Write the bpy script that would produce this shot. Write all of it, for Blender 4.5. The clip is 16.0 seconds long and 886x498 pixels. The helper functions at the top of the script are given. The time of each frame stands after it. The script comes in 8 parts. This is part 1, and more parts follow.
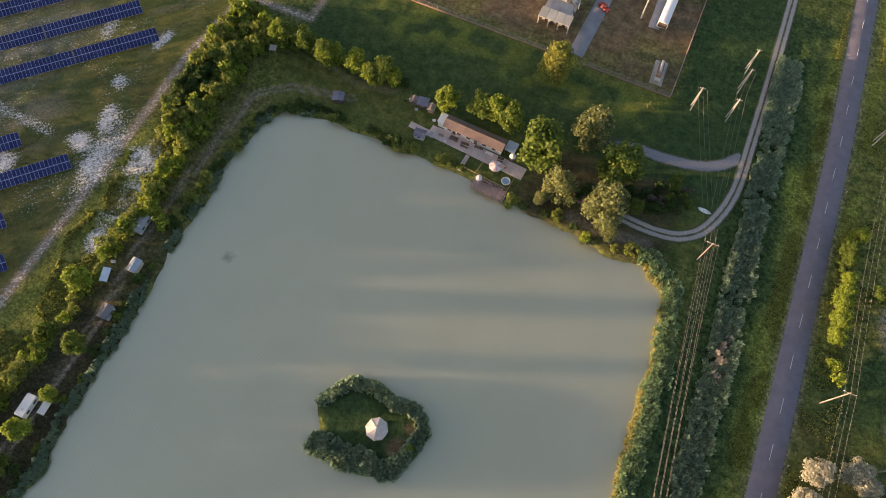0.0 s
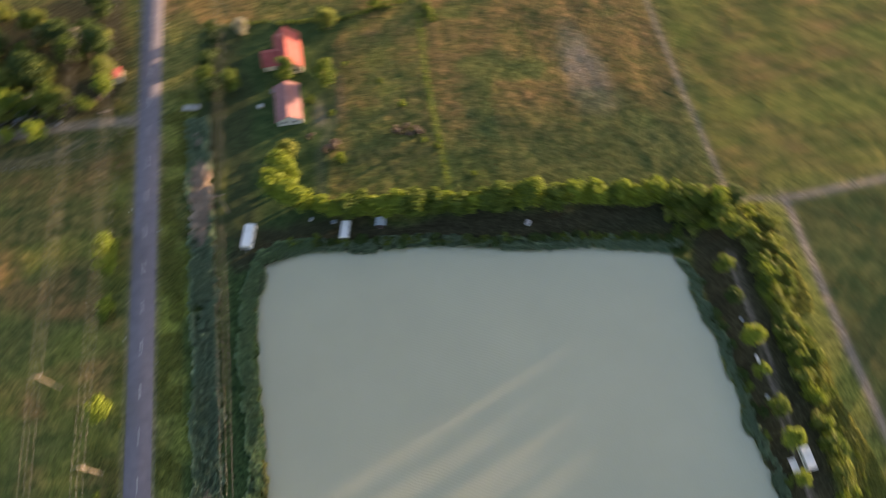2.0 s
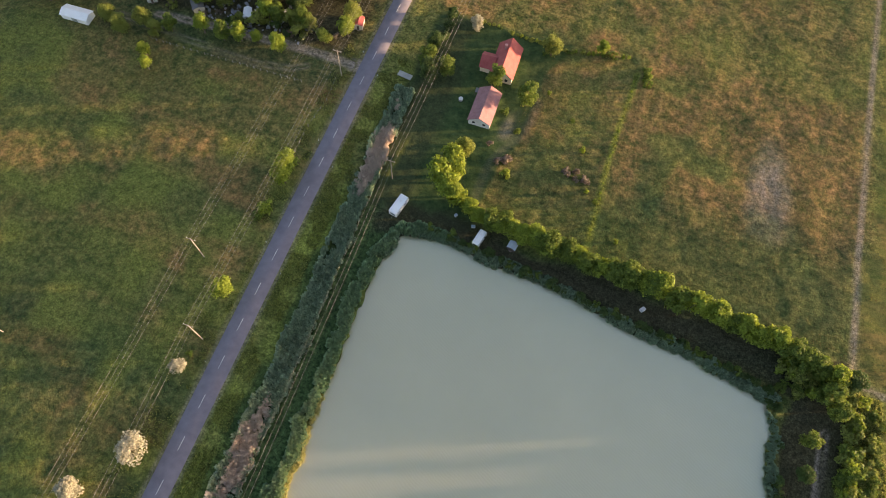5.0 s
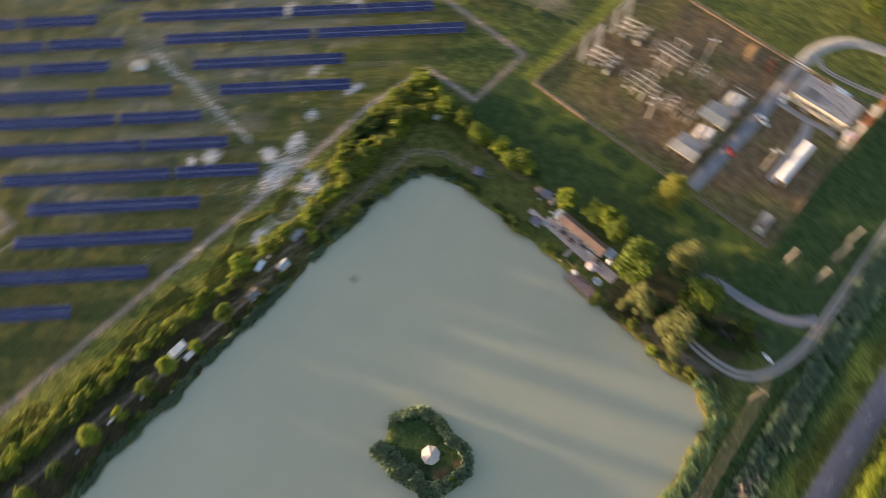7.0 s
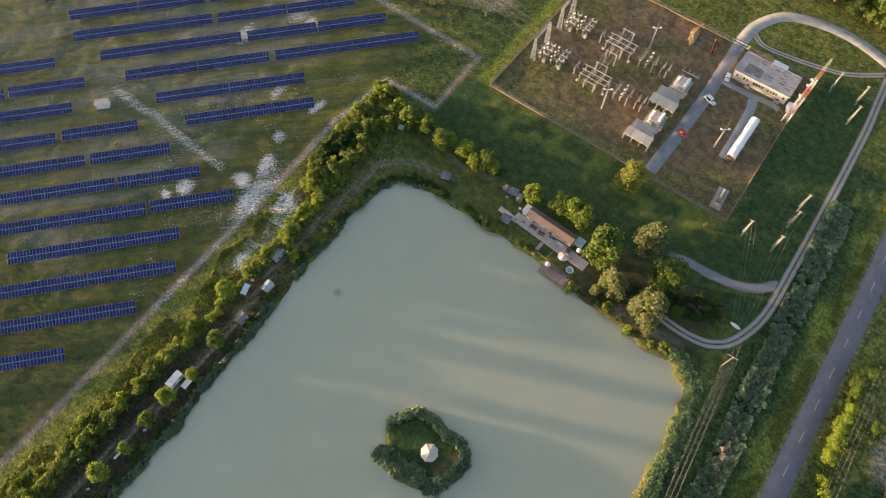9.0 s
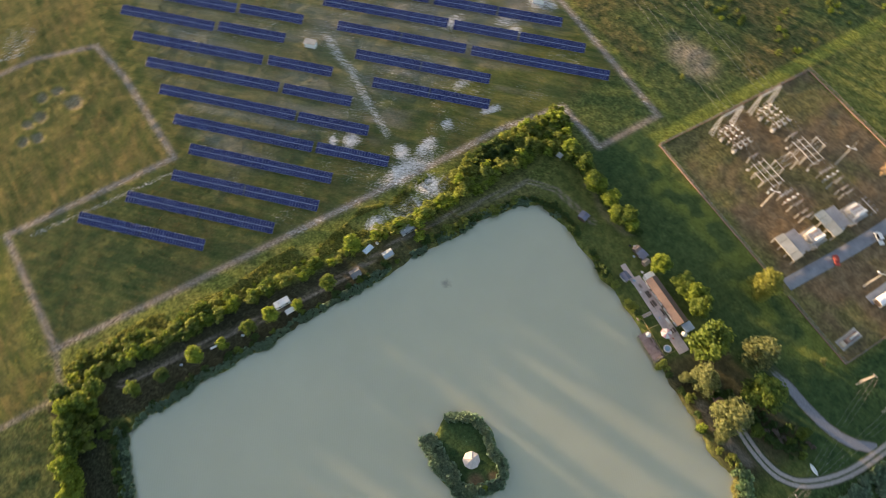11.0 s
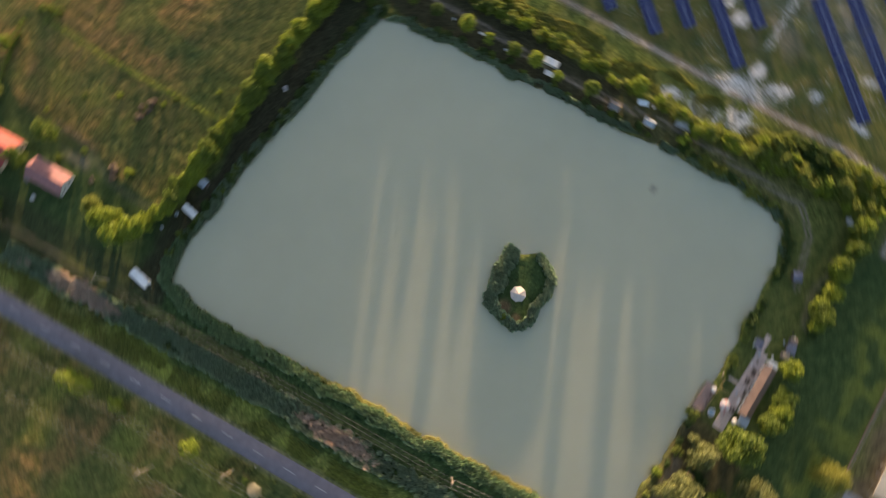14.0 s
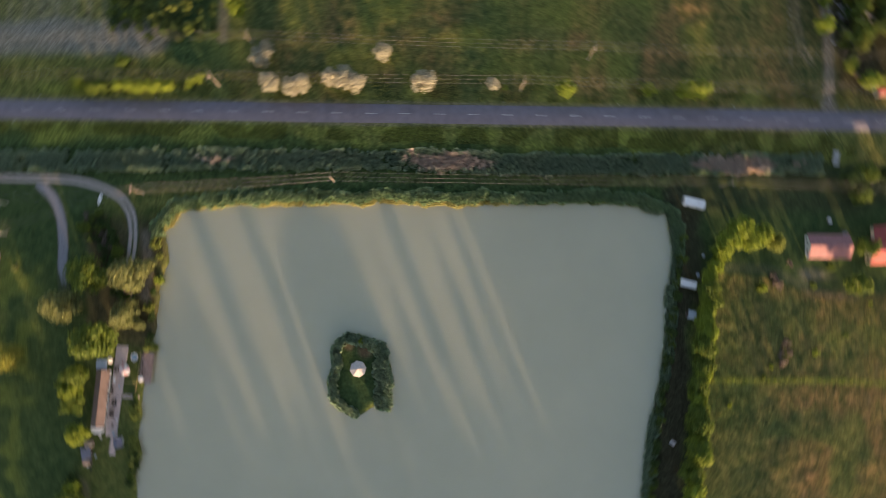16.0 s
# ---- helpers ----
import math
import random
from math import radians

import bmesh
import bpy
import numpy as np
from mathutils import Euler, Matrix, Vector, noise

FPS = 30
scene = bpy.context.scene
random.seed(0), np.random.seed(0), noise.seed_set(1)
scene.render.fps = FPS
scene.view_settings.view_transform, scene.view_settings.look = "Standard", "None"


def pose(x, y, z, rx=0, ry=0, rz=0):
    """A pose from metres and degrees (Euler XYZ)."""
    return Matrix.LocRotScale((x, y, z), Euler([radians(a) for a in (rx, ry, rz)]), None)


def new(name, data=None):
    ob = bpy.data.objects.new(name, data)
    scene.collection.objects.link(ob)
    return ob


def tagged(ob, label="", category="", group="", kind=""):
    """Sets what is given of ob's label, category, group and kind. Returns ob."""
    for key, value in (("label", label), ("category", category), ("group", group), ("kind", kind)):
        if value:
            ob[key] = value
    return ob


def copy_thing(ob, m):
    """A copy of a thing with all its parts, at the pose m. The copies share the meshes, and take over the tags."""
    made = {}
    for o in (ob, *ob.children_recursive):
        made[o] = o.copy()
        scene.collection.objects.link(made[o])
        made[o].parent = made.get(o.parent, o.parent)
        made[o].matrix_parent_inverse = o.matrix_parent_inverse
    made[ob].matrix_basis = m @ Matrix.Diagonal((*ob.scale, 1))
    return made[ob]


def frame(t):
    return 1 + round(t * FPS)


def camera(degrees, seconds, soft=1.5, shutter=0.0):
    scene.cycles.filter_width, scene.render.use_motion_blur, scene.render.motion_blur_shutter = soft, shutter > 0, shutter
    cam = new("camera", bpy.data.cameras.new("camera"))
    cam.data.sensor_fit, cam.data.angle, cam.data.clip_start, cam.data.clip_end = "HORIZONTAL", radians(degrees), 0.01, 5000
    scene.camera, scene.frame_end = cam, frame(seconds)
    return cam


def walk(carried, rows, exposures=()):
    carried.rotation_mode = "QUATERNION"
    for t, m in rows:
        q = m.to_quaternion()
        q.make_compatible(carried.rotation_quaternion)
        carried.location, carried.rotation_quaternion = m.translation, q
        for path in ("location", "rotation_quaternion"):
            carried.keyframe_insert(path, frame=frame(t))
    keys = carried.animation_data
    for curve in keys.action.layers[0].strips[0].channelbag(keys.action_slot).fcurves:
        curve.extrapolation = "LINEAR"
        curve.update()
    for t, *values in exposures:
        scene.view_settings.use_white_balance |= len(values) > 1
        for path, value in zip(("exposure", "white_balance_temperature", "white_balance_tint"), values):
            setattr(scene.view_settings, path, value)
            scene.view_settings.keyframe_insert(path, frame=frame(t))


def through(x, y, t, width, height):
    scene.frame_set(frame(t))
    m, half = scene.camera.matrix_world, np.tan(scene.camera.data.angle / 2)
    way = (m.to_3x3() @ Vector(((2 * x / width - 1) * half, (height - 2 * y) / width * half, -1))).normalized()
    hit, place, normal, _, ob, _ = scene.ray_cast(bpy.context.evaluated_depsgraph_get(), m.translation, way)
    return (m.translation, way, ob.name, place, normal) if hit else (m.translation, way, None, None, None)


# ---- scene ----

# camera: t, x, y, z, heading, degrees below the horizon, roll
ROWS = [
    (0, -20.86, 16.46, 159.99, -158.98, 66.70, 3.97),
    (0.5, -19.60, 16.67, 162.24, -158.84, 66.82, 3.50),
    (0.8, -19.00, 16.98, 163.67, -133.41, 66.33, 0.11),
    (1, -18.70, 17.32, 164.68, -111.21, 66.02, -1.19),
    (1.3, -18.48, 18.12, 166.33, -80.06, 65.33, -1.27),
    (1.5, -18.50, 18.88, 167.52, -58.48, 64.88, -1.33),
    (1.6, -18.57, 19.34, 168.15, -48.57, 64.80, -0.89),
    (1.7, -18.68, 19.85, 168.80, -38.72, 64.71, -0.46),
    (1.8, -18.82, 20.39, 169.46, -28.86, 64.63, -0.02),
    (1.9, -18.98, 20.96, 170.14, -19.03, 64.55, 0.42),
    (2, -19.17, 21.55, 170.83, -9.53, 64.47, 0.86),
    (2.1, -19.36, 22.15, 171.52, 1.06, 64.66, 0.90),
    (2.4, -19.96, 23.94, 173.60, 15.24, 65.24, 0.99),
    (2.5, -20.15, 24.51, 174.28, 15.08, 65.44, 1.02),
    (3, -20.71, 26.71, 177.41, 16.80, 66.18, 0.88),
    (5.3, -17.42, 22.31, 185.79, 16.43, 64.78, 3.55),
    (5.4, -17.50, 21.99, 186.11, 9.55, 64.72, 3.67),
    (5.5, -17.63, 21.70, 186.44, -0.94, 64.66, 3.78),
    (5.6, -17.81, 21.44, 186.79, -11.66, 64.56, 3.60),
    (5.7, -18.05, 21.20, 187.15, -22.81, 64.47, 3.40),
    (5.8, -18.33, 20.99, 187.52, -33.50, 64.37, 3.21),
    (5.9, -18.65, 20.79, 187.90, -44.15, 64.28, 3.01),
    (6, -19.00, 20.62, 188.29, -55.06, 64.19, 2.82),
    (6.1, -19.38, 20.48, 188.69, -62.16, 64.14, 2.67),
    (6.2, -19.79, 20.35, 189.09, -64.03, 64.10, 2.53),
    (6.3, -20.20, 20.24, 189.51, -66.45, 64.07, 2.38),
    (6.4, -20.63, 20.14, 189.94, -75.46, 64.03, 2.22),
    (6.5, -21.07, 20.06, 190.37, -85.80, 63.99, 2.08),
    (6.6, -21.50, 20.00, 190.81, -96.06, 64.02, 1.74),
    (6.7, -21.93, 19.94, 191.25, -106.86, 64.04, 1.38),
    (6.8, -22.34, 19.90, 191.70, -117.19, 64.06, 1.04),
    (6.9, -22.74, 19.87, 192.16, -127.36, 64.10, 0.70),
    (7, -23.11, 19.85, 192.62, -137.27, 64.12, 0.34),
    (7.4, -24.24, 19.84, 194.49, -179.48, 65.18, 1.26),
    (7.5, -24.41, 19.84, 194.96, -189.13, 65.44, 1.48),
    (7.6, -24.52, 19.85, 195.44, -199.30, 65.57, 1.54),
    (7.7, -24.57, 19.86, 195.91, -203.34, 65.86, 1.40),
    (7.8, -24.58, 19.87, 196.39, -202.76, 65.63, 0.81),
    (7.9, -24.54, 19.88, 196.86, -192.30, 65.45, 0.33),
    (8, -24.46, 19.90, 197.34, -182.71, 65.28, -0.14),
    (8.2, -24.20, 19.93, 198.30, -161.23, 64.93, -0.90),
    (8.3, -24.04, 19.96, 198.78, -149.49, 64.75, -1.27),
    (8.4, -23.85, 19.98, 199.26, -138.17, 64.58, -1.65),
    (8.5, -23.65, 20.02, 199.75, -132.07, 64.40, -2.03),
    (8.6, -23.43, 20.05, 200.23, -130.36, 64.47, -1.69),
    (8.8, -22.99, 20.13, 201.21, -136.42, 64.60, -1.02),
    (9, -22.56, 20.23, 202.19, -142.41, 64.85, -0.96),
    (9.2, -22.19, 20.35, 203.18, -143.72, 64.92, -0.75),
    (11.3, -20.84, 21.56, 214.10, -109.77, 64.85, -0.50),
    (11.4, -20.73, 21.53, 214.65, -106.95, 64.86, -0.47),
    (11.5, -20.61, 21.49, 215.19, -106.52, 64.87, -0.44),
    (11.6, -20.47, 21.44, 215.73, -106.32, 64.83, -0.59),
    (11.7, -20.32, 21.37, 216.27, -103.20, 64.80, -0.74),
    (11.8, -20.18, 21.30, 216.80, -93.62, 64.76, -0.90),
    (12, -19.89, 21.12, 217.83, -72.33, 64.68, -1.21),
    (12.2, -19.65, 20.93, 218.80, -49.99, 64.61, -1.16),
    (12.3, -19.56, 20.83, 219.26, -42.03, 64.57, -1.14),
    (12.4, -19.49, 20.72, 219.70, -40.85, 64.54, -1.12),
    (12.5, -19.46, 20.62, 220.11, -41.34, 64.50, -1.10),
    (12.7, -19.50, 20.42, 220.85, -41.05, 64.45, -0.92),
    (12.9, -19.73, 20.24, 221.46, -41.10, 70.30, -0.74),
    (13, -19.92, 20.16, 221.71, -41.58, 73.12, -0.66),
    (13.1, -20.18, 20.09, 221.92, -42.29, 76.23, -0.11),
    (13.2, -20.48, 20.03, 222.09, -41.70, 79.23, 0.43),
    (13.3, -20.83, 19.98, 222.23, -41.86, 81.97, 0.98),
    (13.5, -21.63, 19.93, 222.41, -44.12, 83.77, 2.06),
    (13.7, -22.52, 19.95, 222.50, -44.87, 83.65, 3.37),
    (13.8, -22.97, 19.98, 222.52, -44.73, 83.60, 4.02),
    (13.9, -23.42, 20.04, 222.52, -53.41, 83.55, 4.68),
    (14, -23.86, 20.13, 222.51, -65.25, 83.50, 5.33),
    (14.2, -24.68, 20.37, 222.48, -87.47, 83.47, 5.18),
    (14.4, -25.35, 20.72, 222.44, -106.42, 83.46, 5.03),
    (14.5, -25.62, 20.94, 222.42, -116.43, 83.44, 4.95),
    (15, -26.16, 22.49, 222.48, -166.23, 84.08, 1.92),
    (15.2, -26.08, 23.27, 222.55, -187.55, 84.34, 1.35),
    (15.5, -25.73, 24.57, 222.69, -217.11, 84.74, 0.47),
    (16, -24.81, 26.93, 222.97, -274.68, 85.45, 6.21),
]
cam = camera(68.01, 16.0, soft=0.9, shutter=0.28)
walk(cam, [(t, pose(x, y, z) @ pose(0, 0, 0, 0, 0, yaw) @ pose(0, 0, 0, 90 - down) @ pose(0, 0, 0, 0, 0, roll))
           for t, x, y, z, yaw, down, roll in ROWS], exposures=[(t, e, 7000, tint) for t, e, tint in ((0.0, 1.35, 24), (0.5, 1.42, 24), (1.5, 1.55, 23), (2.5, 1.75, 22), (3.0, 1.8, 22), (5.5, 1.75, 22), (6.5, 1.6, 23), (7.5, 1.47, 19), (9.0, 1.56, 18), (11.5, 1.65, 18), (12.5, 1.56, 18), (13.5, 1.46, 18), (14.5, 1.38, 20), (15.0, 1.43, 21), (15.5, 1.41, 21), (16.0, 1.33, 22))])

# ---- light: low evening sun over a wide clear sky ----
SUN_DIR = Vector((0.920, 0.391, 0.0)).normalized()
SUN_ELEV = radians(3.1)
world = bpy.data.worlds.new("world")
scene.world = world
world.use_nodes = True
wn = world.node_tree.nodes
sky = wn.new("ShaderNodeTexSky")
sky.sky_type = "NISHITA"
sky.sun_disc = False
sky.sun_elevation = radians(9)
sky.sun_rotation = math.atan2(SUN_DIR.x, SUN_DIR.y)
sky.air_density, sky.dust_density, sky.ozone_density = 1.0, 1.0, 1.0
wn["Background"].inputs[1].default_value = 0.12
world.node_tree.links.new(sky.outputs[0], wn["Background"].inputs[0])
sun = new("sun", bpy.data.lights.new("sun", "SUN"))
sun.data.energy = 5.0
sun.data.angle = radians(1.1)
sun.data.color = (1.0, 0.72, 0.42)
sun.matrix_world = (SUN_DIR * math.cos(SUN_ELEV) + Vector((0, 0, math.sin(SUN_ELEV)))).to_track_quat("Z", "Y").to_matrix().to_4x4()

# ---- building helpers ----
def part(name, bm, material, parent, label=""):
    """Link a bmesh (or a ready mesh) as one mesh object under a thing or part."""
    if isinstance(bm, bmesh.types.BMesh):
        me = bpy.data.meshes.new(name)
        bm.to_mesh(me)
        bm.free()
        me.materials.append(material)
    else:
        me = bm
        if material and not me.materials:
            me.materials.append(material)
    ob = new(name, me)
    if parent is not None:
        ob.parent = parent
    return tagged(ob, label)


def thing(name, m, label, category, group="", kind=""):
    """An empty at the base of a thing, the parent of its parts."""
    ob = new(name)
    ob.empty_display_size = 0.3
    ob.matrix_basis = m
    return tagged(ob, label, category, group, kind)


def mesh_np(name, verts, faces, material=None, smooth=False):
    """A mesh from arrays of vertices and equal-sided faces."""
    verts, faces = np.asarray(verts, np.float32), np.asarray(faces, np.int32)
    n, k = faces.shape
    me = bpy.data.meshes.new(name)
    me.vertices.add(len(verts))
    me.vertices.foreach_set("co", verts.ravel())
    me.loops.add(n * k)
    me.loops.foreach_set("vertex_index", faces.ravel())
    me.polygons.add(n)
    me.polygons.foreach_set("loop_start", np.arange(0, n * k, k, dtype=np.int32))
    if smooth:
        me.polygons.foreach_set("use_smooth", np.ones(n, dtype=bool))
    me.update(calc_edges=True)
    if material:
        me.materials.append(material)
    return me


def box(bm, x0, x1, y0, y1, z0, z1, bevel=0.0, m=None):
    """Add a box to bm, with softened edges where bevel is given."""
    r = bmesh.ops.create_cube(bm, size=1.0)
    bmesh.ops.scale(bm, vec=(x1 - x0, y1 - y0, z1 - z0), verts=r["verts"])
    bmesh.ops.translate(bm, vec=((x0 + x1) / 2, (y0 + y1) / 2, (z0 + z1) / 2), verts=r["verts"])
    vs = r["verts"]
    if bevel:
        es = list({e for v in vs for e in v.link_edges})
        b = bmesh.ops.bevel(bm, geom=es, offset=bevel, segments=1, affect="EDGES", profile=0.5)
        vs = list({v for f in b["faces"] for v in f.verts} | {v for v in vs if v.is_valid})
    if m is not None:
        bmesh.ops.transform(bm, matrix=m, verts=vs)
    return bm


def rod(bm, a, b, r0, r1=None, sides=8):
    """A tapered round bar from a to b."""
    a, b = Vector(a), Vector(b)
    d = b - a
    m = Matrix.Translation((a + b) / 2) @ d.to_track_quat("Z", "Y").to_matrix().to_4x4()
    bmesh.ops.create_cone(bm, cap_ends=True, segments=sides, radius1=r0, radius2=r0 if r1 is None else r1, depth=d.length, matrix=m)
    return bm


def bmn():
    return bmesh.new()


def prism(bm, outline, z0, z1):
    """An upright prism over a flat outline."""
    lo = [bm.verts.new((x, y, z0)) for x, y in outline]
    hi = [bm.verts.new((x, y, z1)) for x, y in outline]
    bm.faces.new(lo[::-1])
    bm.faces.new(hi)
    n = len(lo)
    for i in range(n):
        bm.faces.new((lo[i], lo[(i + 1) % n], hi[(i + 1) % n], hi[i]))
    return bm


def lattice(seed, n=64):
    return np.random.RandomState(seed).rand(n, n)


def vnoise(x, y, scale, seed):
    """Smooth value noise of the plane, 0 to 1."""
    g = lattice(seed)
    u, v = x / scale, y / scale
    i, j = np.floor(u).astype(int), np.floor(v).astype(int)
    a, b = u - i, v - j
    a, b = a * a * (3 - 2 * a), b * b * (3 - 2 * b)
    f = lambda p, q: g[p % 64, q % 64]
    return (f(i, j) * (1 - a) + f(i + 1, j) * a) * (1 - b) + (f(i, j + 1) * (1 - a) + f(i + 1, j + 1) * a) * b


def fbm(x, y, scale, seed):
    return (vnoise(x, y, scale, seed) * 4 + vnoise(x, y, scale * 0.47, seed + 1) * 2 + vnoise(x, y, scale * 0.21, seed + 2)) / 7


def step(d, e0, e1):
    t = np.clip((d - e0) / (e1 - e0), 0, 1)
    return t * t * (3 - 2 * t)


def line_dist(x, y, pts):
    """Distance from points of the plane to a polyline."""
    best = np.full(np.shape(x), 1e9)
    for (ax, ay), (bx, by) in zip(pts, pts[1:]):
        dx, dy = bx - ax, by - ay
        t = np.clip(((x - ax) * dx + (y - ay) * dy) / (dx * dx + dy * dy), 0, 1)
        best = np.minimum(best, np.hypot(x - ax - t * dx, y - ay - t * dy))
    return best


def inside(x, y, pts):
    r = np.zeros(np.shape(x), bool)
    for (ax, ay), (bx, by) in zip(pts, pts[1:] + pts[:1]):
        if ay != by:
            r ^= ((ay > y) != (by > y)) & (x < (bx - ax) * (y - ay) / (by - ay) + ax)
    return r


def signed(x, y, pts):
    """Distance to a closed outline, below zero inside."""
    d = line_dist(x, y, pts + pts[:1])
    return np.where(inside(x, y, pts), -d, d)


def rect(x, y, x0, x1, y0, y1, soft):
    """1 inside a rectangle, falling off softly at its rim."""
    d = np.minimum(np.minimum(x - x0, x1 - x), np.minimum(y - y0, y1 - y))
    return step(d, -soft, soft)


# ---- materials ----
def node_mat(name):
    m = bpy.data.materials.new(name)
    m.use_nodes = True
    nt = m.node_tree
    return m, nt, nt.nodes["Principled BSDF"]


def link(nt, a, b):
    nt.links.new(a, b)


def noise_tex(nt, scale, detail=4.0, coord=None, rough=0.6):
    n = nt.nodes.new("ShaderNodeTexNoise")
    n.inputs["Scale"].default_value = scale
    n.inputs["Detail"].default_value = detail
    n.inputs["Roughness"].default_value = rough
    if coord is not None:
        link(nt, coord, n.inputs["Vector"])
    return n


def ramp(nt, fac, lo, hi, c0=(0, 0, 0), c1=(1, 1, 1)):
    r = nt.nodes.new("ShaderNodeValToRGB")
    r.color_ramp.elements[0].position, r.color_ramp.elements[1].position = lo, hi
    r.color_ramp.elements[0].color, r.color_ramp.elements[1].color = (*c0, 1), (*c1, 1)
    link(nt, fac, r.inputs[0])
    return r.outputs[0]


def mixc(nt, fac, a, b, kind="MIX"):
    m = nt.nodes.new("ShaderNodeMix")
    m.data_type, m.blend_type = "RGBA", kind
    for v, s in ((fac, m.inputs[0]), (a, m.inputs[6]), (b, m.inputs[7])):
        if isinstance(v, (int, float)):
            s.default_value = v
        elif isinstance(v, tuple):
            s.default_value = (*v, 1)
        else:
            link(nt, v, s)
    return m.outputs[2]


def mathn(nt, op, a, b=0.0):
    m = nt.nodes.new("ShaderNodeMath")
    m.operation = op
    for v, s in ((a, m.inputs[0]), (b, m.inputs[1])):
        if isinstance(v, (int, float)):
            s.default_value = v
        else:
            link(nt, v, s)
    return m.outputs[0]


def bump(nt, bsdf, height, strength, distance):
    b = nt.nodes.new("ShaderNodeBump")
    b.inputs["Strength"].default_value, b.inputs["Distance"].default_value = strength, distance
    link(nt, height, b.inputs["Height"])
    link(nt, b.outputs[0], bsdf.inputs["Normal"])


def attr(nt, name):
    a = nt.nodes.new("ShaderNodeAttribute")
    a.attribute_name = name
    return a.outputs["Fac"]


def surface(name, c0, c1, scale=3.0, rough=0.7, metal=0.0, relief=0.02, fine=9.0):
    """A worn surface: two tones in two sizes of noise, a little relief, each object slightly different."""
    m, nt, b = node_mat(name)
    pos = nt.nodes.new("ShaderNodeNewGeometry").outputs["Position"]
    big, small = noise_tex(nt, scale * 0.3, 5, pos), noise_tex(nt, scale * fine, 4, pos)
    f = mathn(nt, "ADD", mathn(nt, "MULTIPLY", big.outputs[0], 0.65), mathn(nt, "MULTIPLY", small.outputs[0], 0.35))
    c = mixc(nt, ramp(nt, f, 0.36, 0.64), c0, c1)
    rnd = nt.nodes.new("ShaderNodeObjectInfo").outputs["Random"]
    c = mixc(nt, 1.0, c, mixc(nt, rnd, (0.88, 0.88, 0.88), (1.08, 1.08, 1.08)), "MULTIPLY")
    link(nt, c, b.inputs["Base Color"])
    link(nt, ramp(nt, small.outputs[0], 0.2, 0.8, (rough * 0.85,) * 3, (min(1, rough * 1.1),) * 3), b.inputs["Roughness"])
    b.inputs["Metallic"].default_value = metal
    if relief:
        bump(nt, b, small.outputs[0], 0.6, relief)
    return m


def foliage(name, c0, c1, c2, through=0.45):
    """Leaves: each clump and each plant its own tone, some light passing through."""
    m, nt, b = node_mat(name)
    isl = nt.nodes.new("ShaderNodeNewGeometry").outputs["Random Per Island"]
    rnd = nt.nodes.new("ShaderNodeObjectInfo").outputs["Random"]
    c = mixc(nt, isl, c0, c1)
    c = mixc(nt, mathn(nt, "MULTIPLY", rnd, 0.75), c, c2)
    link(nt, c, b.inputs["Base Color"])
    b.inputs["Roughness"].default_value = 0.6
    b.inputs["Specular IOR Level"].default_value = 0.25
    t = nt.nodes.new("ShaderNodeBsdfTranslucent")
    link(nt, c, t.inputs["Color"])
    mx = nt.nodes.new("ShaderNodeMixShader")
    mx.inputs[0].default_value = through
    link(nt, b.outputs[0], mx.inputs[1])
    link(nt, t.outputs[0], mx.inputs[2])
    link(nt, mx.outputs[0], nt.nodes["Material Output"].inputs[0])
    return m


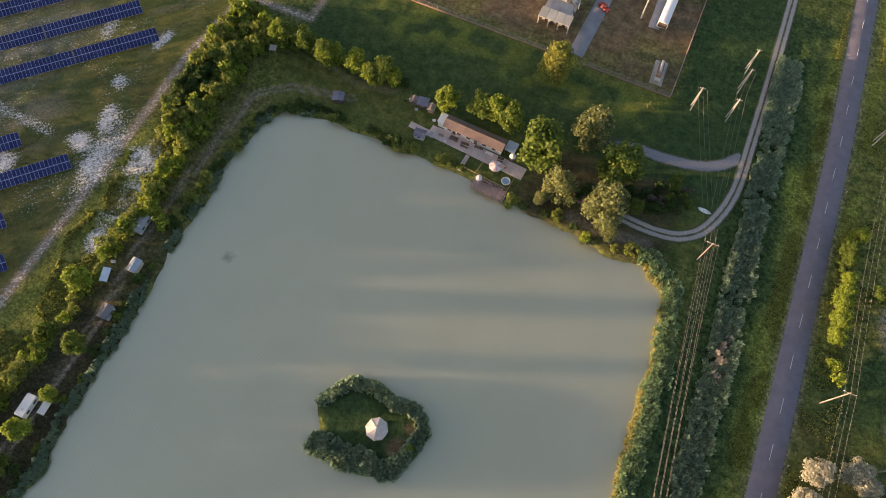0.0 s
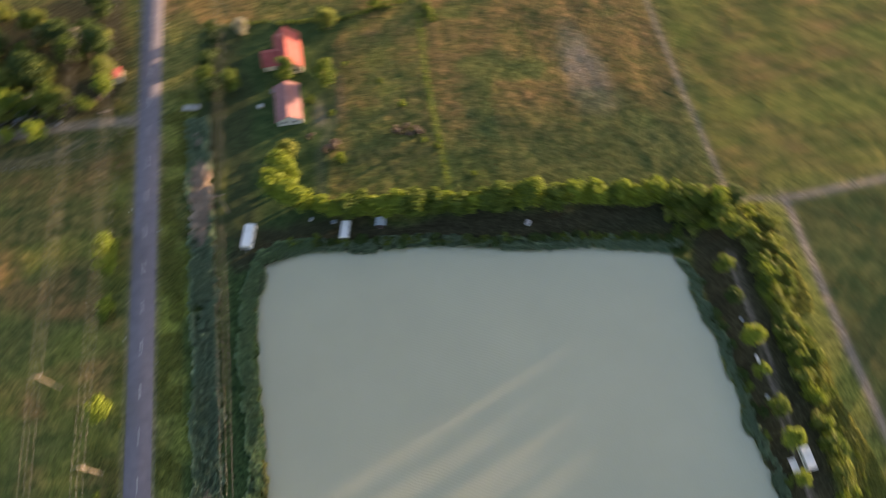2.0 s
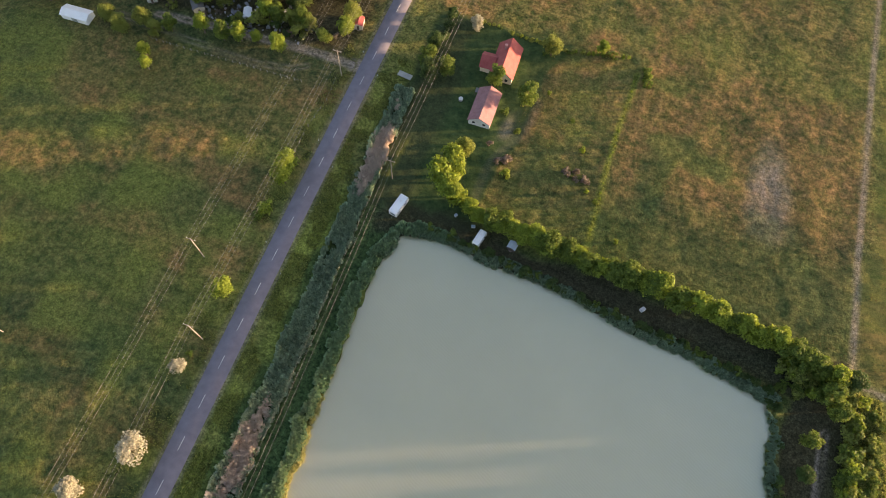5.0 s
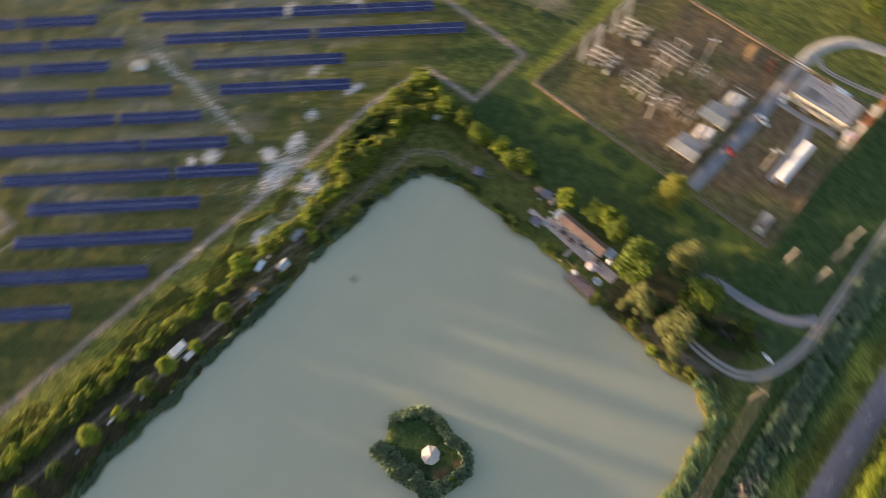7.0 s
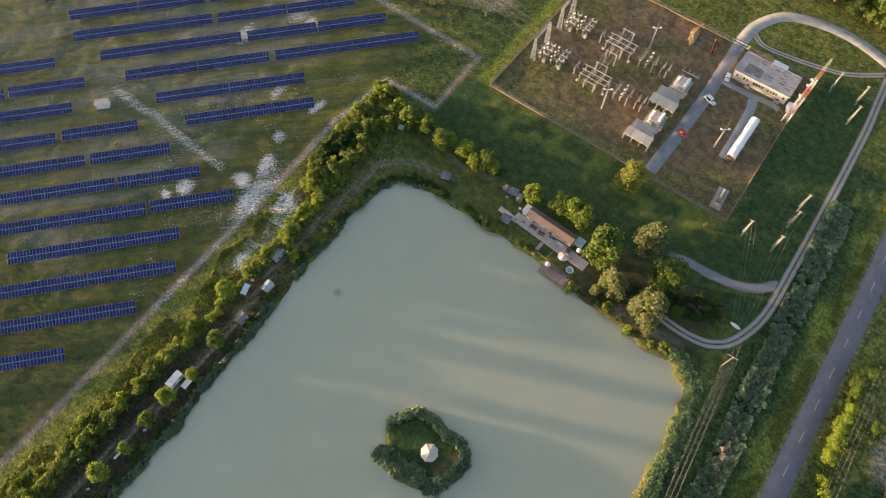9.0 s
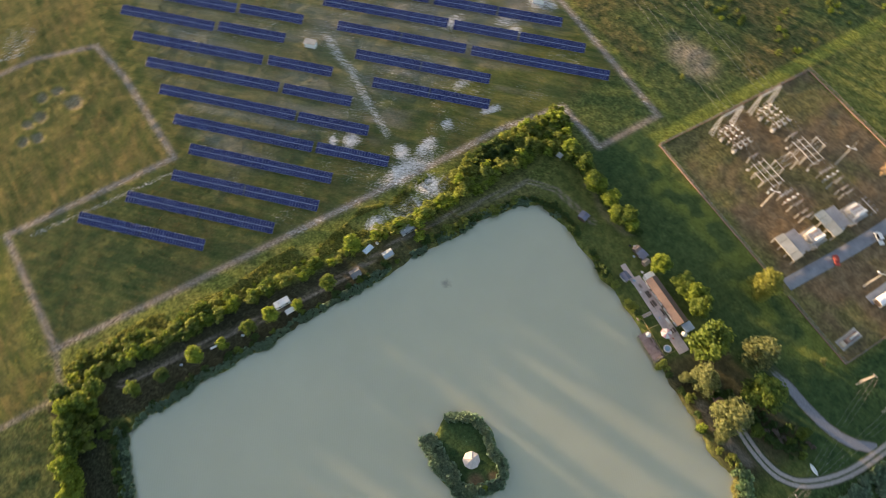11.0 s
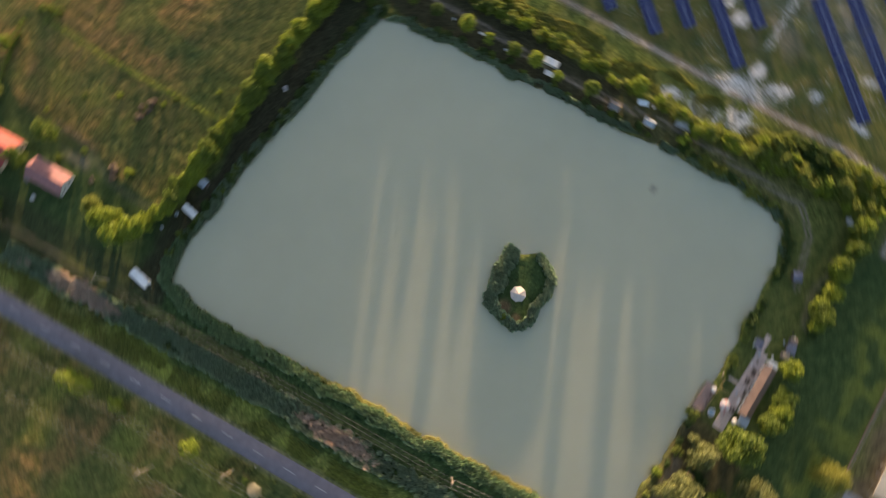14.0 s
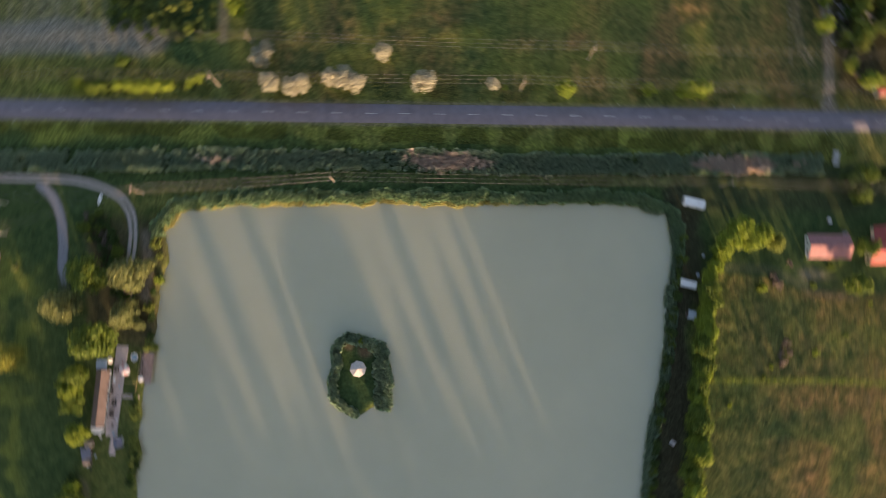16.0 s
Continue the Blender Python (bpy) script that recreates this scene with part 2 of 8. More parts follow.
def ground_material():
    m, nt, b = node_mat("meadow_ground")
    pos = nt.nodes.new("ShaderNodeNewGeometry").outputs["Position"]
    n1, n2, n3 = noise_tex(nt, 0.035, 6, pos), noise_tex(nt, 0.35, 6, pos), noise_tex(nt, 2.2, 5, pos, 0.7)
    def combed(angle, long, wide):
        mp = nt.nodes.new("ShaderNodeMapping")
        mp.vector_type = "TEXTURE"
        mp.inputs["Rotation"].default_value = (0, 0, angle)
        mp.inputs["Scale"].default_value = (long, wide, 1)
        link(nt, pos, mp.inputs[0])
        return noise_tex(nt, 1.0, 7, mp.outputs[0], 0.66).outputs[0]

    comb = mathn(nt, "MAXIMUM", attr(nt, "comb_x"), attr(nt, "comb_d"))
    mid = mixc(nt, attr(nt, "comb_x"), n2.outputs[0], combed(0.06, 14, 3.2))
    mid = mixc(nt, attr(nt, "comb_d"), mid, combed(radians(45), 11, 2.2))
    green = mixc(nt, ramp(nt, n1.outputs[0], 0.35, 0.65), (0.068, 0.094, 0.024), (0.118, 0.140, 0.035))
    green = mixc(nt, ramp(nt, mid, 0.40, 0.70), green, (0.176, 0.170, 0.048))
    lush = mixc(nt, ramp(nt, n2.outputs[0], 0.35, 0.7), (0.032, 0.065, 0.023), (0.060, 0.096, 0.032))
    c = mixc(nt, attr(nt, "lush"), green, lush)
    dry = mixc(nt, ramp(nt, n2.outputs[0], 0.3, 0.7), (0.200, 0.105, 0.043), (0.275, 0.157, 0.066))
    dryf = mathn(nt, "MULTIPLY", attr(nt, "dry"), ramp(nt, mathn(nt, "ADD", mid, mathn(nt, "MULTIPLY", n1.outputs[0], 0.6)), 0.54, 1.0))
    c = mixc(nt, dryf, c, dry)
    worn = mixc(nt, ramp(nt, n2.outputs[0], 0.3, 0.7), (0.145, 0.097, 0.056), (0.195, 0.137, 0.082))
    c = mixc(nt, attr(nt, "worn"), c, worn)
    tall = mixc(nt, ramp(nt, n3.outputs[0], 0.35, 0.65), (0.125, 0.155, 0.03), (0.205, 0.225, 0.045))
    c = mixc(nt, attr(nt, "gold"), c, tall)
    dirt = mixc(nt, ramp(nt, n3.outputs[0], 0.3, 0.7), (0.19, 0.150, 0.115), (0.33, 0.275, 0.225))
    dirtf = mathn(nt, "MULTIPLY", attr(nt, "dirt"), ramp(nt, n3.outputs[0], 0.25, 0.5, (0.55,) * 3, (1, 1, 1)))
    # dark earth with the tree shade mixed into its colour
    shaded_soil = mixc(nt, ramp(nt, n3.outputs[0], 0.3, 0.7), (0.026, 0.026, 0.015), (0.062, 0.056, 0.034))
    c = mixc(nt, attr(nt, "shaded_soil"), c, shaded_soil)
    c = mixc(nt, dirtf, c, dirt)
    c = mixc(nt, attr(nt, "ash"), c, mixc(nt, ramp(nt, n3.outputs[0], 0.3, 0.7), (0.140, 0.145, 0.118), (0.235, 0.240, 0.205)))
    salt = mixc(nt, ramp(nt, n3.outputs[0], 0.3, 0.7), (0.50, 0.48, 0.46), (0.78, 0.76, 0.74))
    rag = noise_tex(nt, 1.5, 9, pos, 0.8).outputs[0]
    wisp = combed(radians(45), 4.5, 0.8)
    rag = mathn(nt, "ADD", mathn(nt, "MULTIPLY", rag, 3.0), mathn(nt, "MULTIPLY", wisp, 1.0))
    saltf = ramp(nt, mathn(nt, "SUBTRACT", mathn(nt, "ADD", mathn(nt, "MULTIPLY", attr(nt, "salt"), 1.0), rag), 1.84), 0.66, 1.42)
    c = mixc(nt, saltf, c, salt)
    rough = mathn(nt, "SUBTRACT", 1.0, mathn(nt, "MULTIPLY", mathn(nt, "MAXIMUM", comb, mathn(nt, "MAXIMUM", attr(nt, "worn"), attr(nt, "mown"))), 0.65))
    c = mixc(nt, rough, c, ramp(nt, n3.outputs[0], 0.3, 0.7, (0.52,) * 3, (1.52,) * 3), "MULTIPLY")
    n4 = noise_tex(nt, 0.95, 3, pos, 0.55)
    c = mixc(nt, rough, c, ramp(nt, n4.outputs[0], 0.34, 0.66, (0.6,) * 3, (1.42,) * 3), "MULTIPLY")
    c = mixc(nt, mathn(nt, "SUBTRACT", 1.0, mathn(nt, "MULTIPLY", mathn(nt, "MAXIMUM", attr(nt, "mown"), comb), 0.6)), c, ramp(nt, mid, 0.3, 0.7, (0.74,) * 3, (1.26,) * 3), "MULTIPLY")
    link(nt, c, b.inputs["Base Color"])
    b.inputs["Roughness"].default_value = 0.95
    b.inputs["Specular IOR Level"].default_value = 0.1
    h = mathn(nt, "ADD", n2.outputs[0], mathn(nt, "MULTIPLY", n3.outputs[0], 0.5))
    bump(nt, b, h, 1.0, 0.4)
    calm = mathn(nt, "MAXIMUM", comb, attr(nt, "worn"))
    link(nt, mathn(nt, "SUBTRACT", 1.0, mathn(nt, "MULTIPLY", calm, 0.7)), b.inputs["Normal"].links[0].from_node.inputs["Strength"])
    return m


def water_material():
    m, nt, b = node_mat("murky_pond_water")
    pos = nt.nodes.new("ShaderNodeNewGeometry").outputs["Position"]
    n1 = noise_tex(nt, 0.02, 4, pos)
    c = mixc(nt, ramp(nt, n1.outputs[0], 0.35, 0.65), (0.458, 0.450, 0.317), (0.498, 0.485, 0.341))
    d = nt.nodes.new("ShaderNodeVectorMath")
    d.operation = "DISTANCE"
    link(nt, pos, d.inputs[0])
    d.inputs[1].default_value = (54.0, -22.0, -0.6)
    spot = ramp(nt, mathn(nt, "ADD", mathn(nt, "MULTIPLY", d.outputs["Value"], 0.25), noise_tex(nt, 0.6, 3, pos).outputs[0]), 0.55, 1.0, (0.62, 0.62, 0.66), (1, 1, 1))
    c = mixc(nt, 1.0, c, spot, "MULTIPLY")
    link(nt, c, b.inputs["Base Color"])
    b.inputs["Roughness"].default_value = 0.22
    b.inputs["IOR"].default_value = 1.33
    b.inputs["Subsurface Weight"].default_value = 1.0
    b.inputs["Subsurface Radius"].default_value = (1.0, 1.0, 0.9)
    b.inputs["Subsurface Scale"].default_value = 8.0
    mp = nt.nodes.new("ShaderNodeMapping")
    mp.inputs["Scale"].default_value = (1.6, 0.5, 1)
    mp.inputs["Rotation"].default_value = (0, 0, 0.5)
    link(nt, pos, mp.inputs[0])
    w = noise_tex(nt, 1.3, 3, mp.outputs[0])
    crest = nt.nodes.new("ShaderNodeTexWave")
    crest.wave_profile = "SIN"
    for key, v in (("Scale", 0.42), ("Distortion", 7.0), ("Detail", 3.0), ("Detail Scale", 0.35)):
        crest.inputs[key].default_value = v
    turned = nt.nodes.new("ShaderNodeMapping")
    turned.inputs["Rotation"].default_value = (0, 0, radians(-62))
    link(nt, pos, turned.inputs[0])
    link(nt, turned.outputs[0], crest.inputs["Vector"])
    bump(nt, b, mathn(nt, "ADD", w.outputs[0], mathn(nt, "MULTIPLY", crest.outputs["Fac"], 0.35)), 0.42, 0.06)
    g = nt.nodes.new("ShaderNodeBsdfGlossy")
    g.inputs["Color"].default_value = (0.95, 0.95, 0.74, 1)
    g.inputs["Roughness"].default_value = 0.25
    link(nt, b.inputs["Normal"].links[0].from_socket, g.inputs["Normal"])
    mx = nt.nodes.new("ShaderNodeMixShader")
    mx.inputs[0].default_value = 0.22
    link(nt, b.outputs[0], mx.inputs[1])
    link(nt, g.outputs[0], mx.inputs[2])
    link(nt, mx.outputs[0], nt.nodes["Material Output"].inputs[0])
    return m


M_GROUND = ground_material()
M_WATER = water_material()
M_ASPHALT = surface("asphalt", (0.165, 0.150, 0.178), (0.230, 0.210, 0.242), 1.2, 0.85, relief=0.004)
M_PAINT = surface("road_paint", (0.55, 0.55, 0.52), (0.72, 0.72, 0.70), 4, 0.7, relief=0)
M_CONCRETE = surface("weathered_concrete", (0.30, 0.285, 0.26), (0.46, 0.44, 0.40), 1.2, 0.9, relief=0.006)
M_SLAB = surface("grey_slab_concrete", (0.20, 0.205, 0.225), (0.33, 0.33, 0.345), 0.8, 0.9, relief=0.006)
M_PAVING = surface("pale_paving", (0.46, 0.36, 0.325), (0.66, 0.535, 0.485), 1.0, 0.85, relief=0.006)
M_BARK = surface("bark", (0.09, 0.07, 0.05), (0.18, 0.145, 0.11), 3, 0.95, relief=0.03)
M_POLE = surface("grey_timber", (0.24, 0.20, 0.16), (0.40, 0.34, 0.28), 3, 0.85)
M_STEEL = surface("galvanised_steel", (0.42, 0.43, 0.44), (0.58, 0.59, 0.60), 2, 0.45, 0.7, 0.002)
M_WIRE = surface("wire", (0.22, 0.215, 0.205), (0.30, 0.295, 0.28), 2, 0.7, 0.0, 0)
M_LIME = foliage("lime_leaves", (0.085, 0.138, 0.016), (0.370, 0.450, 0.065), (0.215, 0.290, 0.038))
M_GREEN = foliage("green_leaves", (0.047, 0.088, 0.016), (0.240, 0.315, 0.056), (0.135, 0.195, 0.036))
M_DARK = foliage("dark_leaves", (0.030, 0.059, 0.019), (0.124, 0.183, 0.050), (0.070, 0.124, 0.033))
M_SILVER = foliage("silver_leaves", (0.260, 0.260, 0.195), (0.600, 0.580, 0.450), (0.430, 0.420, 0.320))
M_OLIVE = foliage("olive_leaves", (0.084, 0.119, 0.026), (0.370, 0.410, 0.092), (0.220, 0.262, 0.058))
M_WILLOW = foliage("pale_willow_leaves", (0.098, 0.122, 0.043), (0.295, 0.322, 0.128), (0.192, 0.216, 0.084))
M_YELLOWLEAF = foliage("yellow_willow_leaves", (0.130, 0.145, 0.028), (0.430, 0.430, 0.095), (0.270, 0.280, 0.060))
M_REED = foliage("reed_leaves", (0.100, 0.175, 0.115), (0.43, 0.56, 0.39), (0.26, 0.365, 0.25), 0.45)
M_BANKREED = foliage("bank_reed_leaves", (0.085, 0.170, 0.095), (0.38, 0.54, 0.31), (0.23, 0.345, 0.20), 0.45)
M_GOLDREED = foliage("golden_reed_leaves", (0.32, 0.32, 0.13), (0.62, 0.60, 0.28), (0.47, 0.455, 0.205), 0.45)
M_DRYREED = foliage("dry_reed_leaves", (0.46, 0.385, 0.32), (0.82, 0.70, 0.60), (0.64, 0.54, 0.46), 0.42)

M_DEADBUSH = foliage("dead_brush", (0.12, 0.095, 0.075), (0.30, 0.24, 0.19), (0.20, 0.16, 0.125), 0.3)
M_HERB = foliage("rank_herbs", (0.12, 0.145, 0.035), (0.36, 0.37, 0.10), (0.23, 0.245, 0.065), 0.5)

# ---- land: one sheet of ground, the pond basin, the island, roads and tracks ----
POND = [(60.5, 92), (63.6, 68), (65, 40), (66.4, 10), (68.4, -20), (69, -45), (68.2, -61), (64, -67.5), (55, -70), (42, -71.2), (30, -70.8), (12, -71.2),
        (0, -69.6), (-13, -68.5), (-27, -67), (-36, -65), (-46, -67), (-53, -61), (-56.2, -45), (-56.8, -25), (-57.3, -12), (-58, 5),
        (-58.4, 35), (-59.2, 60), (-60.2, 76), (-59.6, 92), (-57, 104), (-50, 108), (-36, 106.5), (-20, 105.3), (-8, 105), (8, 100.5),
        (24, 99), (42, 96.3), (56, 93.5)]
ISLAND = [(14.6, 2.4), (13.0, -0.7), (10.4, -5.6), (8.0, -7.9), (3.3, -8.6), (-1.9, -7.3), (-7.4, -8.1), (-11.3, -6.2), (-13.2, -3.0), (-12.6, 1.4),
          (-11.2, 5.8), (-8.5, 8.6), (-4.3, 11.2), (0.9, 12.0), (6.6, 12.0), (10.2, 11.8), (10.8, 10.2), (9.8, 7.8), (11.8, 5.2)]
WATER_Z = -0.6


def road_x(y):
    """Centre of the road, a slight bend."""
    return np.interp(y, (-700, -181, -130, -80, -40, 0, 40, 100, 160, 800), (-66, -84.2, -86.6, -87.6, -88.3, -88.8, -89.5, -90.3, -90.9, -96))


def ditch_x(y):
    return np.interp(y, (-330, -150, -90, -50, -10, 20, 60, 90, 130, 160), (-58, -67, -69.5, -71, -72, -72.4, -72.4, -73.4, -74.5, -75.6))


SOLAR_TRACK = [(149, -131), (74, -130), (73.4, -101), (96.4, -100), (99.5, -73), (98.6, -40), (98.5, 18), (98.2, 64), (98.5, 103.2),
               (149.4, 106.8), (150.8, 42.4), (198, 46.7), (220, 51.8), (226, 76.5), (223, 107.7), (224, 141), (229, 330)]
PITS = [(213.6, 134, 2.3), (214, 113.5, 3.5), (204.4, 79, 3.5), (204.6, 72.5, 3.1), (195, 82, 3.5), (194.3, 87, 3.1), (187, 91, 3.1), (186, 85.3, 3.1), (195.4, 68.4, 4.7),
        (176.8, 119, 3.1), (179.3, 135.2, 3.5), (174, 135.4, 2.3), (166, 133, 3.5)]
FIELD_TRACK = [(98.4, 103.2), (82.2, 106.0), (80.5, 150), (79.2, 241), (79, 420)]
BANK_PATH = [(76, 88), (75.3, 60), (73.5, 32), (74, 4), (76, -11), (77, -26), (75.3, -50), (74.4, -69), (66, -76), (48, -80)]
FARM_LANE = [(-94, 161.3), (-108, 161.7), (-122, 161.5), (-150, 160), (-172, 158)]
FARM_LANE_B = [(-112, 155), (-116, 152.4), (-128, 150.2), (-145, 150.4), (-163, 151.6), (-185, 153)]
GARDEN_PATH = [(-26, 195), (-26.5, 189.4), (-30.7, 183.4), (-31, 177), (-30, 168.7), (-30.6, 160), (-32.5, 152.6), (-36.2, 145.7), (-38.3, 139.5), (-38.8, 131.7), (-38.8, 124)]


TRACK_A = [(-56.5, -330), (-58, -240), (-60, -205), (-61.5, -186), (-62.5, -150), (-62.9, -118), (-62.6, -98), (-58.8, -85), (-53.5, -79.2), (-47, -77.2), (-38, -77.2), (-30, -78.5)]
TRACK_B = [(-61.6, -110.5), (-56.4, -105), (-49.5, -101.8), (-40.3, -100.4), (-32, -100), (-24, -98.6)]
SERVICE_A = [(-5.6, -199), (-7, -210), (-14, -221), (-28, -226), (-45, -225.5), (-70, -217), (-88, -210)]
SERVICE_C = [(-5.8, -124), (-6.8, -160), (-5.6, -199)]
SERVICE_B = [(-7, -176.6), (-17.5, -176.3), (-26.4, -177.2), (-31.5, -176.7)]
SERVICE_D = [(-21.6, -175.2), (-22.8, -171), (-23.6, -163), (-24.4, -144.5)]
YARD_RUT = [(-7.4, -206), (-13.3, -202), (-23.5, -202.5), (-35.1, -204.6), (-45.9, -207.9), (-58.2, -216.5)]
LANES = (TRACK_A, TRACK_B, SERVICE_A, SERVICE_B, SERVICE_C, SERVICE_D, YARD_RUT)


def pond_edge(x, y):
    """Height-giving distance to the ragged waterline."""
    d = signed(x, y, POND) + (fbm(x, y, 7, 11) - 0.5) * 3.4 + (vnoise(x, y, 1.8, 15) - 0.5) * 0.8
    i = -(signed(x, y, ISLAND) + (fbm(x, y, 5, 12) - 0.5) * 2.2)
    return np.maximum(d, i)


def land_height(x, y):
    e = np.full(np.shape(x), 9.0)
    near = (x > -75) & (x < 82) & (y > -84) & (y < 122)
    e[near] = pond_edge(x[near], y[near])
    z = -1.7 + 1.7 * step(e, -2.6, 1.3)
    ditch = step(np.abs(x - ditch_x(y)), 4.4, 0.8) * rect(x, y, -95, -60, -160, 160, 4)
    z = z - 0.5 * ditch
    rough = (fbm(x, y, 9, 40) - 0.5) * 0.5 + (fbm(x, y, 2.5, 44) - 0.5) * 0.22
    far = (x > 155) & (x < 225) & (y > 60) & (y < 145)
    for px, py, pr in PITS:
        d = np.hypot(x[far] - px, y[far] - py)
        z[far] += -0.25 * step(d, pr * 0.95, pr * 0.45) + 0.1 * np.exp(-((d - pr) / 0.9) ** 2)
    calm = step(np.abs(x - road_x(y)), 9, 5.5)
    for ln in LANES:
        calm = np.maximum(calm, step(line_dist(x, y, ln), 7, 4))
    return z + rough * (1 - calm) * step(e, 0.5, 4)


def make_ground():
    xs = np.concatenate([[-2500, -1200, -640, -450], np.arange(-330, 300.5, 1.0), [420, 640, 1200, 2500]])
    ys = np.concatenate([[-2500, -1200, -640, -450], np.arange(-320, 345.5, 1.0), [460, 680, 1200, 2500]])
    X, Y = np.meshgrid(xs, ys)
    x, y = X.ravel(), Y.ravel()
    z = land_height(x, y)
    nx, ny = len(xs), len(ys)
    i = (np.arange(ny - 1)[:, None] * nx + np.arange(nx - 1)[None, :]).ravel()
    me = mesh_np("ground", np.stack([x, y, z], 1), np.stack([i, i + 1, i + nx + 1, i + nx], 1), M_GROUND, smooth=True)
    wob = (fbm(x, y, 12, 21) - 0.5) * 8
    wx, wy = x + wob, y + (fbm(x, y, 12, 24) - 0.5) * 8
    patch = fbm(x, y, 26, 31)
    streak = vnoise((wx + wy) * 0.7, (wx - wy) * 0.12, 5.0, 35)

    russet = rect(wx, wy, 0, 80, 139, 204, 10) * step(fbm(x, y, 15, 151), 0.28, 0.54)
    russet = np.maximum(russet, rect(wx, wy, -90, 34, 198, 232, 7) * step(fbm(x, y * 0.6, 13, 152), 0.36, 0.62) * 0.85)
    russet = np.maximum(russet, rect(wx, wy, -400, 80, 232, 266, 6) * step(vnoise(x * 0.8, y * 0.3, 7, 153), 0.5, 0.8) * 0.45)
    russet = np.maximum(russet, rect(wx, wy, -400, 80, 268, 900, 4) * (0.35 + 0.6 * step(vnoise(x * 0.8, y * 0.3, 7, 154), 0.3, 0.7)))
    dry = rect(wx, wy, -400, 80, 113, 900, 5) * (0.16 + 0.26 * step(patch, 0.38, 0.58)) + 1.1 * russet
    dry = np.maximum(dry, rect(wx, wy, -36, -1, 118, 196, 2) * (0.30 + 0.55 * step(fbm(x, y, 8, 156), 0.40, 0.62)))
    dry = np.maximum(dry, rect(wx, wy, 83, 900, 108, 900, 3) * (0.15 + 0.5 * step(patch, 0.45, 0.65) + 0.3 * streak))
    # dry patches stretched along x, low-sun streaks painted in with them
    sun_swath = fbm(x * 0.45, y, 13, 131)
    dry = np.maximum(dry, rect(wx, wy, -900, -93, -46, 150, 4) * (0.12 + (0.75 - 0.25 * rect(wx, wy, -400, -92, -60, 60, 10)) * step(sun_swath, 0.44, 0.64) * (0.4 + 0.6 * step(fbm(x, y, 7, 161), 0.38, 0.62))))
    dry = np.maximum(dry, rect(wx, wy, 150, 900, 45, 110, 3) * (0.25 + 0.4 * streak))
    dry = np.maximum(dry, rect(wx, wy, 62, 900, -900, -131, 3) * (0.08 + 0.4 * step(patch, 0.42, 0.62)))
    dry = np.maximum(dry, rect(wx, wy, 98, 300, -130, 106, 2) * (0.05 + 0.3 * streak))
    dry = np.maximum(dry, step(line_dist(x, y, [(104, 176), (103, 168), (107, 160)]) + wob * 0.08, 2.2, 0.6))
    gx = np.interp(y, (112, 124, 138, 150, 165, 182, 194, 200), (-36, -37, -35.5, -31.8, -30.8, -31, -26, -25))
    garden = step(gx - x + wob * 0.06, -0.6, 0.8) * rect(x + wob * 0.1, y, -76, 0, 112, 197.5, 1.5)
    dry = dry * (1 - 0.9 * garden) * (1 - 0.6 * rect(wx, wy, -34, 82, 100, 150, 10))
    # the strip at y 100 to 113 is darkened to paint shade under the trees
    lush = garden + rect(wx, wy, -62, 74, 100, 113, 2) * 0.8 + rect(wx, wy, -34, 82, 112, 200, 8) * 0.5 + rect(wx, wy, -400, 82, 228, 262, 6) * 0.3 + step(line_dist(x, y, [(-60, 262), (0, 263), (80, 262)]) + wob * 0.2, 3.0, 1.0) * 0.7 + rect(wx, wy, -31, -1, 122, 194, 2) * 0.22 * step(fbm(x, y, 9, 155), 0.4, 0.6) + rect(wx, wy, -1, 82, 110, 152, 8) * (0.2 + 0.4 * step(fbm(x, y, 14, 73), 0.4, 0.6)) + rect(wx, wy, 62, 900, -900, -132, 4) * 0.85 + rect(wx, wy, -400, -92, 90, 400, 12) * 0.35 + rect(wx, wy, -400, -92, -60, 158, 3) * (0.36 - 0.34 * step(patch, 0.4, 0.68)) + rect(wx, wy, -400, -92, -60, 52, 14) * 0.75 + rect(wx, wy, -60, 72, -120, -90, 3) * 0.55 + rect(wx, wy, -62, -37, -200, -95, 3)
    lush = lush + rect(wx, wy, -79, -60, -170, 160, 1.5) * 0.95 + rect(wx, wy, -62, 72, -120, -70, 3) * 0.3
    lush = lush + rect(wx, wy, -230, -112, -92, -50, 2) * 0.6 + step(np.hypot((wx + 111) / 5, (wy + 60) / 12), 1.3, 0.6) + step(-signed(x, y, ISLAND), -1, 2) * 1.0
    lush = lush + rect(wx, wy, 98, 150, -60, 104, 4) * 0.8 + rect(wx, wy, 62, 110, -131, -98, 4) * 0.6 + rect(wx, wy, 150, 240, -128, 44, 6) * 0.3
    lush = lush + step(line_dist(x, y, GARDEN_PATH) + wob * 0.06, 2.4, 0.8) * 0.9 + rect(wx, wy, -190, -100, 146, 162, 2) * 0.8
    worn = rect(x, y, -36.5, 62, -196, -121.5, 1.0) * (0.42 + 0.5 * step(fbm(x, y, 17, 77), 0.36, 0.62))
    worn = np.maximum(worn, np.maximum(step(np.hypot(x + 7.6, y - 3.1), 3.4, 1.2), step(np.hypot(x + 9, y + 2.4), 2.4, 0.8)) * 0.9)
    worn = np.maximum(worn, rect(wx, wy, 68, 80, -72, 100, 2) * 0.22)
    worn = np.maximum(worn, rect(wx, wy, -58, 72, 104, 112, 1.5) * 0.35)
    worn = np.maximum(worn, rect(wx, wy, -46, -8, -92, -66, 2) * 0.45)
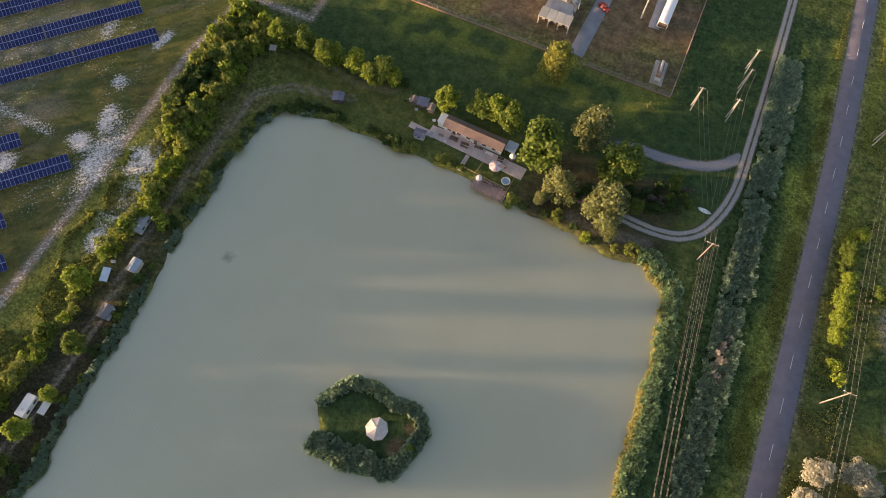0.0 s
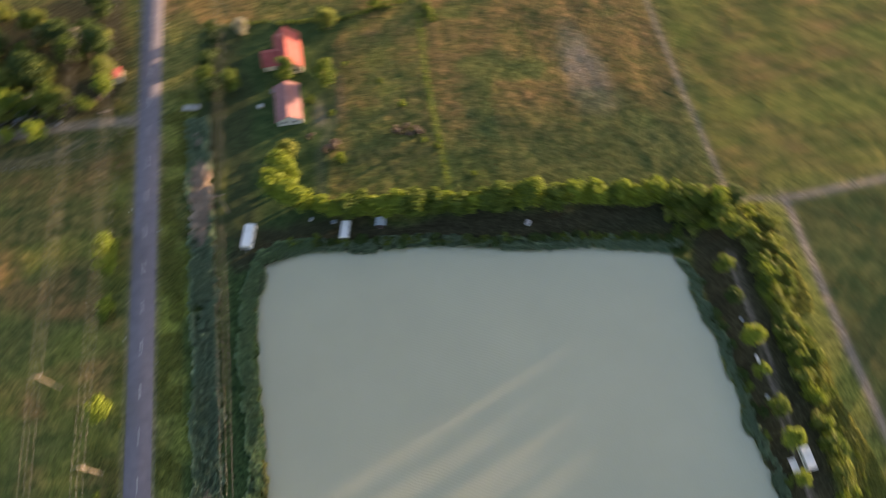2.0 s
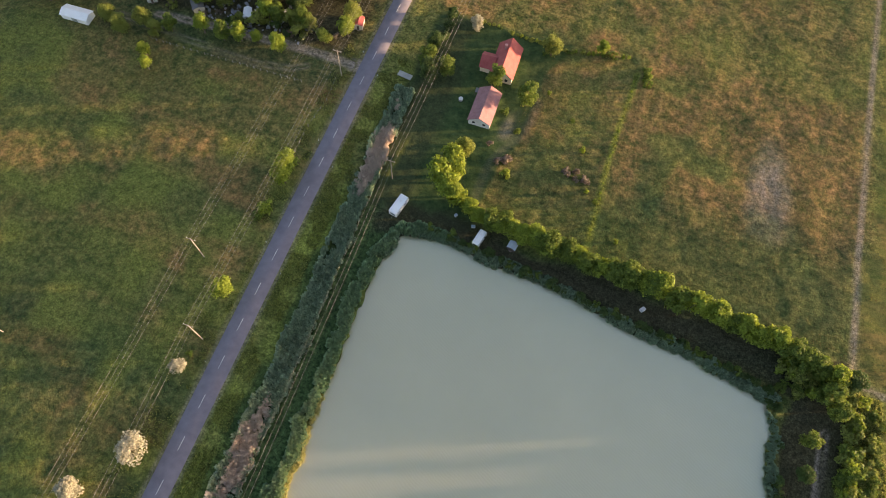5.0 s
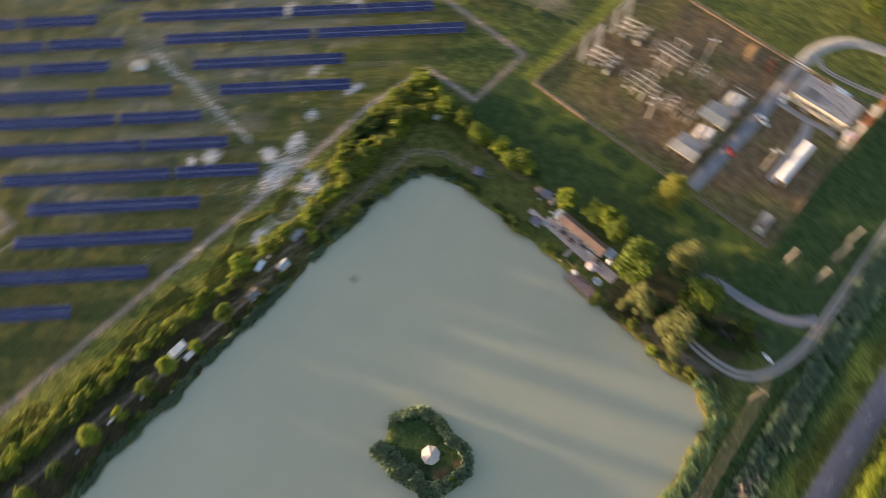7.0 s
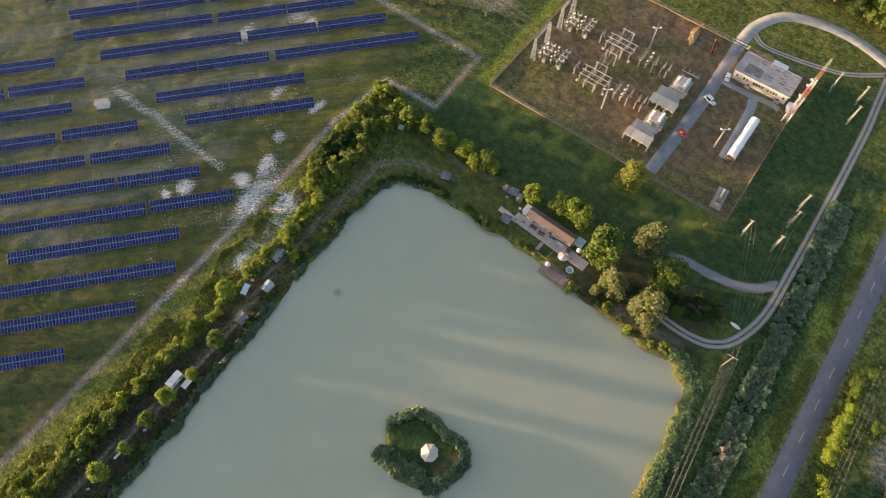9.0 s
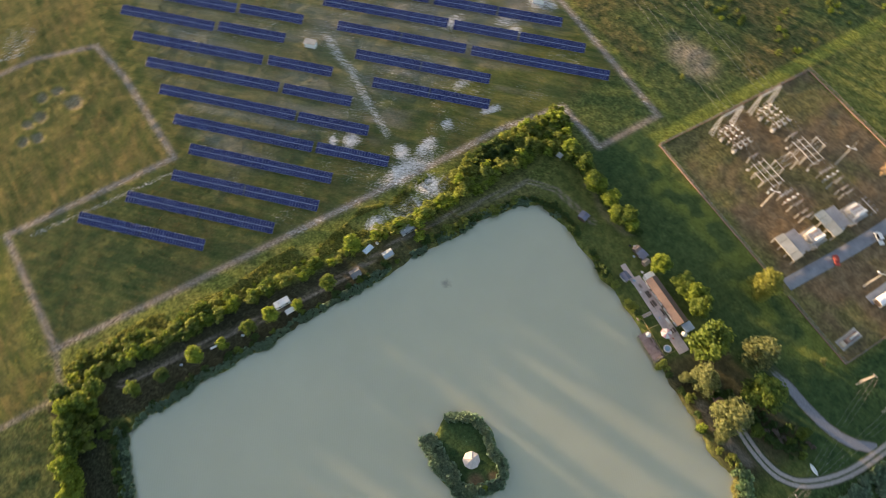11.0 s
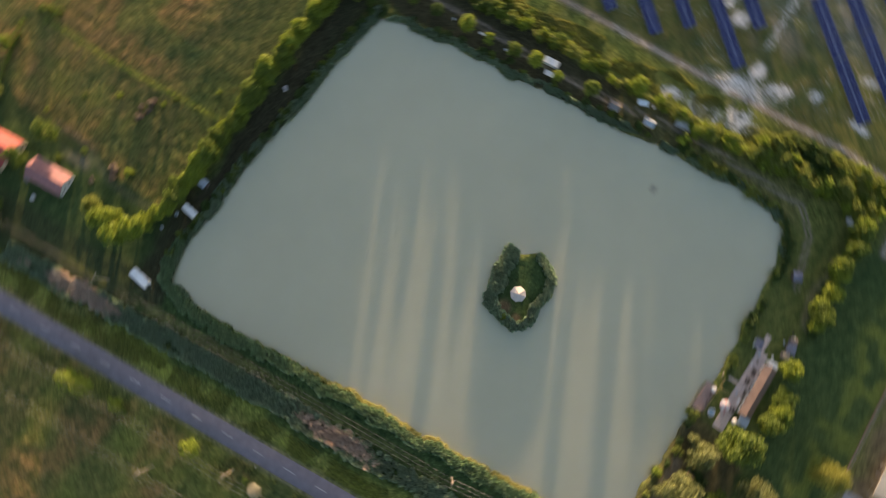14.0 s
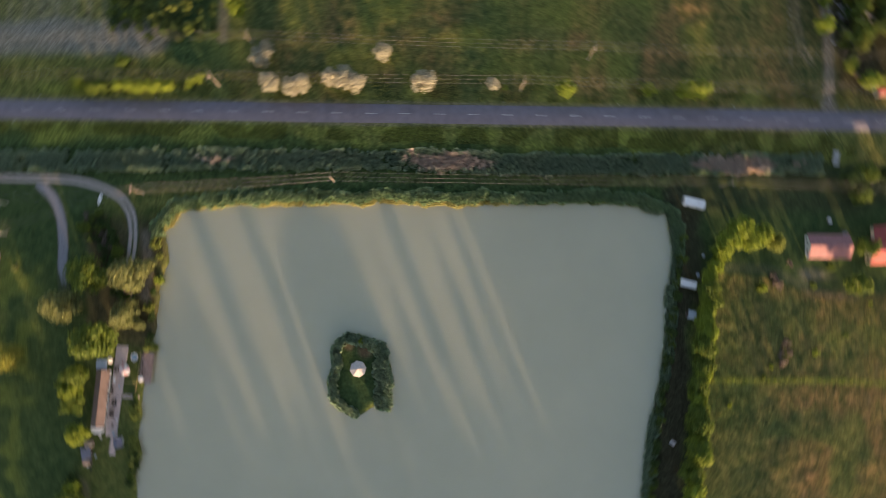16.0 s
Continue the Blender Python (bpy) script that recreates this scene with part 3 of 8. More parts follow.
    gold0 = rect(wx, wy, -36, 62, -122, -108, 4) * 0.65 * step(vnoise(x, y, 4, 55), 0.25, 0.6) + rect(wx, wy, 84, 97, -50, 104, 2) * 0.5 * step(vnoise(x, y, 5, 56), 0.2, 0.6)
    gold0 = gold0 + step(line_dist(x, y, [(-0.5, 115), (-1.5, 160), (-0.5, 193)]) + wob * 0.03, 1.5, 0.5) * 0.85 + rect(wx, wy, -27, -2, 160, 194, 4) * 0.35 * vnoise(x, y, 6, 57)
    # gold line on the ditch crest: sunlit grass put in as ground colour
    gold0 = gold0 + step(line_dist(x, y, [(-66, 150), (-67.5, 137), (-68, 118)]), 1.0, 0.3) * step(vnoise(x, y, 6, 58), 0.35, 0.6)
    gold = gold0 + rect(x + wob * 0.1, y, 62.5, 68, -260, -121, 1.2) * 0.9 + rect(x, y + wob * 0.1, 62, 150, -136, -132, 1.5) * 0.4
    gold = gold + step(np.abs(x - road_x(y) - 8.5 + wob * 0.3), 5.0, 2.0) * rect(x, y, -95, -60, -230, -70, 8) * 0.75 * step(vnoise(x, y * 0.4, 7, 52), 0.4, 0.62)
    gold = gold + step(np.abs(x - road_x(y) + 6.5 + wob * 0.2), 4.0, 1.5) * rect(x, y, -110, -80, -230, -95, 8) * 0.7 * step(vnoise(x, y * 0.4, 6, 53), 0.4, 0.62)
    gold = gold + rect(wx, wy, -85.5, -76.5, -230, 170, 2) * (0.2 + 0.45 * step(vnoise(x, y * 0.5, 6, 59), 0.4, 0.75)) + rect(wx, wy, -84.5, -79, -170, 160, 1.5) * 0.45 * step(vnoise(x, y, 6, 51), 0.35, 0.7)

    gold = gold + rect(wx, wy, -400, -93, -46, 150, 4) * 0.5 * step(vnoise(x, y, 9, 102), 0.2, 0.8) * (1 - step(patch, 0.5, 0.65))
    gold = gold + rect(wx, wy, -30, 80, 113, 260, 4) * 0.14 * step(vnoise(x, y, 10, 106), 0.3, 0.8) * (1 - step(patch, 0.45, 0.62))
    gold = gold + rect(wx, wy, 84, 900, 108, 900, 4) * (0.12 + 0.4 * step(vnoise(x * 0.35, y, 6, 171), 0.3, 0.8))
    ruts = lambda pts, w, g: np.exp(-((line_dist(x, y, pts) - g) / w) ** 2)
    dirt = np.maximum(ruts(SOLAR_TRACK, 1.0, 0.3) * 0.95, ruts(FIELD_TRACK, 0.7, 0.3) * 0.7)
    dirt = np.maximum(dirt, ruts(BANK_PATH, 0.4, 0.75) * 0.8)
    dirt = np.maximum(dirt, np.maximum(ruts(FARM_LANE, 0.75, 0.9), ruts(FARM_LANE_B, 0.5, 0.9) * 0.4))
    dirt = np.maximum(dirt, np.exp(-(np.hypot(x - 98.4, y - 103.2) / 2.2) ** 2))
    dirt = np.maximum(dirt, step(np.hypot((x + 95.5) / 3.5, (y - 161.5) / 3.0), 1.3, 0.6))
    plough = rect(wx * 0.2 + x * 0.8, wy * 0.2 + y * 0.8, -215, -112, -320, -92, 2)
    dirt = np.maximum(dirt, plough * step(np.sin(y * 1.15 + vnoise(x, y, 30, 60)), 0.1, 0.9) * (0.3 + 0.5 * step(vnoise(x, y * 0.4, 22, 61), 0.35, 0.7)))
    dirt = np.maximum(dirt, step(np.hypot((wx + 156) / 42, (wy + 116) / 22), 1.15, 0.3) * (0.3 + 0.35 * vnoise(x, y * 0.5, 9, 63)))
    dirt = np.maximum(dirt, step(line_dist(x, y, [(-108, -330), (-109, -160), (-112, -121), (-113, -100), (-112.5, -74)]) + wob * 0.25, 7.0, 3.0) * 0.6)
    ash = plough * 0.35 * step(vnoise(x * 0.5, y, 14, 104), 0.2, 0.8)
    ash = ash + rect(wx, wy, 132, 260, -125, 30, 10) * (0.22 + 0.34 * step(vnoise((x + y) * 0.25, (x - y), 6, 105), 0.3, 0.75))
    ash = ash + step(line_dist(x, y, [(-108, -330), (-110, -150), (-113, -107), (-112.5, -78)]) + wob * 0.3, 8.5, 3.5) * (0.45 + 0.5 * vnoise(x, y * 0.3, 5, 101))
    dirt = np.maximum(dirt, step(line_dist(x, y, [(-216, -52), (-217, -112), (-218, -330)]), 2.4, 1.0) * 0.8)
    dirt = np.maximum(dirt, step(line_dist(x, y, [(-114, -50.5), (-214, -49)]), 2.6, 1.0) * 0.45)
    bare = rect(wx, wy, 112, 190, -100, 0, 10) * step(vnoise((x + y) * 0.18, (x - y) * 0.9, 4.0, 71), 0.45, 0.85) * step(fbm(x, y, 18, 72), 0.38, 0.6)
    dirt = np.maximum(dirt, bare * 0.5)
    mauve = step(np.hypot((wx - 91) / 15, (wy + 160) / 9), 1.3, 0.3) * (0.35 + 0.4 * vnoise(x, y, 4, 141))
    dirt = np.maximum(dirt, mauve)
    dirt = np.maximum(dirt, step(np.hypot((wx - 152) / 16, (wy + 118) / 12), 1.2, 0.3) * (0.4 + 0.4 * vnoise(x, y, 5, 142)))
    dirt = np.maximum(dirt, rect(wx, wy, 36, 62, -89, -86, 1.2) * 0.35)
    for px, py, r in PITS:
        d = np.hypot(x - px, y - py) + (vnoise(x, y, 2, 70) - 0.5) * 1.6
        dirt = np.maximum(dirt, step(d, r * 0.9, r * 0.5) * (0.1 if r > 5 else 0.5))
        gold = np.maximum(gold, np.exp(-((d - r) / 1.2) ** 2) * 0.22)
    dirt = np.maximum(dirt, step(np.hypot((wx - 51 + (wy - 163) * 0.05) / 8, (wy - 163) / 21), 1.25, 0.15) * (0.5 + 0.4 * vnoise(x * 2.2, y * 0.5, 3, 66)))
    dirt = np.maximum(dirt, step(line_dist(x, y, [(-24, -71.5), (-34, -71), (-45, -73)]) + wob * 0.15, 2.6, 0.8) * 0.55)
    dirt = np.maximum(dirt, step(line_dist(x, y, GARDEN_PATH[4:]) + wob * 0.08, 2.4, 0.6) * 0.16)
    dirt = np.maximum(dirt, step(np.hypot((wx + 36.2) / 3.4, (wy - 156) / 8), 1.3, 0.3) * (0.25 + 0.3 * vnoise(x, y, 2.5, 172)))
    dirt = np.maximum(dirt, np.exp(-((np.abs(x - road_x(y)) - 3.6) / 0.7) ** 2) * 0.45)
    blob = lambda cx, cy, rx, ry: step(np.hypot((wx - cx) / rx, (wy - cy) / ry), 1.45, 0.15)
    salt = np.maximum.reduce([blob(101.5, -31, 7.0, 18) * 0.95, blob(109.5, -33, 5, 4.5), blob(106, -42, 4.5, 5), blob(86.5, -13, 4, 6), blob(88.5, -23, 5, 10), blob(91, -37, 4.5, 10),
                              blob(129, -12.5, 4, 3.5), blob(124, -20, 5, 5), blob(110.5, -56, 4.5, 4.5), blob(108, -74, 3, 6), blob(126, -70, 6, 6) * 0.8, blob(157, -83, 6, 8) * 0.85,
                              blob(146, -106, 7, 9) * 0.75, blob(147, -126, 5, 5) * 0.85, blob(97.2, -97, 3.5, 3.5), blob(146, -122, 7, 7), blob(157, -99, 6, 5) * 0.8, blob(139, -105, 5, 4) * 0.8, blob(240, 80, 12, 10) * 0.5, blob(176, 8, 4, 6) * 0.6])
    salt = salt * (0.72 + 0.3 * vnoise(x, y, 5.5, 67))
    salt = np.maximum(salt, rect(wx, wy, 103, 225, -122, 30, 5) * 0.34 * step(fbm(x, y, 15, 68), 0.42, 0.66))
    salt = np.maximum(salt, step(line_dist(x, y, [(177.6, -34.3), (164, -34), (154.5, -35.2), (145, -34), (132, -33.5), (120, -33.2)]) + wob * 0.16, 4.2, 0.4) * 0.6)
    salt = np.maximum(salt, step(line_dist(x, y, [(144.8, 45.3), (144.7, 67.5), (145.1, 99)]), 2.2, 0.3) * 0.5)
    salt = np.maximum(salt, step(line_dist(x, y, [(236, 141), (237, 117), (231, 80)]), 2.5, 0.3) * 0.55)
    salt = np.maximum(salt, step(line_dist(x, y, SOLAR_TRACK[2:7]), 3.4, 0.5) * 0.46)
    salt = np.maximum(salt, np.maximum(step(line_dist(x, y, SOLAR_TRACK[9:13]) + wob * 0.1, 3.6, 0.5) * 0.36, step(line_dist(x, y, SOLAR_TRACK[:2]) + wob * 0.1, 4.0, 0.5) * 0.40))
    # dark earth of banks and yards, shade under the trees painted in with it
    shaded_soil = np.maximum(rect(wx, wy, 65, 82, 4, 106, 1.5) * 0.9, rect(wx, wy, -60, 80, 97, 111.5, 1.5) * 0.85)
    shaded_soil = np.maximum(shaded_soil, np.maximum(rect(wx, wy, 66, 80, -24, 8, 2) * 0.55, rect(wx, wy, -50, -10, -90, -68, 3) * 0.6))
    shaded_soil = np.maximum(shaded_soil, rect(wx, wy, -205, -100, 163, 216, 3) * 0.85)
    shaded_soil = np.maximum(shaded_soil, np.maximum(rect(wx, wy, -66, -26, 103, 118, 2) * 0.8, garden * rect(wx, wy, -76, -60, 112, 198, 3) * 0.45))
    mown = np.maximum.reduce([rect(wx, wy, -34, 82, 112, 400, 6) * 0.4, step(-signed(x, y, ISLAND), -1, 2) * 0.7, rect(wx, wy, -62, 72, -122, -71, 3) * 0.9, garden, rect(wx, wy, -400, -92, -60, 158, 4) * 0.45, rect(wx, wy, -62, -37, -200, -95, 3) * 0.6])
    comb_x = rect(wx, wy, 84, 900, 108, 900, 3) + rect(wx, wy, 152, 900, 46, 112, 3)
    comb_d = rect(wx, wy, 99, 900, -131, 106, 2) * (1 - rect(wx, wy, 151, 900, 45, 112, 2))
    for name, val in (("dry", dry), ("lush", lush), ("worn", worn), ("gold", gold), ("dirt", dirt), ("ash", ash), ("salt", salt), ("shaded_soil", shaded_soil), ("mown", mown), ("comb_x", comb_x), ("comb_d", comb_d)):
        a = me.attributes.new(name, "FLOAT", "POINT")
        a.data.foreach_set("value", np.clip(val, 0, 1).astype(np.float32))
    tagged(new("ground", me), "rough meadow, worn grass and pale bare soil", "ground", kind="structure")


make_ground()
bm = bmn()
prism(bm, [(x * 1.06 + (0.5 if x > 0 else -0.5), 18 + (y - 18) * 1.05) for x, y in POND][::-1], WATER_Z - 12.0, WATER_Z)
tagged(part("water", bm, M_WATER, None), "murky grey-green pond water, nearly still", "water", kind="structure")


def strip(name, pts, width, z, material, label, category, parent=None):
    """A flat ribbon with a shallow crown along a line."""
    vs, fs = [], []
    pts = [Vector((*p, 0)) for p in pts]
    n = len(pts)
    for i, p in enumerate(pts):
        t = (pts[min(i + 1, n - 1)] - pts[max(i - 1, 0)]).normalized()
        s = Vector((-t.y, t.x, 0))
        w = width / 2
        for u, h in ((-1.08, -0.25), (-1, 0), (0, 0.05), (1, 0), (1.08, -0.25)):
            q = p + s * w * u
            vs.append((q.x, q.y, z + h))
        if i:
            a = (i - 1) * 5
            fs += [(a + k, a + k + 1, a + k + 6, a + k + 5) for k in range(4)]
    me = mesh_np(name, vs, [f[::-1] for f in fs], material, smooth=False)
    return tagged(part(name, me, material, parent), label, category, kind="structure")


def curve_pts(ctrl, n=10):
    """A smooth line through control points."""
    out = []
    P = [Vector(c) for c in ctrl]
    P = [P[0] * 2 - P[1]] + P + [P[-1] * 2 - P[-2]]
    for a, b, c, d in zip(P, P[1:], P[2:], P[3:]):
        for k in range(n):
            t = k / n
            out.append(tuple(0.5 * ((2 * b) + (c - a) * t + (2 * a - 5 * b + 4 * c - d) * t * t + (3 * b - a - 3 * c + d) * t ** 3)))
    return out + [tuple(P[-2])]


road = strip("road", [(float(road_x(y)), y) for y in range(-700, 801, 10)], 6.3, 0.16, M_ASPHALT,
             "grey asphalt country road with a broken centre line", "road")
dash_mesh = mesh_np("lane_marking", [(-0.07, -2, 0), (0.07, -2, 0), (0.07, 2, 0), (-0.07, 2, 0), (-0.07, -2, 0.006), (0.07, -2, 0.006), (0.07, 2, 0.006), (-0.07, 2, 0.006)],
                    [(4, 5, 6, 7), (0, 1, 5, 4), (1, 2, 6, 5), (2, 3, 7, 6), (3, 0, 4, 7)], M_PAINT)
for k in range(-24, 30):
    yy = 25.8 + 11.85 * k
    d = part("lane_marking", dash_mesh, None, road)
    d.location = (float(road_x(yy)), yy, 0.212)


def rut_material(name="gravel_track", lo=(0.27, 0.235, 0.21), hi=(0.47, 0.42, 0.385)):
    """Gravel worn into two pale wheel lines with grass between and along the rims."""
    m, nt, b = node_mat(name)
    pos = nt.nodes.new("ShaderNodeNewGeometry").outputs["Position"]
    n2, n3 = noise_tex(nt, 0.5, 5, pos), noise_tex(nt, 2.5, 5, pos)
    gravel = mixc(nt, ramp(nt, n3.outputs[0], 0.3, 0.7), lo, hi)
    grass = mixc(nt, ramp(nt, n3.outputs[0], 0.3, 0.7), (0.032, 0.050, 0.017), (0.070, 0.088, 0.030))
    f = ramp(nt, mathn(nt, "ADD", attr(nt, "rut"), mathn(nt, "ADD", mathn(nt, "MULTIPLY", n2.outputs[0], 0.5), mathn(nt, "MULTIPLY", n3.outputs[0], 0.4))), 0.62, 1.38)
    link(nt, mixc(nt, f, grass, gravel), b.inputs["Base Color"])
    b.inputs["Roughness"].default_value = 0.95
    bump(nt, b, n3.outputs[0], 0.6, 0.05)
    return m


M_RUTS = rut_material()
M_GREYLANE = rut_material("grey_gravel_lane", (0.165, 0.165, 0.18), (0.30, 0.295, 0.31))


def gravel_track(name, ctrl, width, label, rutted=True):
    pts = [Vector((*p, 0)) for p in curve_pts(ctrl, 8)]
    vs, fs, ru = [], [], []
    prof = (-1.25, -1, -0.75, -0.5, -0.3, 0, 0.3, 0.5, 0.75, 1, 1.25)
    val = (0, 0.05, 0.42, 0.9, 0.6, 0.12, 0.6, 0.9, 0.42, 0.05, 0) if rutted else (0, 0.08, 0.4, 0.65, 0.75, 0.65, 0.75, 0.65, 0.4, 0.08, 0)
    for i, p in enumerate(pts):
        t = (pts[min(i + 1, len(pts) - 1)] - pts[max(i - 1, 0)]).normalized()
        s = Vector((-t.y, t.x, 0)) * width / 2
        for u, v in zip(prof, val):
            q = p + s * u
            vs.append((q.x, q.y, -0.25 if abs(u) > 1.2 else (0.06 if rutted else 0.045)))
            ru.append(v if rutted else v - 0.7 * max(0.0, 1 - (len(pts) - 1 - i) / 9))
        if i:
            a = (i - 1) * 11
            fs += [(a + k + 11, a + k + 12, a + k + 1, a + k) for k in range(10)]
    me = mesh_np(name, vs, fs, M_RUTS if rutted else M_GREYLANE, smooth=True)
    me.attributes.new("rut", "FLOAT", "POINT").data.foreach_set("value", np.array(ru, np.float32))
    return tagged(new(name, me), label, "track", kind="structure")


gravel_track("track", TRACK_A, 3.6, "pale rutted gravel track with grass in the middle")
gravel_track("track", TRACK_B, 4.0, "grey gravel lane bending to the fishing lodge", False)
strip("service_road", curve_pts(SERVICE_A, 8), 5.0, 0.07, M_CONCRETE, "pale worn concrete access road to the substation", "road")
strip("service_road", curve_pts(SERVICE_C, 8), 4.6, 0.07, M_SLAB, "grey slab road through the substation yard", "road")
strip("service_road", curve_pts(SERVICE_B, 6), 2.6, 0.05, M_SLAB, "short concrete drive along the control building", "road")
strip("service_road", curve_pts(SERVICE_D, 6), 3.4, 0.045, M_SLAB, "concrete standing beside the long trailer", "road")
gravel_track("track", YARD_RUT, 2.8, "faint pale wheel ruts passing behind the control building")

# ---- plants ----
def leaf_cloud(rng, blobs, density, size, droop=0.0):
    """Small leaf clumps scattered over the skins of a heap of blobs: vertices and quads."""
    vs, fs = [], []
    k = 0
    for (cx, cy, cz), r in blobs:
        n = max(12, int(density * 4 * math.pi * r * r))
        d = rng.normal(size=(n, 3))
        d /= np.linalg.norm(d, axis=1)[:, None]
        d[:, 2] = np.where(d[:, 2] < -0.35, -d[:, 2], d[:, 2])
        p = np.array([cx, cy, cz]) + d * r * rng.uniform(0.55, 1.12, (n, 1))
        p[:, 2] -= droop * rng.rand(n) * r
        nrm = d + rng.normal(scale=0.55, size=(n, 3))
        nrm /= np.linalg.norm(nrm, axis=1)[:, None]
        t = np.cross(nrm, rng.normal(size=(n, 3)))
        t /= np.linalg.norm(t, axis=1)[:, None]
        b = np.cross(nrm, t)
        s = size * rng.uniform(0.55, 1.35, (n, 1))
        q = np.stack([p - t * s * 0.5 - b * s * 0.2, p + t * s * 0.15 - b * s * 0.45, p + t * s * 0.55 + b * s * 0.15, p - t * s * 0.1 + b * s * 0.5], 1)
        vs.append(q.reshape(-1, 3))
        fs.append(np.arange(k, k + 4 * n).reshape(n, 4))
        k += 4 * n
    v = np.concatenate(vs)
    v[:, 2] = np.maximum(v[:, 2], 0.02)
    return v, np.concatenate(fs)


def crown_blobs(rng, height, base, radius, count):
    out = []
    for _ in range(count):
        a, u = rng.uniform(0, 2 * math.pi), rng.uniform(0, 1)
        zz = base + (height - base) * u
        env = radius * math.sqrt(max(0.08, 1 - (2 * u - 0.85) ** 2 / 1.45))
        rr = env * rng.uniform(0.25, 0.78)
        br = radius * rng.uniform(0.26, 0.44)
        out.append(((rr * math.cos(a), rr * math.sin(a), min(zz, height - br * 0.6)), br))
    return out


TREE_KINDS = {
    # leaves, height, crown base, radius, blobs, leaf density, leaf size, droop
    "lime": (M_LIME, 6.5, 1.6, 2.8, 26, 8, 0.38, 0.0, "bright yellow-green broadleaf tree with a rounded crown"),
    "green": (M_GREEN, 7.0, 1.6, 3.0, 28, 8, 0.38, 0.0, "mid-green broadleaf tree with a full crown"),
    "dark": (M_DARK, 7.5, 1.4, 3.4, 30, 7, 0.42, 0.0, "dark green broadleaf tree with a dense crown"),
    "silver": (M_SILVER, 5.2, 0.8, 2.6, 30, 12, 0.30, 0.1, "pale silver-leaved wild olive tree"),
    "willow_pale": (M_WILLOW, 8.0, 1.2, 3.4, 30, 8.5, 0.37, 0.8, "pale beige-green weeping willow beside the lodge lawn"),
    "willow_lime": (M_YELLOWLEAF, 7.0, 0.9, 2.9, 28, 9, 0.34, 0.7, "pale yellow-green willow by the substation fence"),
    "willow": (M_OLIVE, 8.0, 1.2, 3.4, 30, 8.5, 0.37, 0.8, "olive-green weeping willow with drooping branches"),
}
BUSH_KINDS = {
    "bush_green": (M_GREEN, 2.6, 0.2, 1.7, 13, 10, 0.34, "mid-green rounded leafy shrub in the grass"),
    "bush_olive": (M_OLIVE, 2.6, 0.2, 1.8, 13, 10, 0.34, "olive-green scrubby shrub in rough grass"),
    "bush_lime": (M_LIME, 2.4, 0.2, 1.6, 12, 10, 0.34, "yellow-green leafy shrub beside the bank"),
    "bush_dark": (M_DARK, 2.4, 0.1, 1.8, 13, 10, 0.34, "dark green shrub at the water's edge"),
    "bush_silver": (M_WILLOW, 2.0, 0.1, 1.3, 11, 10, 0.30, "pale grey-green bush standing in the rough field"),
    "bush_dry": (M_DEADBUSH, 1.6, 0.1, 1.4, 10, 8, 0.34, "brownish dry shrub in the meadow"),
}
PROTO = {}
GROW = {"bush_dark": 1.05, "bush_dry": 0.91, "bush_green": 0.97, "bush_lime": 1.3, "bush_olive": 1.35, "dark": 1.17, "green": 1.15, "lime": 1.19, "silver": 1.1}
PLANT_RNG = np.random.RandomState(7)


MASS = {}


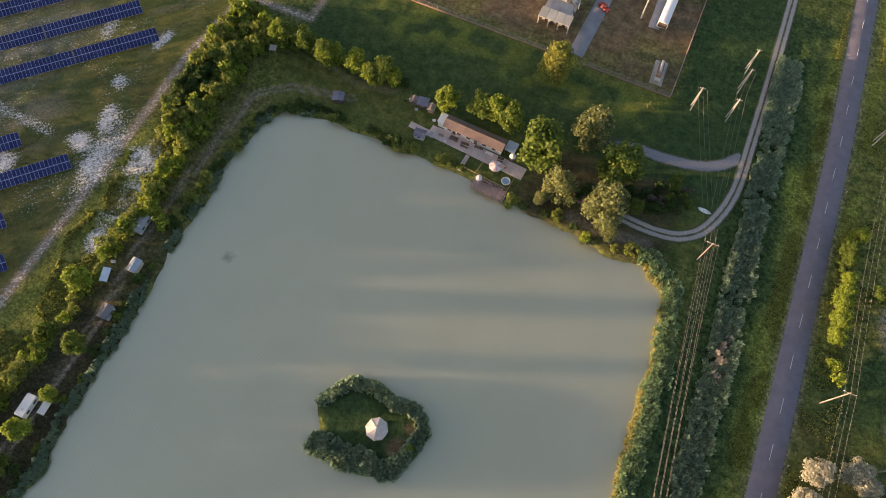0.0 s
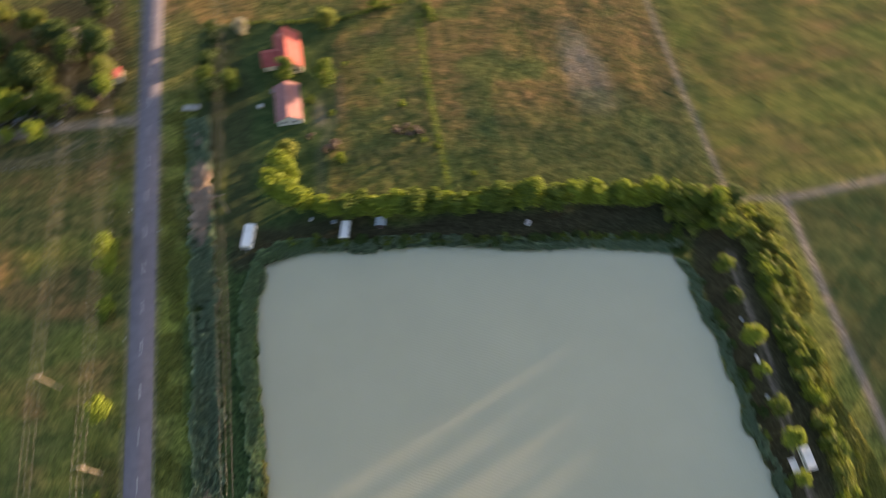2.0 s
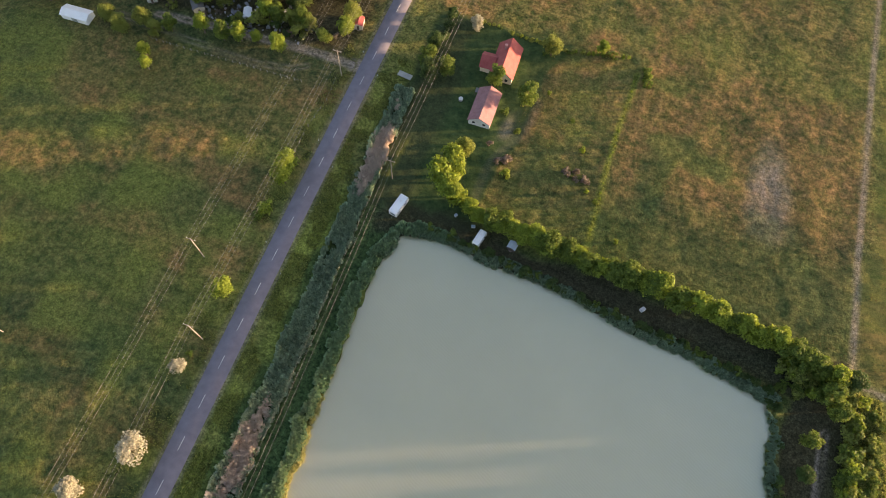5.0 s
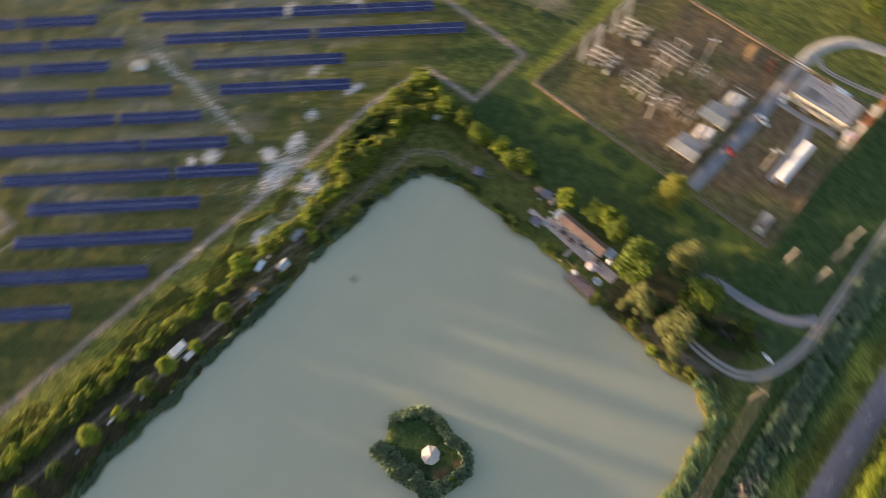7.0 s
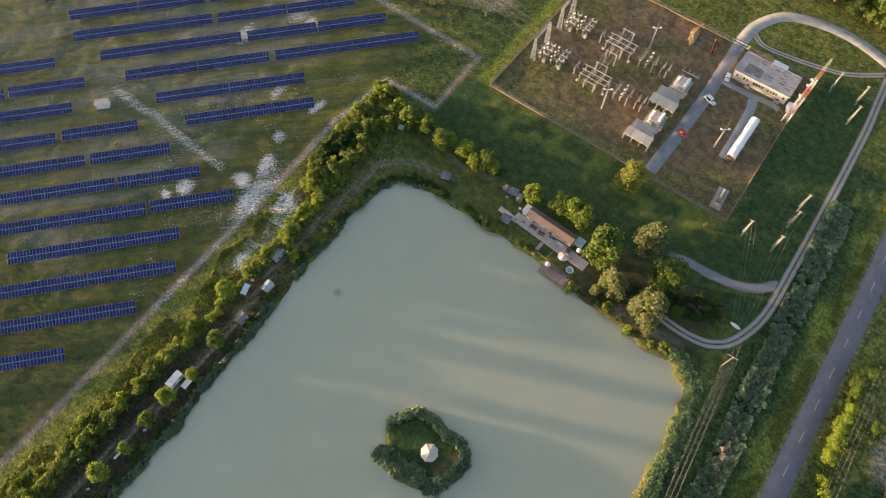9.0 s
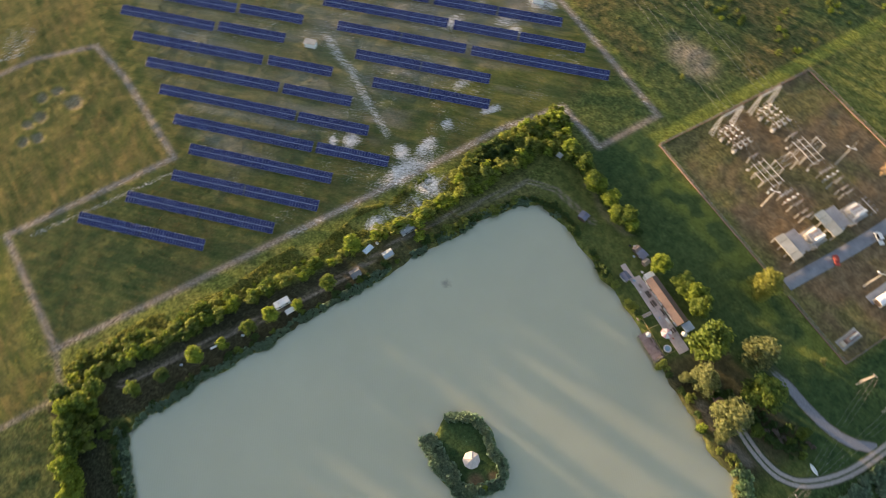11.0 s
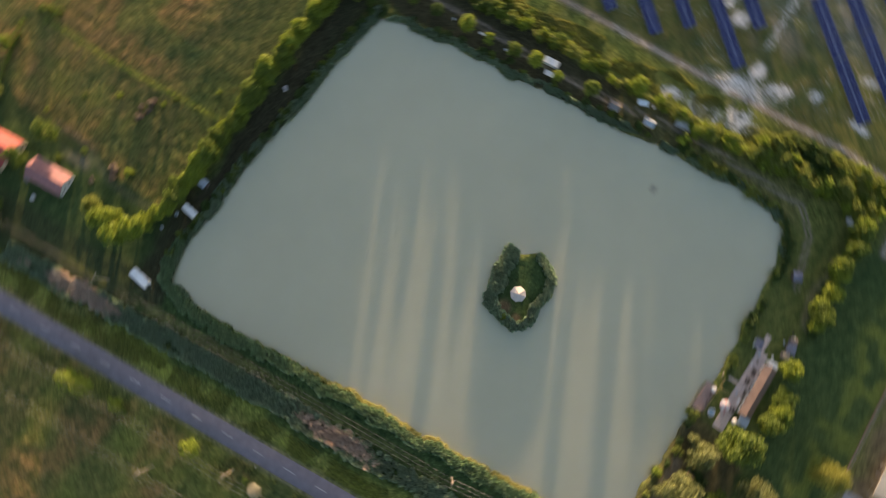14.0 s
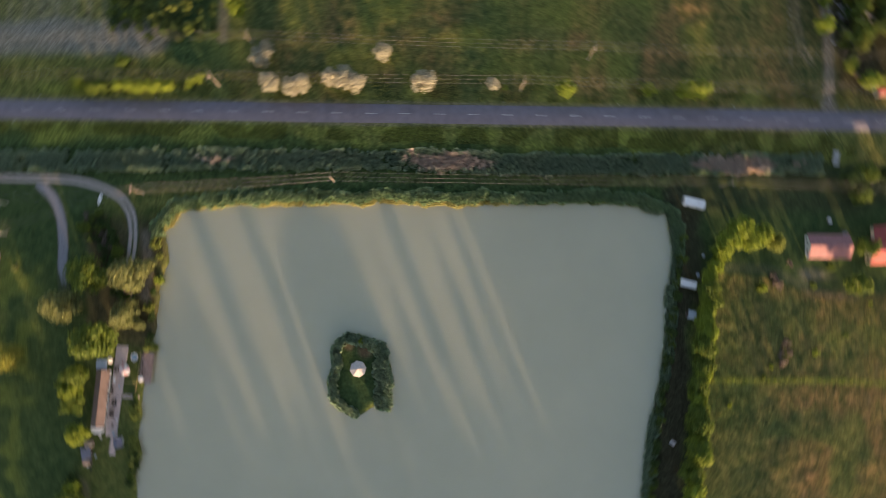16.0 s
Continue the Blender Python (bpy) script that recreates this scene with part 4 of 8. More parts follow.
def plant(kind, x, y, s=1.0, sz=None, z=None, mass=None):
    """Place a tree (trunk and crown) or a shrub of a kind, of three grown forms."""
    v = int(PLANT_RNG.randint(3))
    s = s * (1.25 if kind in BUSH_KINDS else 1.36 if kind == "silver" else 1.3) * (GROW.get(kind, 1.0) if mass is None else 1.0)
    gz = float(land_height(np.array([float(x)]), np.array([float(y)]))[0]) if z is None else z
    m = pose(x, y, gz - (0.3 * s if kind in BUSH_KINDS else 0.05), 0, 0, float(PLANT_RNG.uniform(0, 360))) @ Matrix.Diagonal((s, s, sz or s * (PLANT_RNG.uniform(0.6, 1.1) * (1.0 if y > 15 else 1.42) if mass == "thicket" else PLANT_RNG.uniform(0.9, 1.1)), 1))
    if mass is not None and (kind, v) in PROTO:
        me = PROTO[kind, v].data
        co = np.empty(len(me.vertices) * 3, np.float32)
        me.vertices.foreach_get("co", co)
        co = co.reshape(-1, 3) @ np.array(m.to_3x3()).T + np.array(m.translation)
        MASS.setdefault((mass, kind), []).append(co)
        return None
    if (kind, v) in PROTO:
        return copy_thing(PROTO[kind, v], m @ Matrix.Diagonal([1 / k for k in PROTO[kind, v].scale] + [1]))
    rng = np.random.RandomState(100 + v * 17 + len(kind) * 31 + ord(kind[-1]))
    if kind in BUSH_KINDS:
        mat, h, base, r, nb, dens, size, label = BUSH_KINDS[kind]
        ob = new("bush", mesh_np("bush", *leaf_cloud(rng, crown_blobs(rng, h, base, r, nb), dens, size), mat))
        tagged(ob, label, "shrub", group="shrubs round the pond")
        ob.matrix_basis = m
    else:
        mat, h, base, r, nb, dens, size, droop, label = TREE_KINDS[kind]
        ob = thing("tree", m, label, "tree", group="trees round the pond")
        blobs = crown_blobs(rng, h, base, r, nb)
        part("crown", mesh_np("crown", *leaf_cloud(rng, blobs, dens, size, droop), mat), None, ob)
        bm = bmn()
        top = Vector((rng.uniform(-0.3, 0.3), rng.uniform(-0.3, 0.3), h * 0.72))
        mid = Vector((top.x * 0.3, top.y * 0.3, h * 0.33))
        rod(bm, (0, 0, 0), mid, 0.26, 0.18, 9)
        rod(bm, mid, top, 0.18, 0.05, 8)
        for (cx, cy, cz), br in blobs[:9]:
            u = min(0.95, max(0.1, (cz - base) / h))
            rod(bm, mid.lerp(top, u * 0.8), (cx * 0.85, cy * 0.85, cz), 0.08, 0.03, 5)
        part("trunk", bm, M_BARK, ob)
    PROTO[kind, v] = ob
    return ob


def row(kinds, pts, gap, jitter, s0, s1, skip=0.0, mass=None):
    """Plants of mixed kinds along a line."""
    P = [Vector(p) for p in pts]
    for a, b in zip(P, P[1:]):
        n = max(1, int((b - a).length / gap))
        for i in range(n):
            if PLANT_RNG.rand() < skip:
                continue
            p = a.lerp(b, (i + PLANT_RNG.rand() * 0.6) / n)
            plant(kinds[PLANT_RNG.randint(len(kinds))], p.x + PLANT_RNG.uniform(-jitter, jitter), p.y + PLANT_RNG.uniform(-jitter, jitter), PLANT_RNG.uniform(s0, s1), mass=mass)


# lone trees on the lodge side
for kind, x, y, s in (("green", -9.6, -83.5, 1.8), ("willow_pale", -20.4, -95.0, 1.45), ("green", -30.0, -87.2, 1.65), ("willow_pale", -17.8, -75.2, 1.15), ("willow_pale", -31.2, -73.8, 1.45),
                      ("lime", 21.7, -88.6, 1.08), ("green", 12.0, -90.8, 1.05), ("lime", 7.2, -91.6, 1.05), ("green", 2.4, -89.8, 1.1), ("green", 5.2, -93.2, 0.9), ("willow_pale", -34.5, -69.6, 0.6), ("willow_pale", -14.2, -71.6, 0.5), ("green", -38.5, -80.5, 0.6), ("bush_dark", 29.2, -71.6, 1.2), ("bush_olive", 29.0, -71.4, 0.9), ("bush_dark", 47.6, -72.4, 1.0), ("bush_dark", 37.8, -72.4, 0.9), ("willow_lime", -2.3, -114, 1.4),
                      ("green", -46.1, -92, 0.6), ("bush_silver", -32.6, -115.3, 0.9), ("bush_lime", -29.5, -66.8, 1.1), ("bush_olive", -41.6, -68.6, 1.0), ("bush_olive", -7.1, -68.4, 1.3), ("bush_lime", -10.6, 1.6, 0.8)):
    plant(kind, x, y, s / GROW.get(kind, 1.0))
SCRUB = [(-33, -90), (-52, -95), (-54, -88.5), (-45, -82), (-35, -82.5)]
for y0 in np.arange(-95, -80, 2.3):
    for x0 in np.arange(-54, -32, 2.3):
        if inside(np.array([x0]), np.array([y0]), SCRUB)[0] and PLANT_RNG.rand() < 0.8:
            plant(("bush_dark", "bush_dark", "bush_green", "bush_dry")[PLANT_RNG.randint(4)], x0 + PLANT_RNG.uniform(-0.8, 0.8), y0 + PLANT_RNG.uniform(-0.8, 0.8), PLANT_RNG.uniform(0.5, 0.95), mass="bank_scrub")
row(["lime", "lime", "green"], [(77, -88), (36, -89)], 2.8, 1.1, 0.6, 0.9)
row(["bush_dark", "bush_green"], [(78, -90), (34, -90.5)], 4, 1.2, 0.8, 1.2)
row(["bush_dark", "bush_green", "bush_olive"], [(52, -71.5), (28, -72), (8, -71.8)], 3.0, 0.8, 0.55, 0.95, 0.2)
row(["bush_olive", "bush_dark", "bush_dark"], [(-9, -69.4), (-20, -69), (-32, -67), (-41, -68)], 3.2, 0.8, 0.45, 0.85, 0.15)
row(["bush_dark"], [(-22, -80), (-42, -84)], 3.0, 3.5, 0.8, 1.5, mass="bank_scrub")

# thick belt between the pond and the solar field
row(["bush_olive", "bush_green", "bush_lime"], [(84, 100), (82, 60), (83, 36), (82.5, 20)], 1.4, 1.7, 1.0, 1.6, mass="thicket")
row(["bush_olive", "bush_green"], [(90, 96), (86.5, 70), (88, 45)], 1.6, 2.0, 0.8, 1.35, 0.05, mass="thicket")
row(["bush_olive", "bush_green", "bush_lime"], [(82.5, 20), (81, 6), (80, -14)], 2.1, 1.4, 0.8, 1.35, 0.1, mass="thicket")
row(["bush_olive", "bush_lime"], [(87, 40), (87.5, 5)], 2.6, 2.2, 0.3, 0.55, 0.25, mass="thicket")
row(["bush_olive", "bush_lime"], [(80.5, -12), (80.5, -22), (81, -40), (82, -60), (83, -90)], 1.7, 1.3, 0.95, 1.6, mass="thicket")
row(["bush_olive", "bush_green"], [(94, -38), (91.5, -12)], 2.6, 1.5, 0.3, 0.6, 0.25, mass="thicket")
WEDGE = [(82.5, -44), (80.5, -92), (94.5, -97.5), (96, -76), (93.5, -58), (88, -44)]
for y0 in np.arange(-96, -43, 2.5):
    for x0 in np.arange(81, 97, 2.5):
        if inside(np.array([x0]), np.array([y0]), WEDGE)[0]:
            # the core's shade is put into leaf colour by dark-leaved shrubs
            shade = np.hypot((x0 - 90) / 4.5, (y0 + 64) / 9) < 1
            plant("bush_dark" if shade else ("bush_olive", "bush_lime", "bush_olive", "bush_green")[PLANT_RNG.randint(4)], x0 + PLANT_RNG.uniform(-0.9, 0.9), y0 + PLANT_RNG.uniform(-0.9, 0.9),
                  PLANT_RNG.uniform(1.15, 1.6) * (0.85 if shade else 1), mass="thicket")
for kind, x, y, s in (("green", 71.2, 84, 0.75), ("dark", 70.8, 74.7, 0.6), ("lime", 71.4, 62.4, 0.95), ("lime", 71, 53.4, 0.65), ("green", 71.8, 44.2, 0.75), ("lime", 71.8, 35.6, 0.85),
                      ("lime", 71, 26.5, 0.65), ("green", 72.7, 14.2, 0.8), ("lime", 81.4, 0.4, 1.05), ("lime", 77.6, -24.5, 0.7), ("bush_lime", 73.3, -22.4, 1.4), ("lime", 80.2, -28, 0.7),
                      ("green", 77, 94, 0.9), ("green", 74, 98, 1.0), ("dark", 80, 104, 0.9)):
    plant(kind, x, y, s * 0.84)
row(["bush_dark", "bush_dark", "bush_green"], [(63, 92), (66, 68), (68, 40), (69, 10), (70, -14)], 4.0, 0.7, 0.5, 0.95, 0.15)
row(["bush_olive", "bush_dark", "bush_olive"], [(71.5, -22), (70.5, -45), (69.5, -62)], 1.8, 0.7, 0.5, 0.8)
row(["bush_dark"], [(69, -64), (60, -71.5), (50, -74)], 1.7, 0.8, 0.5, 0.8)

# tree row along the northern meadow
row(["lime", "lime", "green"], [(-38, 119), (-15, 115.5), (14, 113.2), (38, 110.8), (62, 107.5), (78, 103)], 2.9, 0.9, 0.68, 0.98)
row(["bush_lime", "bush_green"], [(-45, 121.5), (-15, 117.5), (14, 115), (38, 112.6), (66, 109)], 3.0, 0.9, 0.75, 1.25)
row(["bush_dark", "bush_green"], [(-49, 110), (-38, 108.6), (-20, 107), (6, 102.6), (24, 100.8), (42, 98.6), (58, 95.5), (62, 90)], 2.3, 0.7, 0.55, 0.95)
for kind, x, y, s in (("lime", -51.4, 127, 1.15), ("lime", -48.5, 131, 1.05), ("lime", -49.6, 134.5, 1.0), ("lime", -47, 123, 1.1), ("lime", -44.5, 121.5, 0.85), ("willow", -47.6, 140, 0.75),
                      ("green", -34.2, 166.4, 0.9), ("green", -46.7, 170.6, 0.8), ("silver", -60.6, 192.9, 0.7), ("green", -71.7, 171, 0.85), ("green", -63.6, 168.8, 0.75), ("dark", -69, 166, 0.75), ("dark", -71.5, 178, 0.7), ("bush_dark", -71, 185, 1.1), ("bush_dark", -70.5, 190, 1.0), ("bush_dark", -71, 196, 1.1),
                      ("bush_dry", -40.7, 146.6, 0.9), ("bush_green", -33.7, 154.4, 0.8), ("bush_dry", -36.0, 141, 1.2), ("bush_lime", -32.3, 136.6, 0.8), ("bush_dry", -33.5, 143, 1.2), ("bush_dry", -13.7, 144.9, 1.3), ("bush_dry", -7.2, 143.8, 1.3), ("bush_dry", -33.9, 142, 1.2), ("bush_dry", -10.5, 146, 0.9), ("bush_dry", -10.2, 143, 1.0),
                      ("willow", -31.9, 190.6, 0.85), ("lime", -14.9, 197.6, 0.6), ("bush_green", -40, 160.5, 0.8)):
    plant(kind, x, y, s)
row(["bush_lime", "bush_green"], [(-40, 190), (20, 116)], 9, 6, 0.3, 0.6, 0.3)
row(["bush_green"], [(2, 196), (4, 188)], 2.0, 0.5, 0.8, 1.0)
row(["bush_green", "bush_olive", "bush_lime"], [(-63, 197), (-45, 195), (-27, 194), (-4, 199)], 1.7, 0.5, 0.28, 0.5, 0.1)
row(["bush_olive", "bush_lime"], [(-0.5, 118), (-1.5, 160), (-0.5, 193)], 2.2, 0.4, 0.16, 0.28, 0.15)

# thicket filling the corner of the bank
CORNER = [(60, 97), (66, 94), (72, 99), (79, 99), (84, 103), (80, 108), (60, 109)]
for y0 in np.arange(94, 109, 2.4):
    for x0 in np.arange(59, 85, 2.4):
        if inside(np.array([x0]), np.array([y0]), CORNER)[0] and PLANT_RNG.rand() < 0.75:
            plant(("bush_lime", "bush_green", "bush_olive")[PLANT_RNG.randint(3)], x0 + PLANT_RNG.uniform(-0.9, 0.9), y0 + PLANT_RNG.uniform(-0.9, 0.9), PLANT_RNG.uniform(0.6, 1.05))

# across the road
for kind, x, y, s in (("silver", -106.6, -36.0, 1.0), ("silver", -110, -34.2, 0.75), ("silver", -97.8, -32.5, 0.95), ("silver", -96.5, -25, 0.9), ("silver", -97.5, -21.5, 0.9), ("silver", -100.5, -12, 0.9), ("silver", -99.8, -7.5, 1.0),
                      ("silver", -98.6, -3, 1.0), ("silver", -109.5, 5.8, 0.85), ("silver", -99.6, 19.8, 1.1), ("silver", -155.6, -38.4, 0.85), ("silver", -160, -33, 0.5), ("silver", -193.5, -13.5, 0.9),
                      ("lime", -215, -38, 1.5), ("willow", -222, -44, 1.7), ("silver", -99.8, 44, 0.62), ("bush_green", -99.3, 48.5, 0.6), ("lime", -97.8, 68.8, 0.85), ("lime", -98.8, 114, 1.0),
                      ("lime", -98.2, 109.5, 0.9), ("bush_lime", -99.5, 98, 1.2), ("bush_green", -100.6, 95, 0.9), ("lime", -95.1, -96.5, 0.63), ("green", -95.3, -90, 0.46), ("lime", -95.4, -84, 0.56),
                      ("lime", -95.6, -78, 0.59), ("lime", -95.6, -72.5, 0.66), ("lime", -96, -67, 0.56), ("bush_lime", -97.8, -60.5, 0.80), ("bush_lime", -99, -57, 0.88), ("green", -103.3, -82, 0.7)):
    plant(kind, x, y, s)
row(["lime", "bush_lime", "green", "bush_green"], [(-94.6, -99), (-95.2, -80), (-96.2, -60)], 2.6, 0.9, 0.42, 0.66)
row(["bush_lime", "lime", "bush_green"], [(-122, -45), (-150, -45.3), (-180, -46.3), (-208, -45.2)], 3.6, 0.8, 0.75, 1.0)
for i in range(22):
    for j in range(9):
        x0, y0 = -115.5 - i * 3.4 + (j % 2) * 1.5, -53.5 - j * 4.3 - i * 0.2
        if PLANT_RNG.rand() < (0.93 if i < 13 else 0.35) and (j < 8 or i < 14):
            plant(("bush_olive", "bush_green", "bush_dark", "bush_dark")[PLANT_RNG.randint(4)], x0 + PLANT_RNG.uniform(-0.9, 0.9), y0 + PLANT_RNG.uniform(-0.7, 0.7), PLANT_RNG.uniform(0.65, 1.0), mass="plantation")
for i in range(34):
    plant(("bush_lime", "bush_olive")[PLANT_RNG.randint(2)], PLANT_RNG.uniform(-300, -222), PLANT_RNG.uniform(-120, -52), PLANT_RNG.uniform(0.7, 1.3), mass="plantation")
# the farmyard trees beyond the western meadow
for kind, x, y, s in (("lime", -165.9, 139.5, 0.6), ("lime", -162.3, 134.5, 0.6), ("willow", -185.6, 148.7, 0.8), ("willow", -180, 146.7, 0.75), ("willow", -173, 151.2, 0.75), ("willow", -167.5, 149.3, 0.65), ("green", -163, 152.5, 0.7),
                      ("lime", -152, 156, 0.8), ("green", -144, 155.5, 0.75), ("lime", -138, 157.5, 0.8), ("lime", -132, 158.5, 0.6), ("lime", -123.5, 157.5, 0.85), ("green", -119.3, 171, 0.8),
                      ("lime", -103.5, 173, 0.85), ("willow", -104, 180, 0.8), ("green", -110, 167, 0.6), ("lime", -133.3, 170.5, 0.9), ("dark", -200, 158, 1.1), ("dark", -212, 150, 1.2),
                      ("willow", -150, 175, 1.1), ("lime", -158, 168, 0.9), ("dark", -126, 180, 1.0), ("dark", -170, 172, 1.1), ("green", -185, 170, 1.1), ("willow", -140, 186, 1.1), ("green", -115, 188, 1.0)):
    plant(kind, x, y, s)
GROVE = [(-103, 168), (-190, 162), (-205, 185), (-190, 215), (-103, 215)]
for y0 in np.arange(164, 214, 6.5):
    for x0 in np.arange(-203, -102, 6.5):
        if inside(np.array([x0]), np.array([y0]), GROVE)[0] and PLANT_RNG.rand() < 0.58 and min(math.hypot(x0 - a, y0 - b) for a, b in ((-141, 168.5), (-160, 166), (-178, 164), (-101, 179))) > 7:
            plant(("willow", "willow", "dark", "willow_pale", "green")[PLANT_RNG.randint(5)], x0 + PLANT_RNG.uniform(-2.2, 2.2), y0 + PLANT_RNG.uniform(-2.2, 2.2), PLANT_RNG.uniform(0.6, 1.0))
row(["bush_dark", "bush_olive", "bush_dry"], [(-104, 170), (-150, 166), (-192, 164)], 4.0, 2.5, 0.8, 1.3, 0.15)
# woodland edge beyond the substation
row(["dark", "green", "willow"], [(-12, -238), (-40, -240), (-75, -236)], 5.0, 2.5, 0.8, 1.2)
row(["dark", "green"], [(-20, -248), (-80, -250)], 6.0, 3.0, 0.9, 1.3)
for kind, x, y, s in (("willow_pale", 149, -155.5, 0.75), ("bush_silver", 145, -150, 1.1), ("bush_silver", 141.5, -158, 1.0), ("bush_silver", 136, -153.5, 0.8), ("bush_silver", 105.3, -141.8, 1.0), ("bush_silver", 101.5, -144.5, 0.5),
                      ("bush_silver", 135.1, -177.7, 0.9), ("bush_silver", 128.5, -172, 0.7), ("bush_silver", 117.1, -178.2, 0.9), ("bush_silver", 109, -184.1, 1.2), ("bush_silver", 99, -190, 0.8), ("bush_dark", 151, -160, 1.3),
                      ("bush_silver", 128, -176.5, 0.7), ("bush_silver", 123, -146.5, 0.6), ("bush_green", 88.5, -171, 0.4), ("bush_olive", 84, -150, 0.4)):
    plant(kind, x, y, s)
for i in range(150):
    x0, y0 = PLANT_RNG.uniform(70, 165), PLANT_RNG.uniform(-260, -180)
    if y0 < -186 + 6 * math.sin(x0 * 0.2) - 0.1 * abs(x0 - 125):
        plant(("bush_olive", "bush_green", "bush_lime", "bush_olive")[PLANT_RNG.randint(4)], x0, y0, PLANT_RNG.uniform(0.35, 0.8), mass="field_scrub")

MASS_LABEL = {"thicket": "dense olive-green thicket between pond and solar field", "bank_scrub": "dark tangled scrub beside the gravel track", "field_scrub": "scattered low scrub in the rough field", "plantation": "rows of young shrubs in the plantation"}
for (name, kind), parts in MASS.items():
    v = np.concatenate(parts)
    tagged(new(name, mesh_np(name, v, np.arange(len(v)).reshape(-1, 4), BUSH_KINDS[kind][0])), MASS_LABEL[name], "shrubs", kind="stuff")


def blades(name, rng, xy, h0, h1, w, mat, label, lean=0.85):
    """Tall grass blades standing at the given places, as one mass."""
    n = len(xy)
    x, y = xy[:, 0], xy[:, 1]
    z = np.maximum(land_height(x, y), WATER_Z - 0.4)
    h, a = rng.uniform(h0, h1, n), rng.uniform(0, 2 * math.pi, n)
    la, lm = rng.uniform(0, 2 * math.pi, n), rng.uniform(0, lean, n) * h
    dx, dy = np.cos(a) * w * rng.uniform(0.6, 1.3, n), np.sin(a) * w * rng.uniform(0.6, 1.3, n)
    tx, ty = x + np.cos(la) * lm, y + np.sin(la) * lm
    mx, my = x + np.cos(la) * lm * 0.35, y + np.sin(la) * lm * 0.35
    P = np.stack([np.stack([x - dx * 0.5, y - dy * 0.5, z], 1), np.stack([x + dx * 0.5, y + dy * 0.5, z], 1),
                  np.stack([mx + dx * 0.8, my + dy * 0.8, z + h * 0.6], 1), np.stack([mx - dx * 0.8, my - dy * 0.8, z + h * 0.6], 1),
                  np.stack([tx + dx * 0.12, ty + dy * 0.12, z + h], 1), np.stack([tx - dx * 0.12, ty - dy * 0.12, z + h], 1)], 1).reshape(-1, 3)
    i = np.arange(n)[:, None] * 6
    F = np.concatenate([i + np.array([[0, 1, 2, 3]]), i + np.array([[3, 2, 4, 5]])])
    return tagged(new(name, mesh_np(name, P, F, mat)), label, "grass", kind="stuff")


def reed_clumps(rng, inside_test, area, gap, h0, h1, mat, label, per=55):
    """Reeds grown in rounded tussocks: upright leaves, lower and leaning outwards at each tussock's rim."""
    x0, x1, y0, y1 = area
    gx, gy = np.meshgrid(np.arange(x0, x1, gap), np.arange(y0, y1, gap))
    cx, cy = gx.ravel() + rng.uniform(-0.45, 0.45, gx.size) * gap, gy.ravel() + rng.uniform(-0.45, 0.45, gx.size) * gap
    keep = inside_test(cx, cy)
    cx, cy = cx[keep], cy[keep]
    m = len(cx)
    ht, rad = rng.uniform(h0, h1, m), rng.uniform(0.45, 0.85, m) * gap
    k = np.repeat(np.arange(m), per)
    n = len(k)
    a, u = rng.uniform(0, 2 * math.pi, n), np.sqrt(rng.rand(n))
    x, y = cx[k] + np.cos(a) * u * rad[k], cy[k] + np.sin(a) * u * rad[k]
    z = np.maximum(land_height(x, y), WATER_Z - 0.4)
    h = ht[k] * (1.02 - 0.5 * u ** 2) * rng.uniform(0.8, 1.1, n)
    out = (0.12 + 0.3 * u) * h * rng.uniform(0.5, 1.2, n)
    b = a + rng.normal(scale=0.6, size=n)
    t = rng.uniform(0, 2 * math.pi, n)
    w = rng.uniform(0.13, 0.25, n)
    dx, dy = np.cos(t) * w, np.sin(t) * w
    mx, my, tx, ty = x + np.cos(b) * out * 0.3, y + np.sin(b) * out * 0.3, x + np.cos(b) * out, y + np.sin(b) * out
    P = np.stack([np.stack([x - dx * 0.4, y - dy * 0.4, z], 1), np.stack([x + dx * 0.4, y + dy * 0.4, z], 1),
                  np.stack([mx + dx, my + dy, z + h * 0.7], 1), np.stack([mx - dx, my - dy, z + h * 0.7], 1),
                  np.stack([tx + dx * 0.3, ty + dy * 0.3, z + h], 1), np.stack([tx - dx * 0.3, ty - dy * 0.3, z + h], 1)], 1).reshape(-1, 3)
    i = np.arange(n)[:, None] * 6
    F = np.concatenate([i + np.array([[0, 1, 2, 3]]), i + np.array([[3, 2, 4, 5]])])
    return tagged(new("reed_belt", mesh_np("reed_belt", P, F, mat)), label, "reeds", kind="stuff")


RNG = np.random.RandomState(5)


def scatter(x0, x1, y0, y1, n, keep):
    p = np.stack([RNG.uniform(x0, x1, n), RNG.uniform(y0, y1, n)], 1)
    return p[keep(p[:, 0], p[:, 1])]


shore = lambda x, y: pond_edge(x, y)
on_bank = lambda x, y: ((y > -45) | (x < -46 - 0.5 * (y + 64)))
reed_clumps(RNG, lambda x, y: (np.abs(shore(x, y) - 1.5 - 0.8 * vnoise(x, y, 6, 80)) < 1.7 + 0.5 * (y < -35)) & on_bank(x, y) & (RNG.rand(len(x)) < 0.94), (-67, -42, -73, 110), 0.85, 1.7, 2.7, M_BANKREED, "tall green reeds fringing the roadside bank")
# yellow waterline reeds, low sun on the bank's edge painted into their gold
reed_clumps(RNG, lambda x, y: (np.abs(shore(x, y) + 0.25) < 0.3 + 0.35 * vnoise(x, y, 4, 121)) & on_bank(x, y) & (RNG.rand(len(x)) < step(66 - y, 0, 40)), (-64, -44, -72, 70), 0.6, 1.2, 1.9, M_GOLDREED, "golden reed fringe along the waterline", 35)
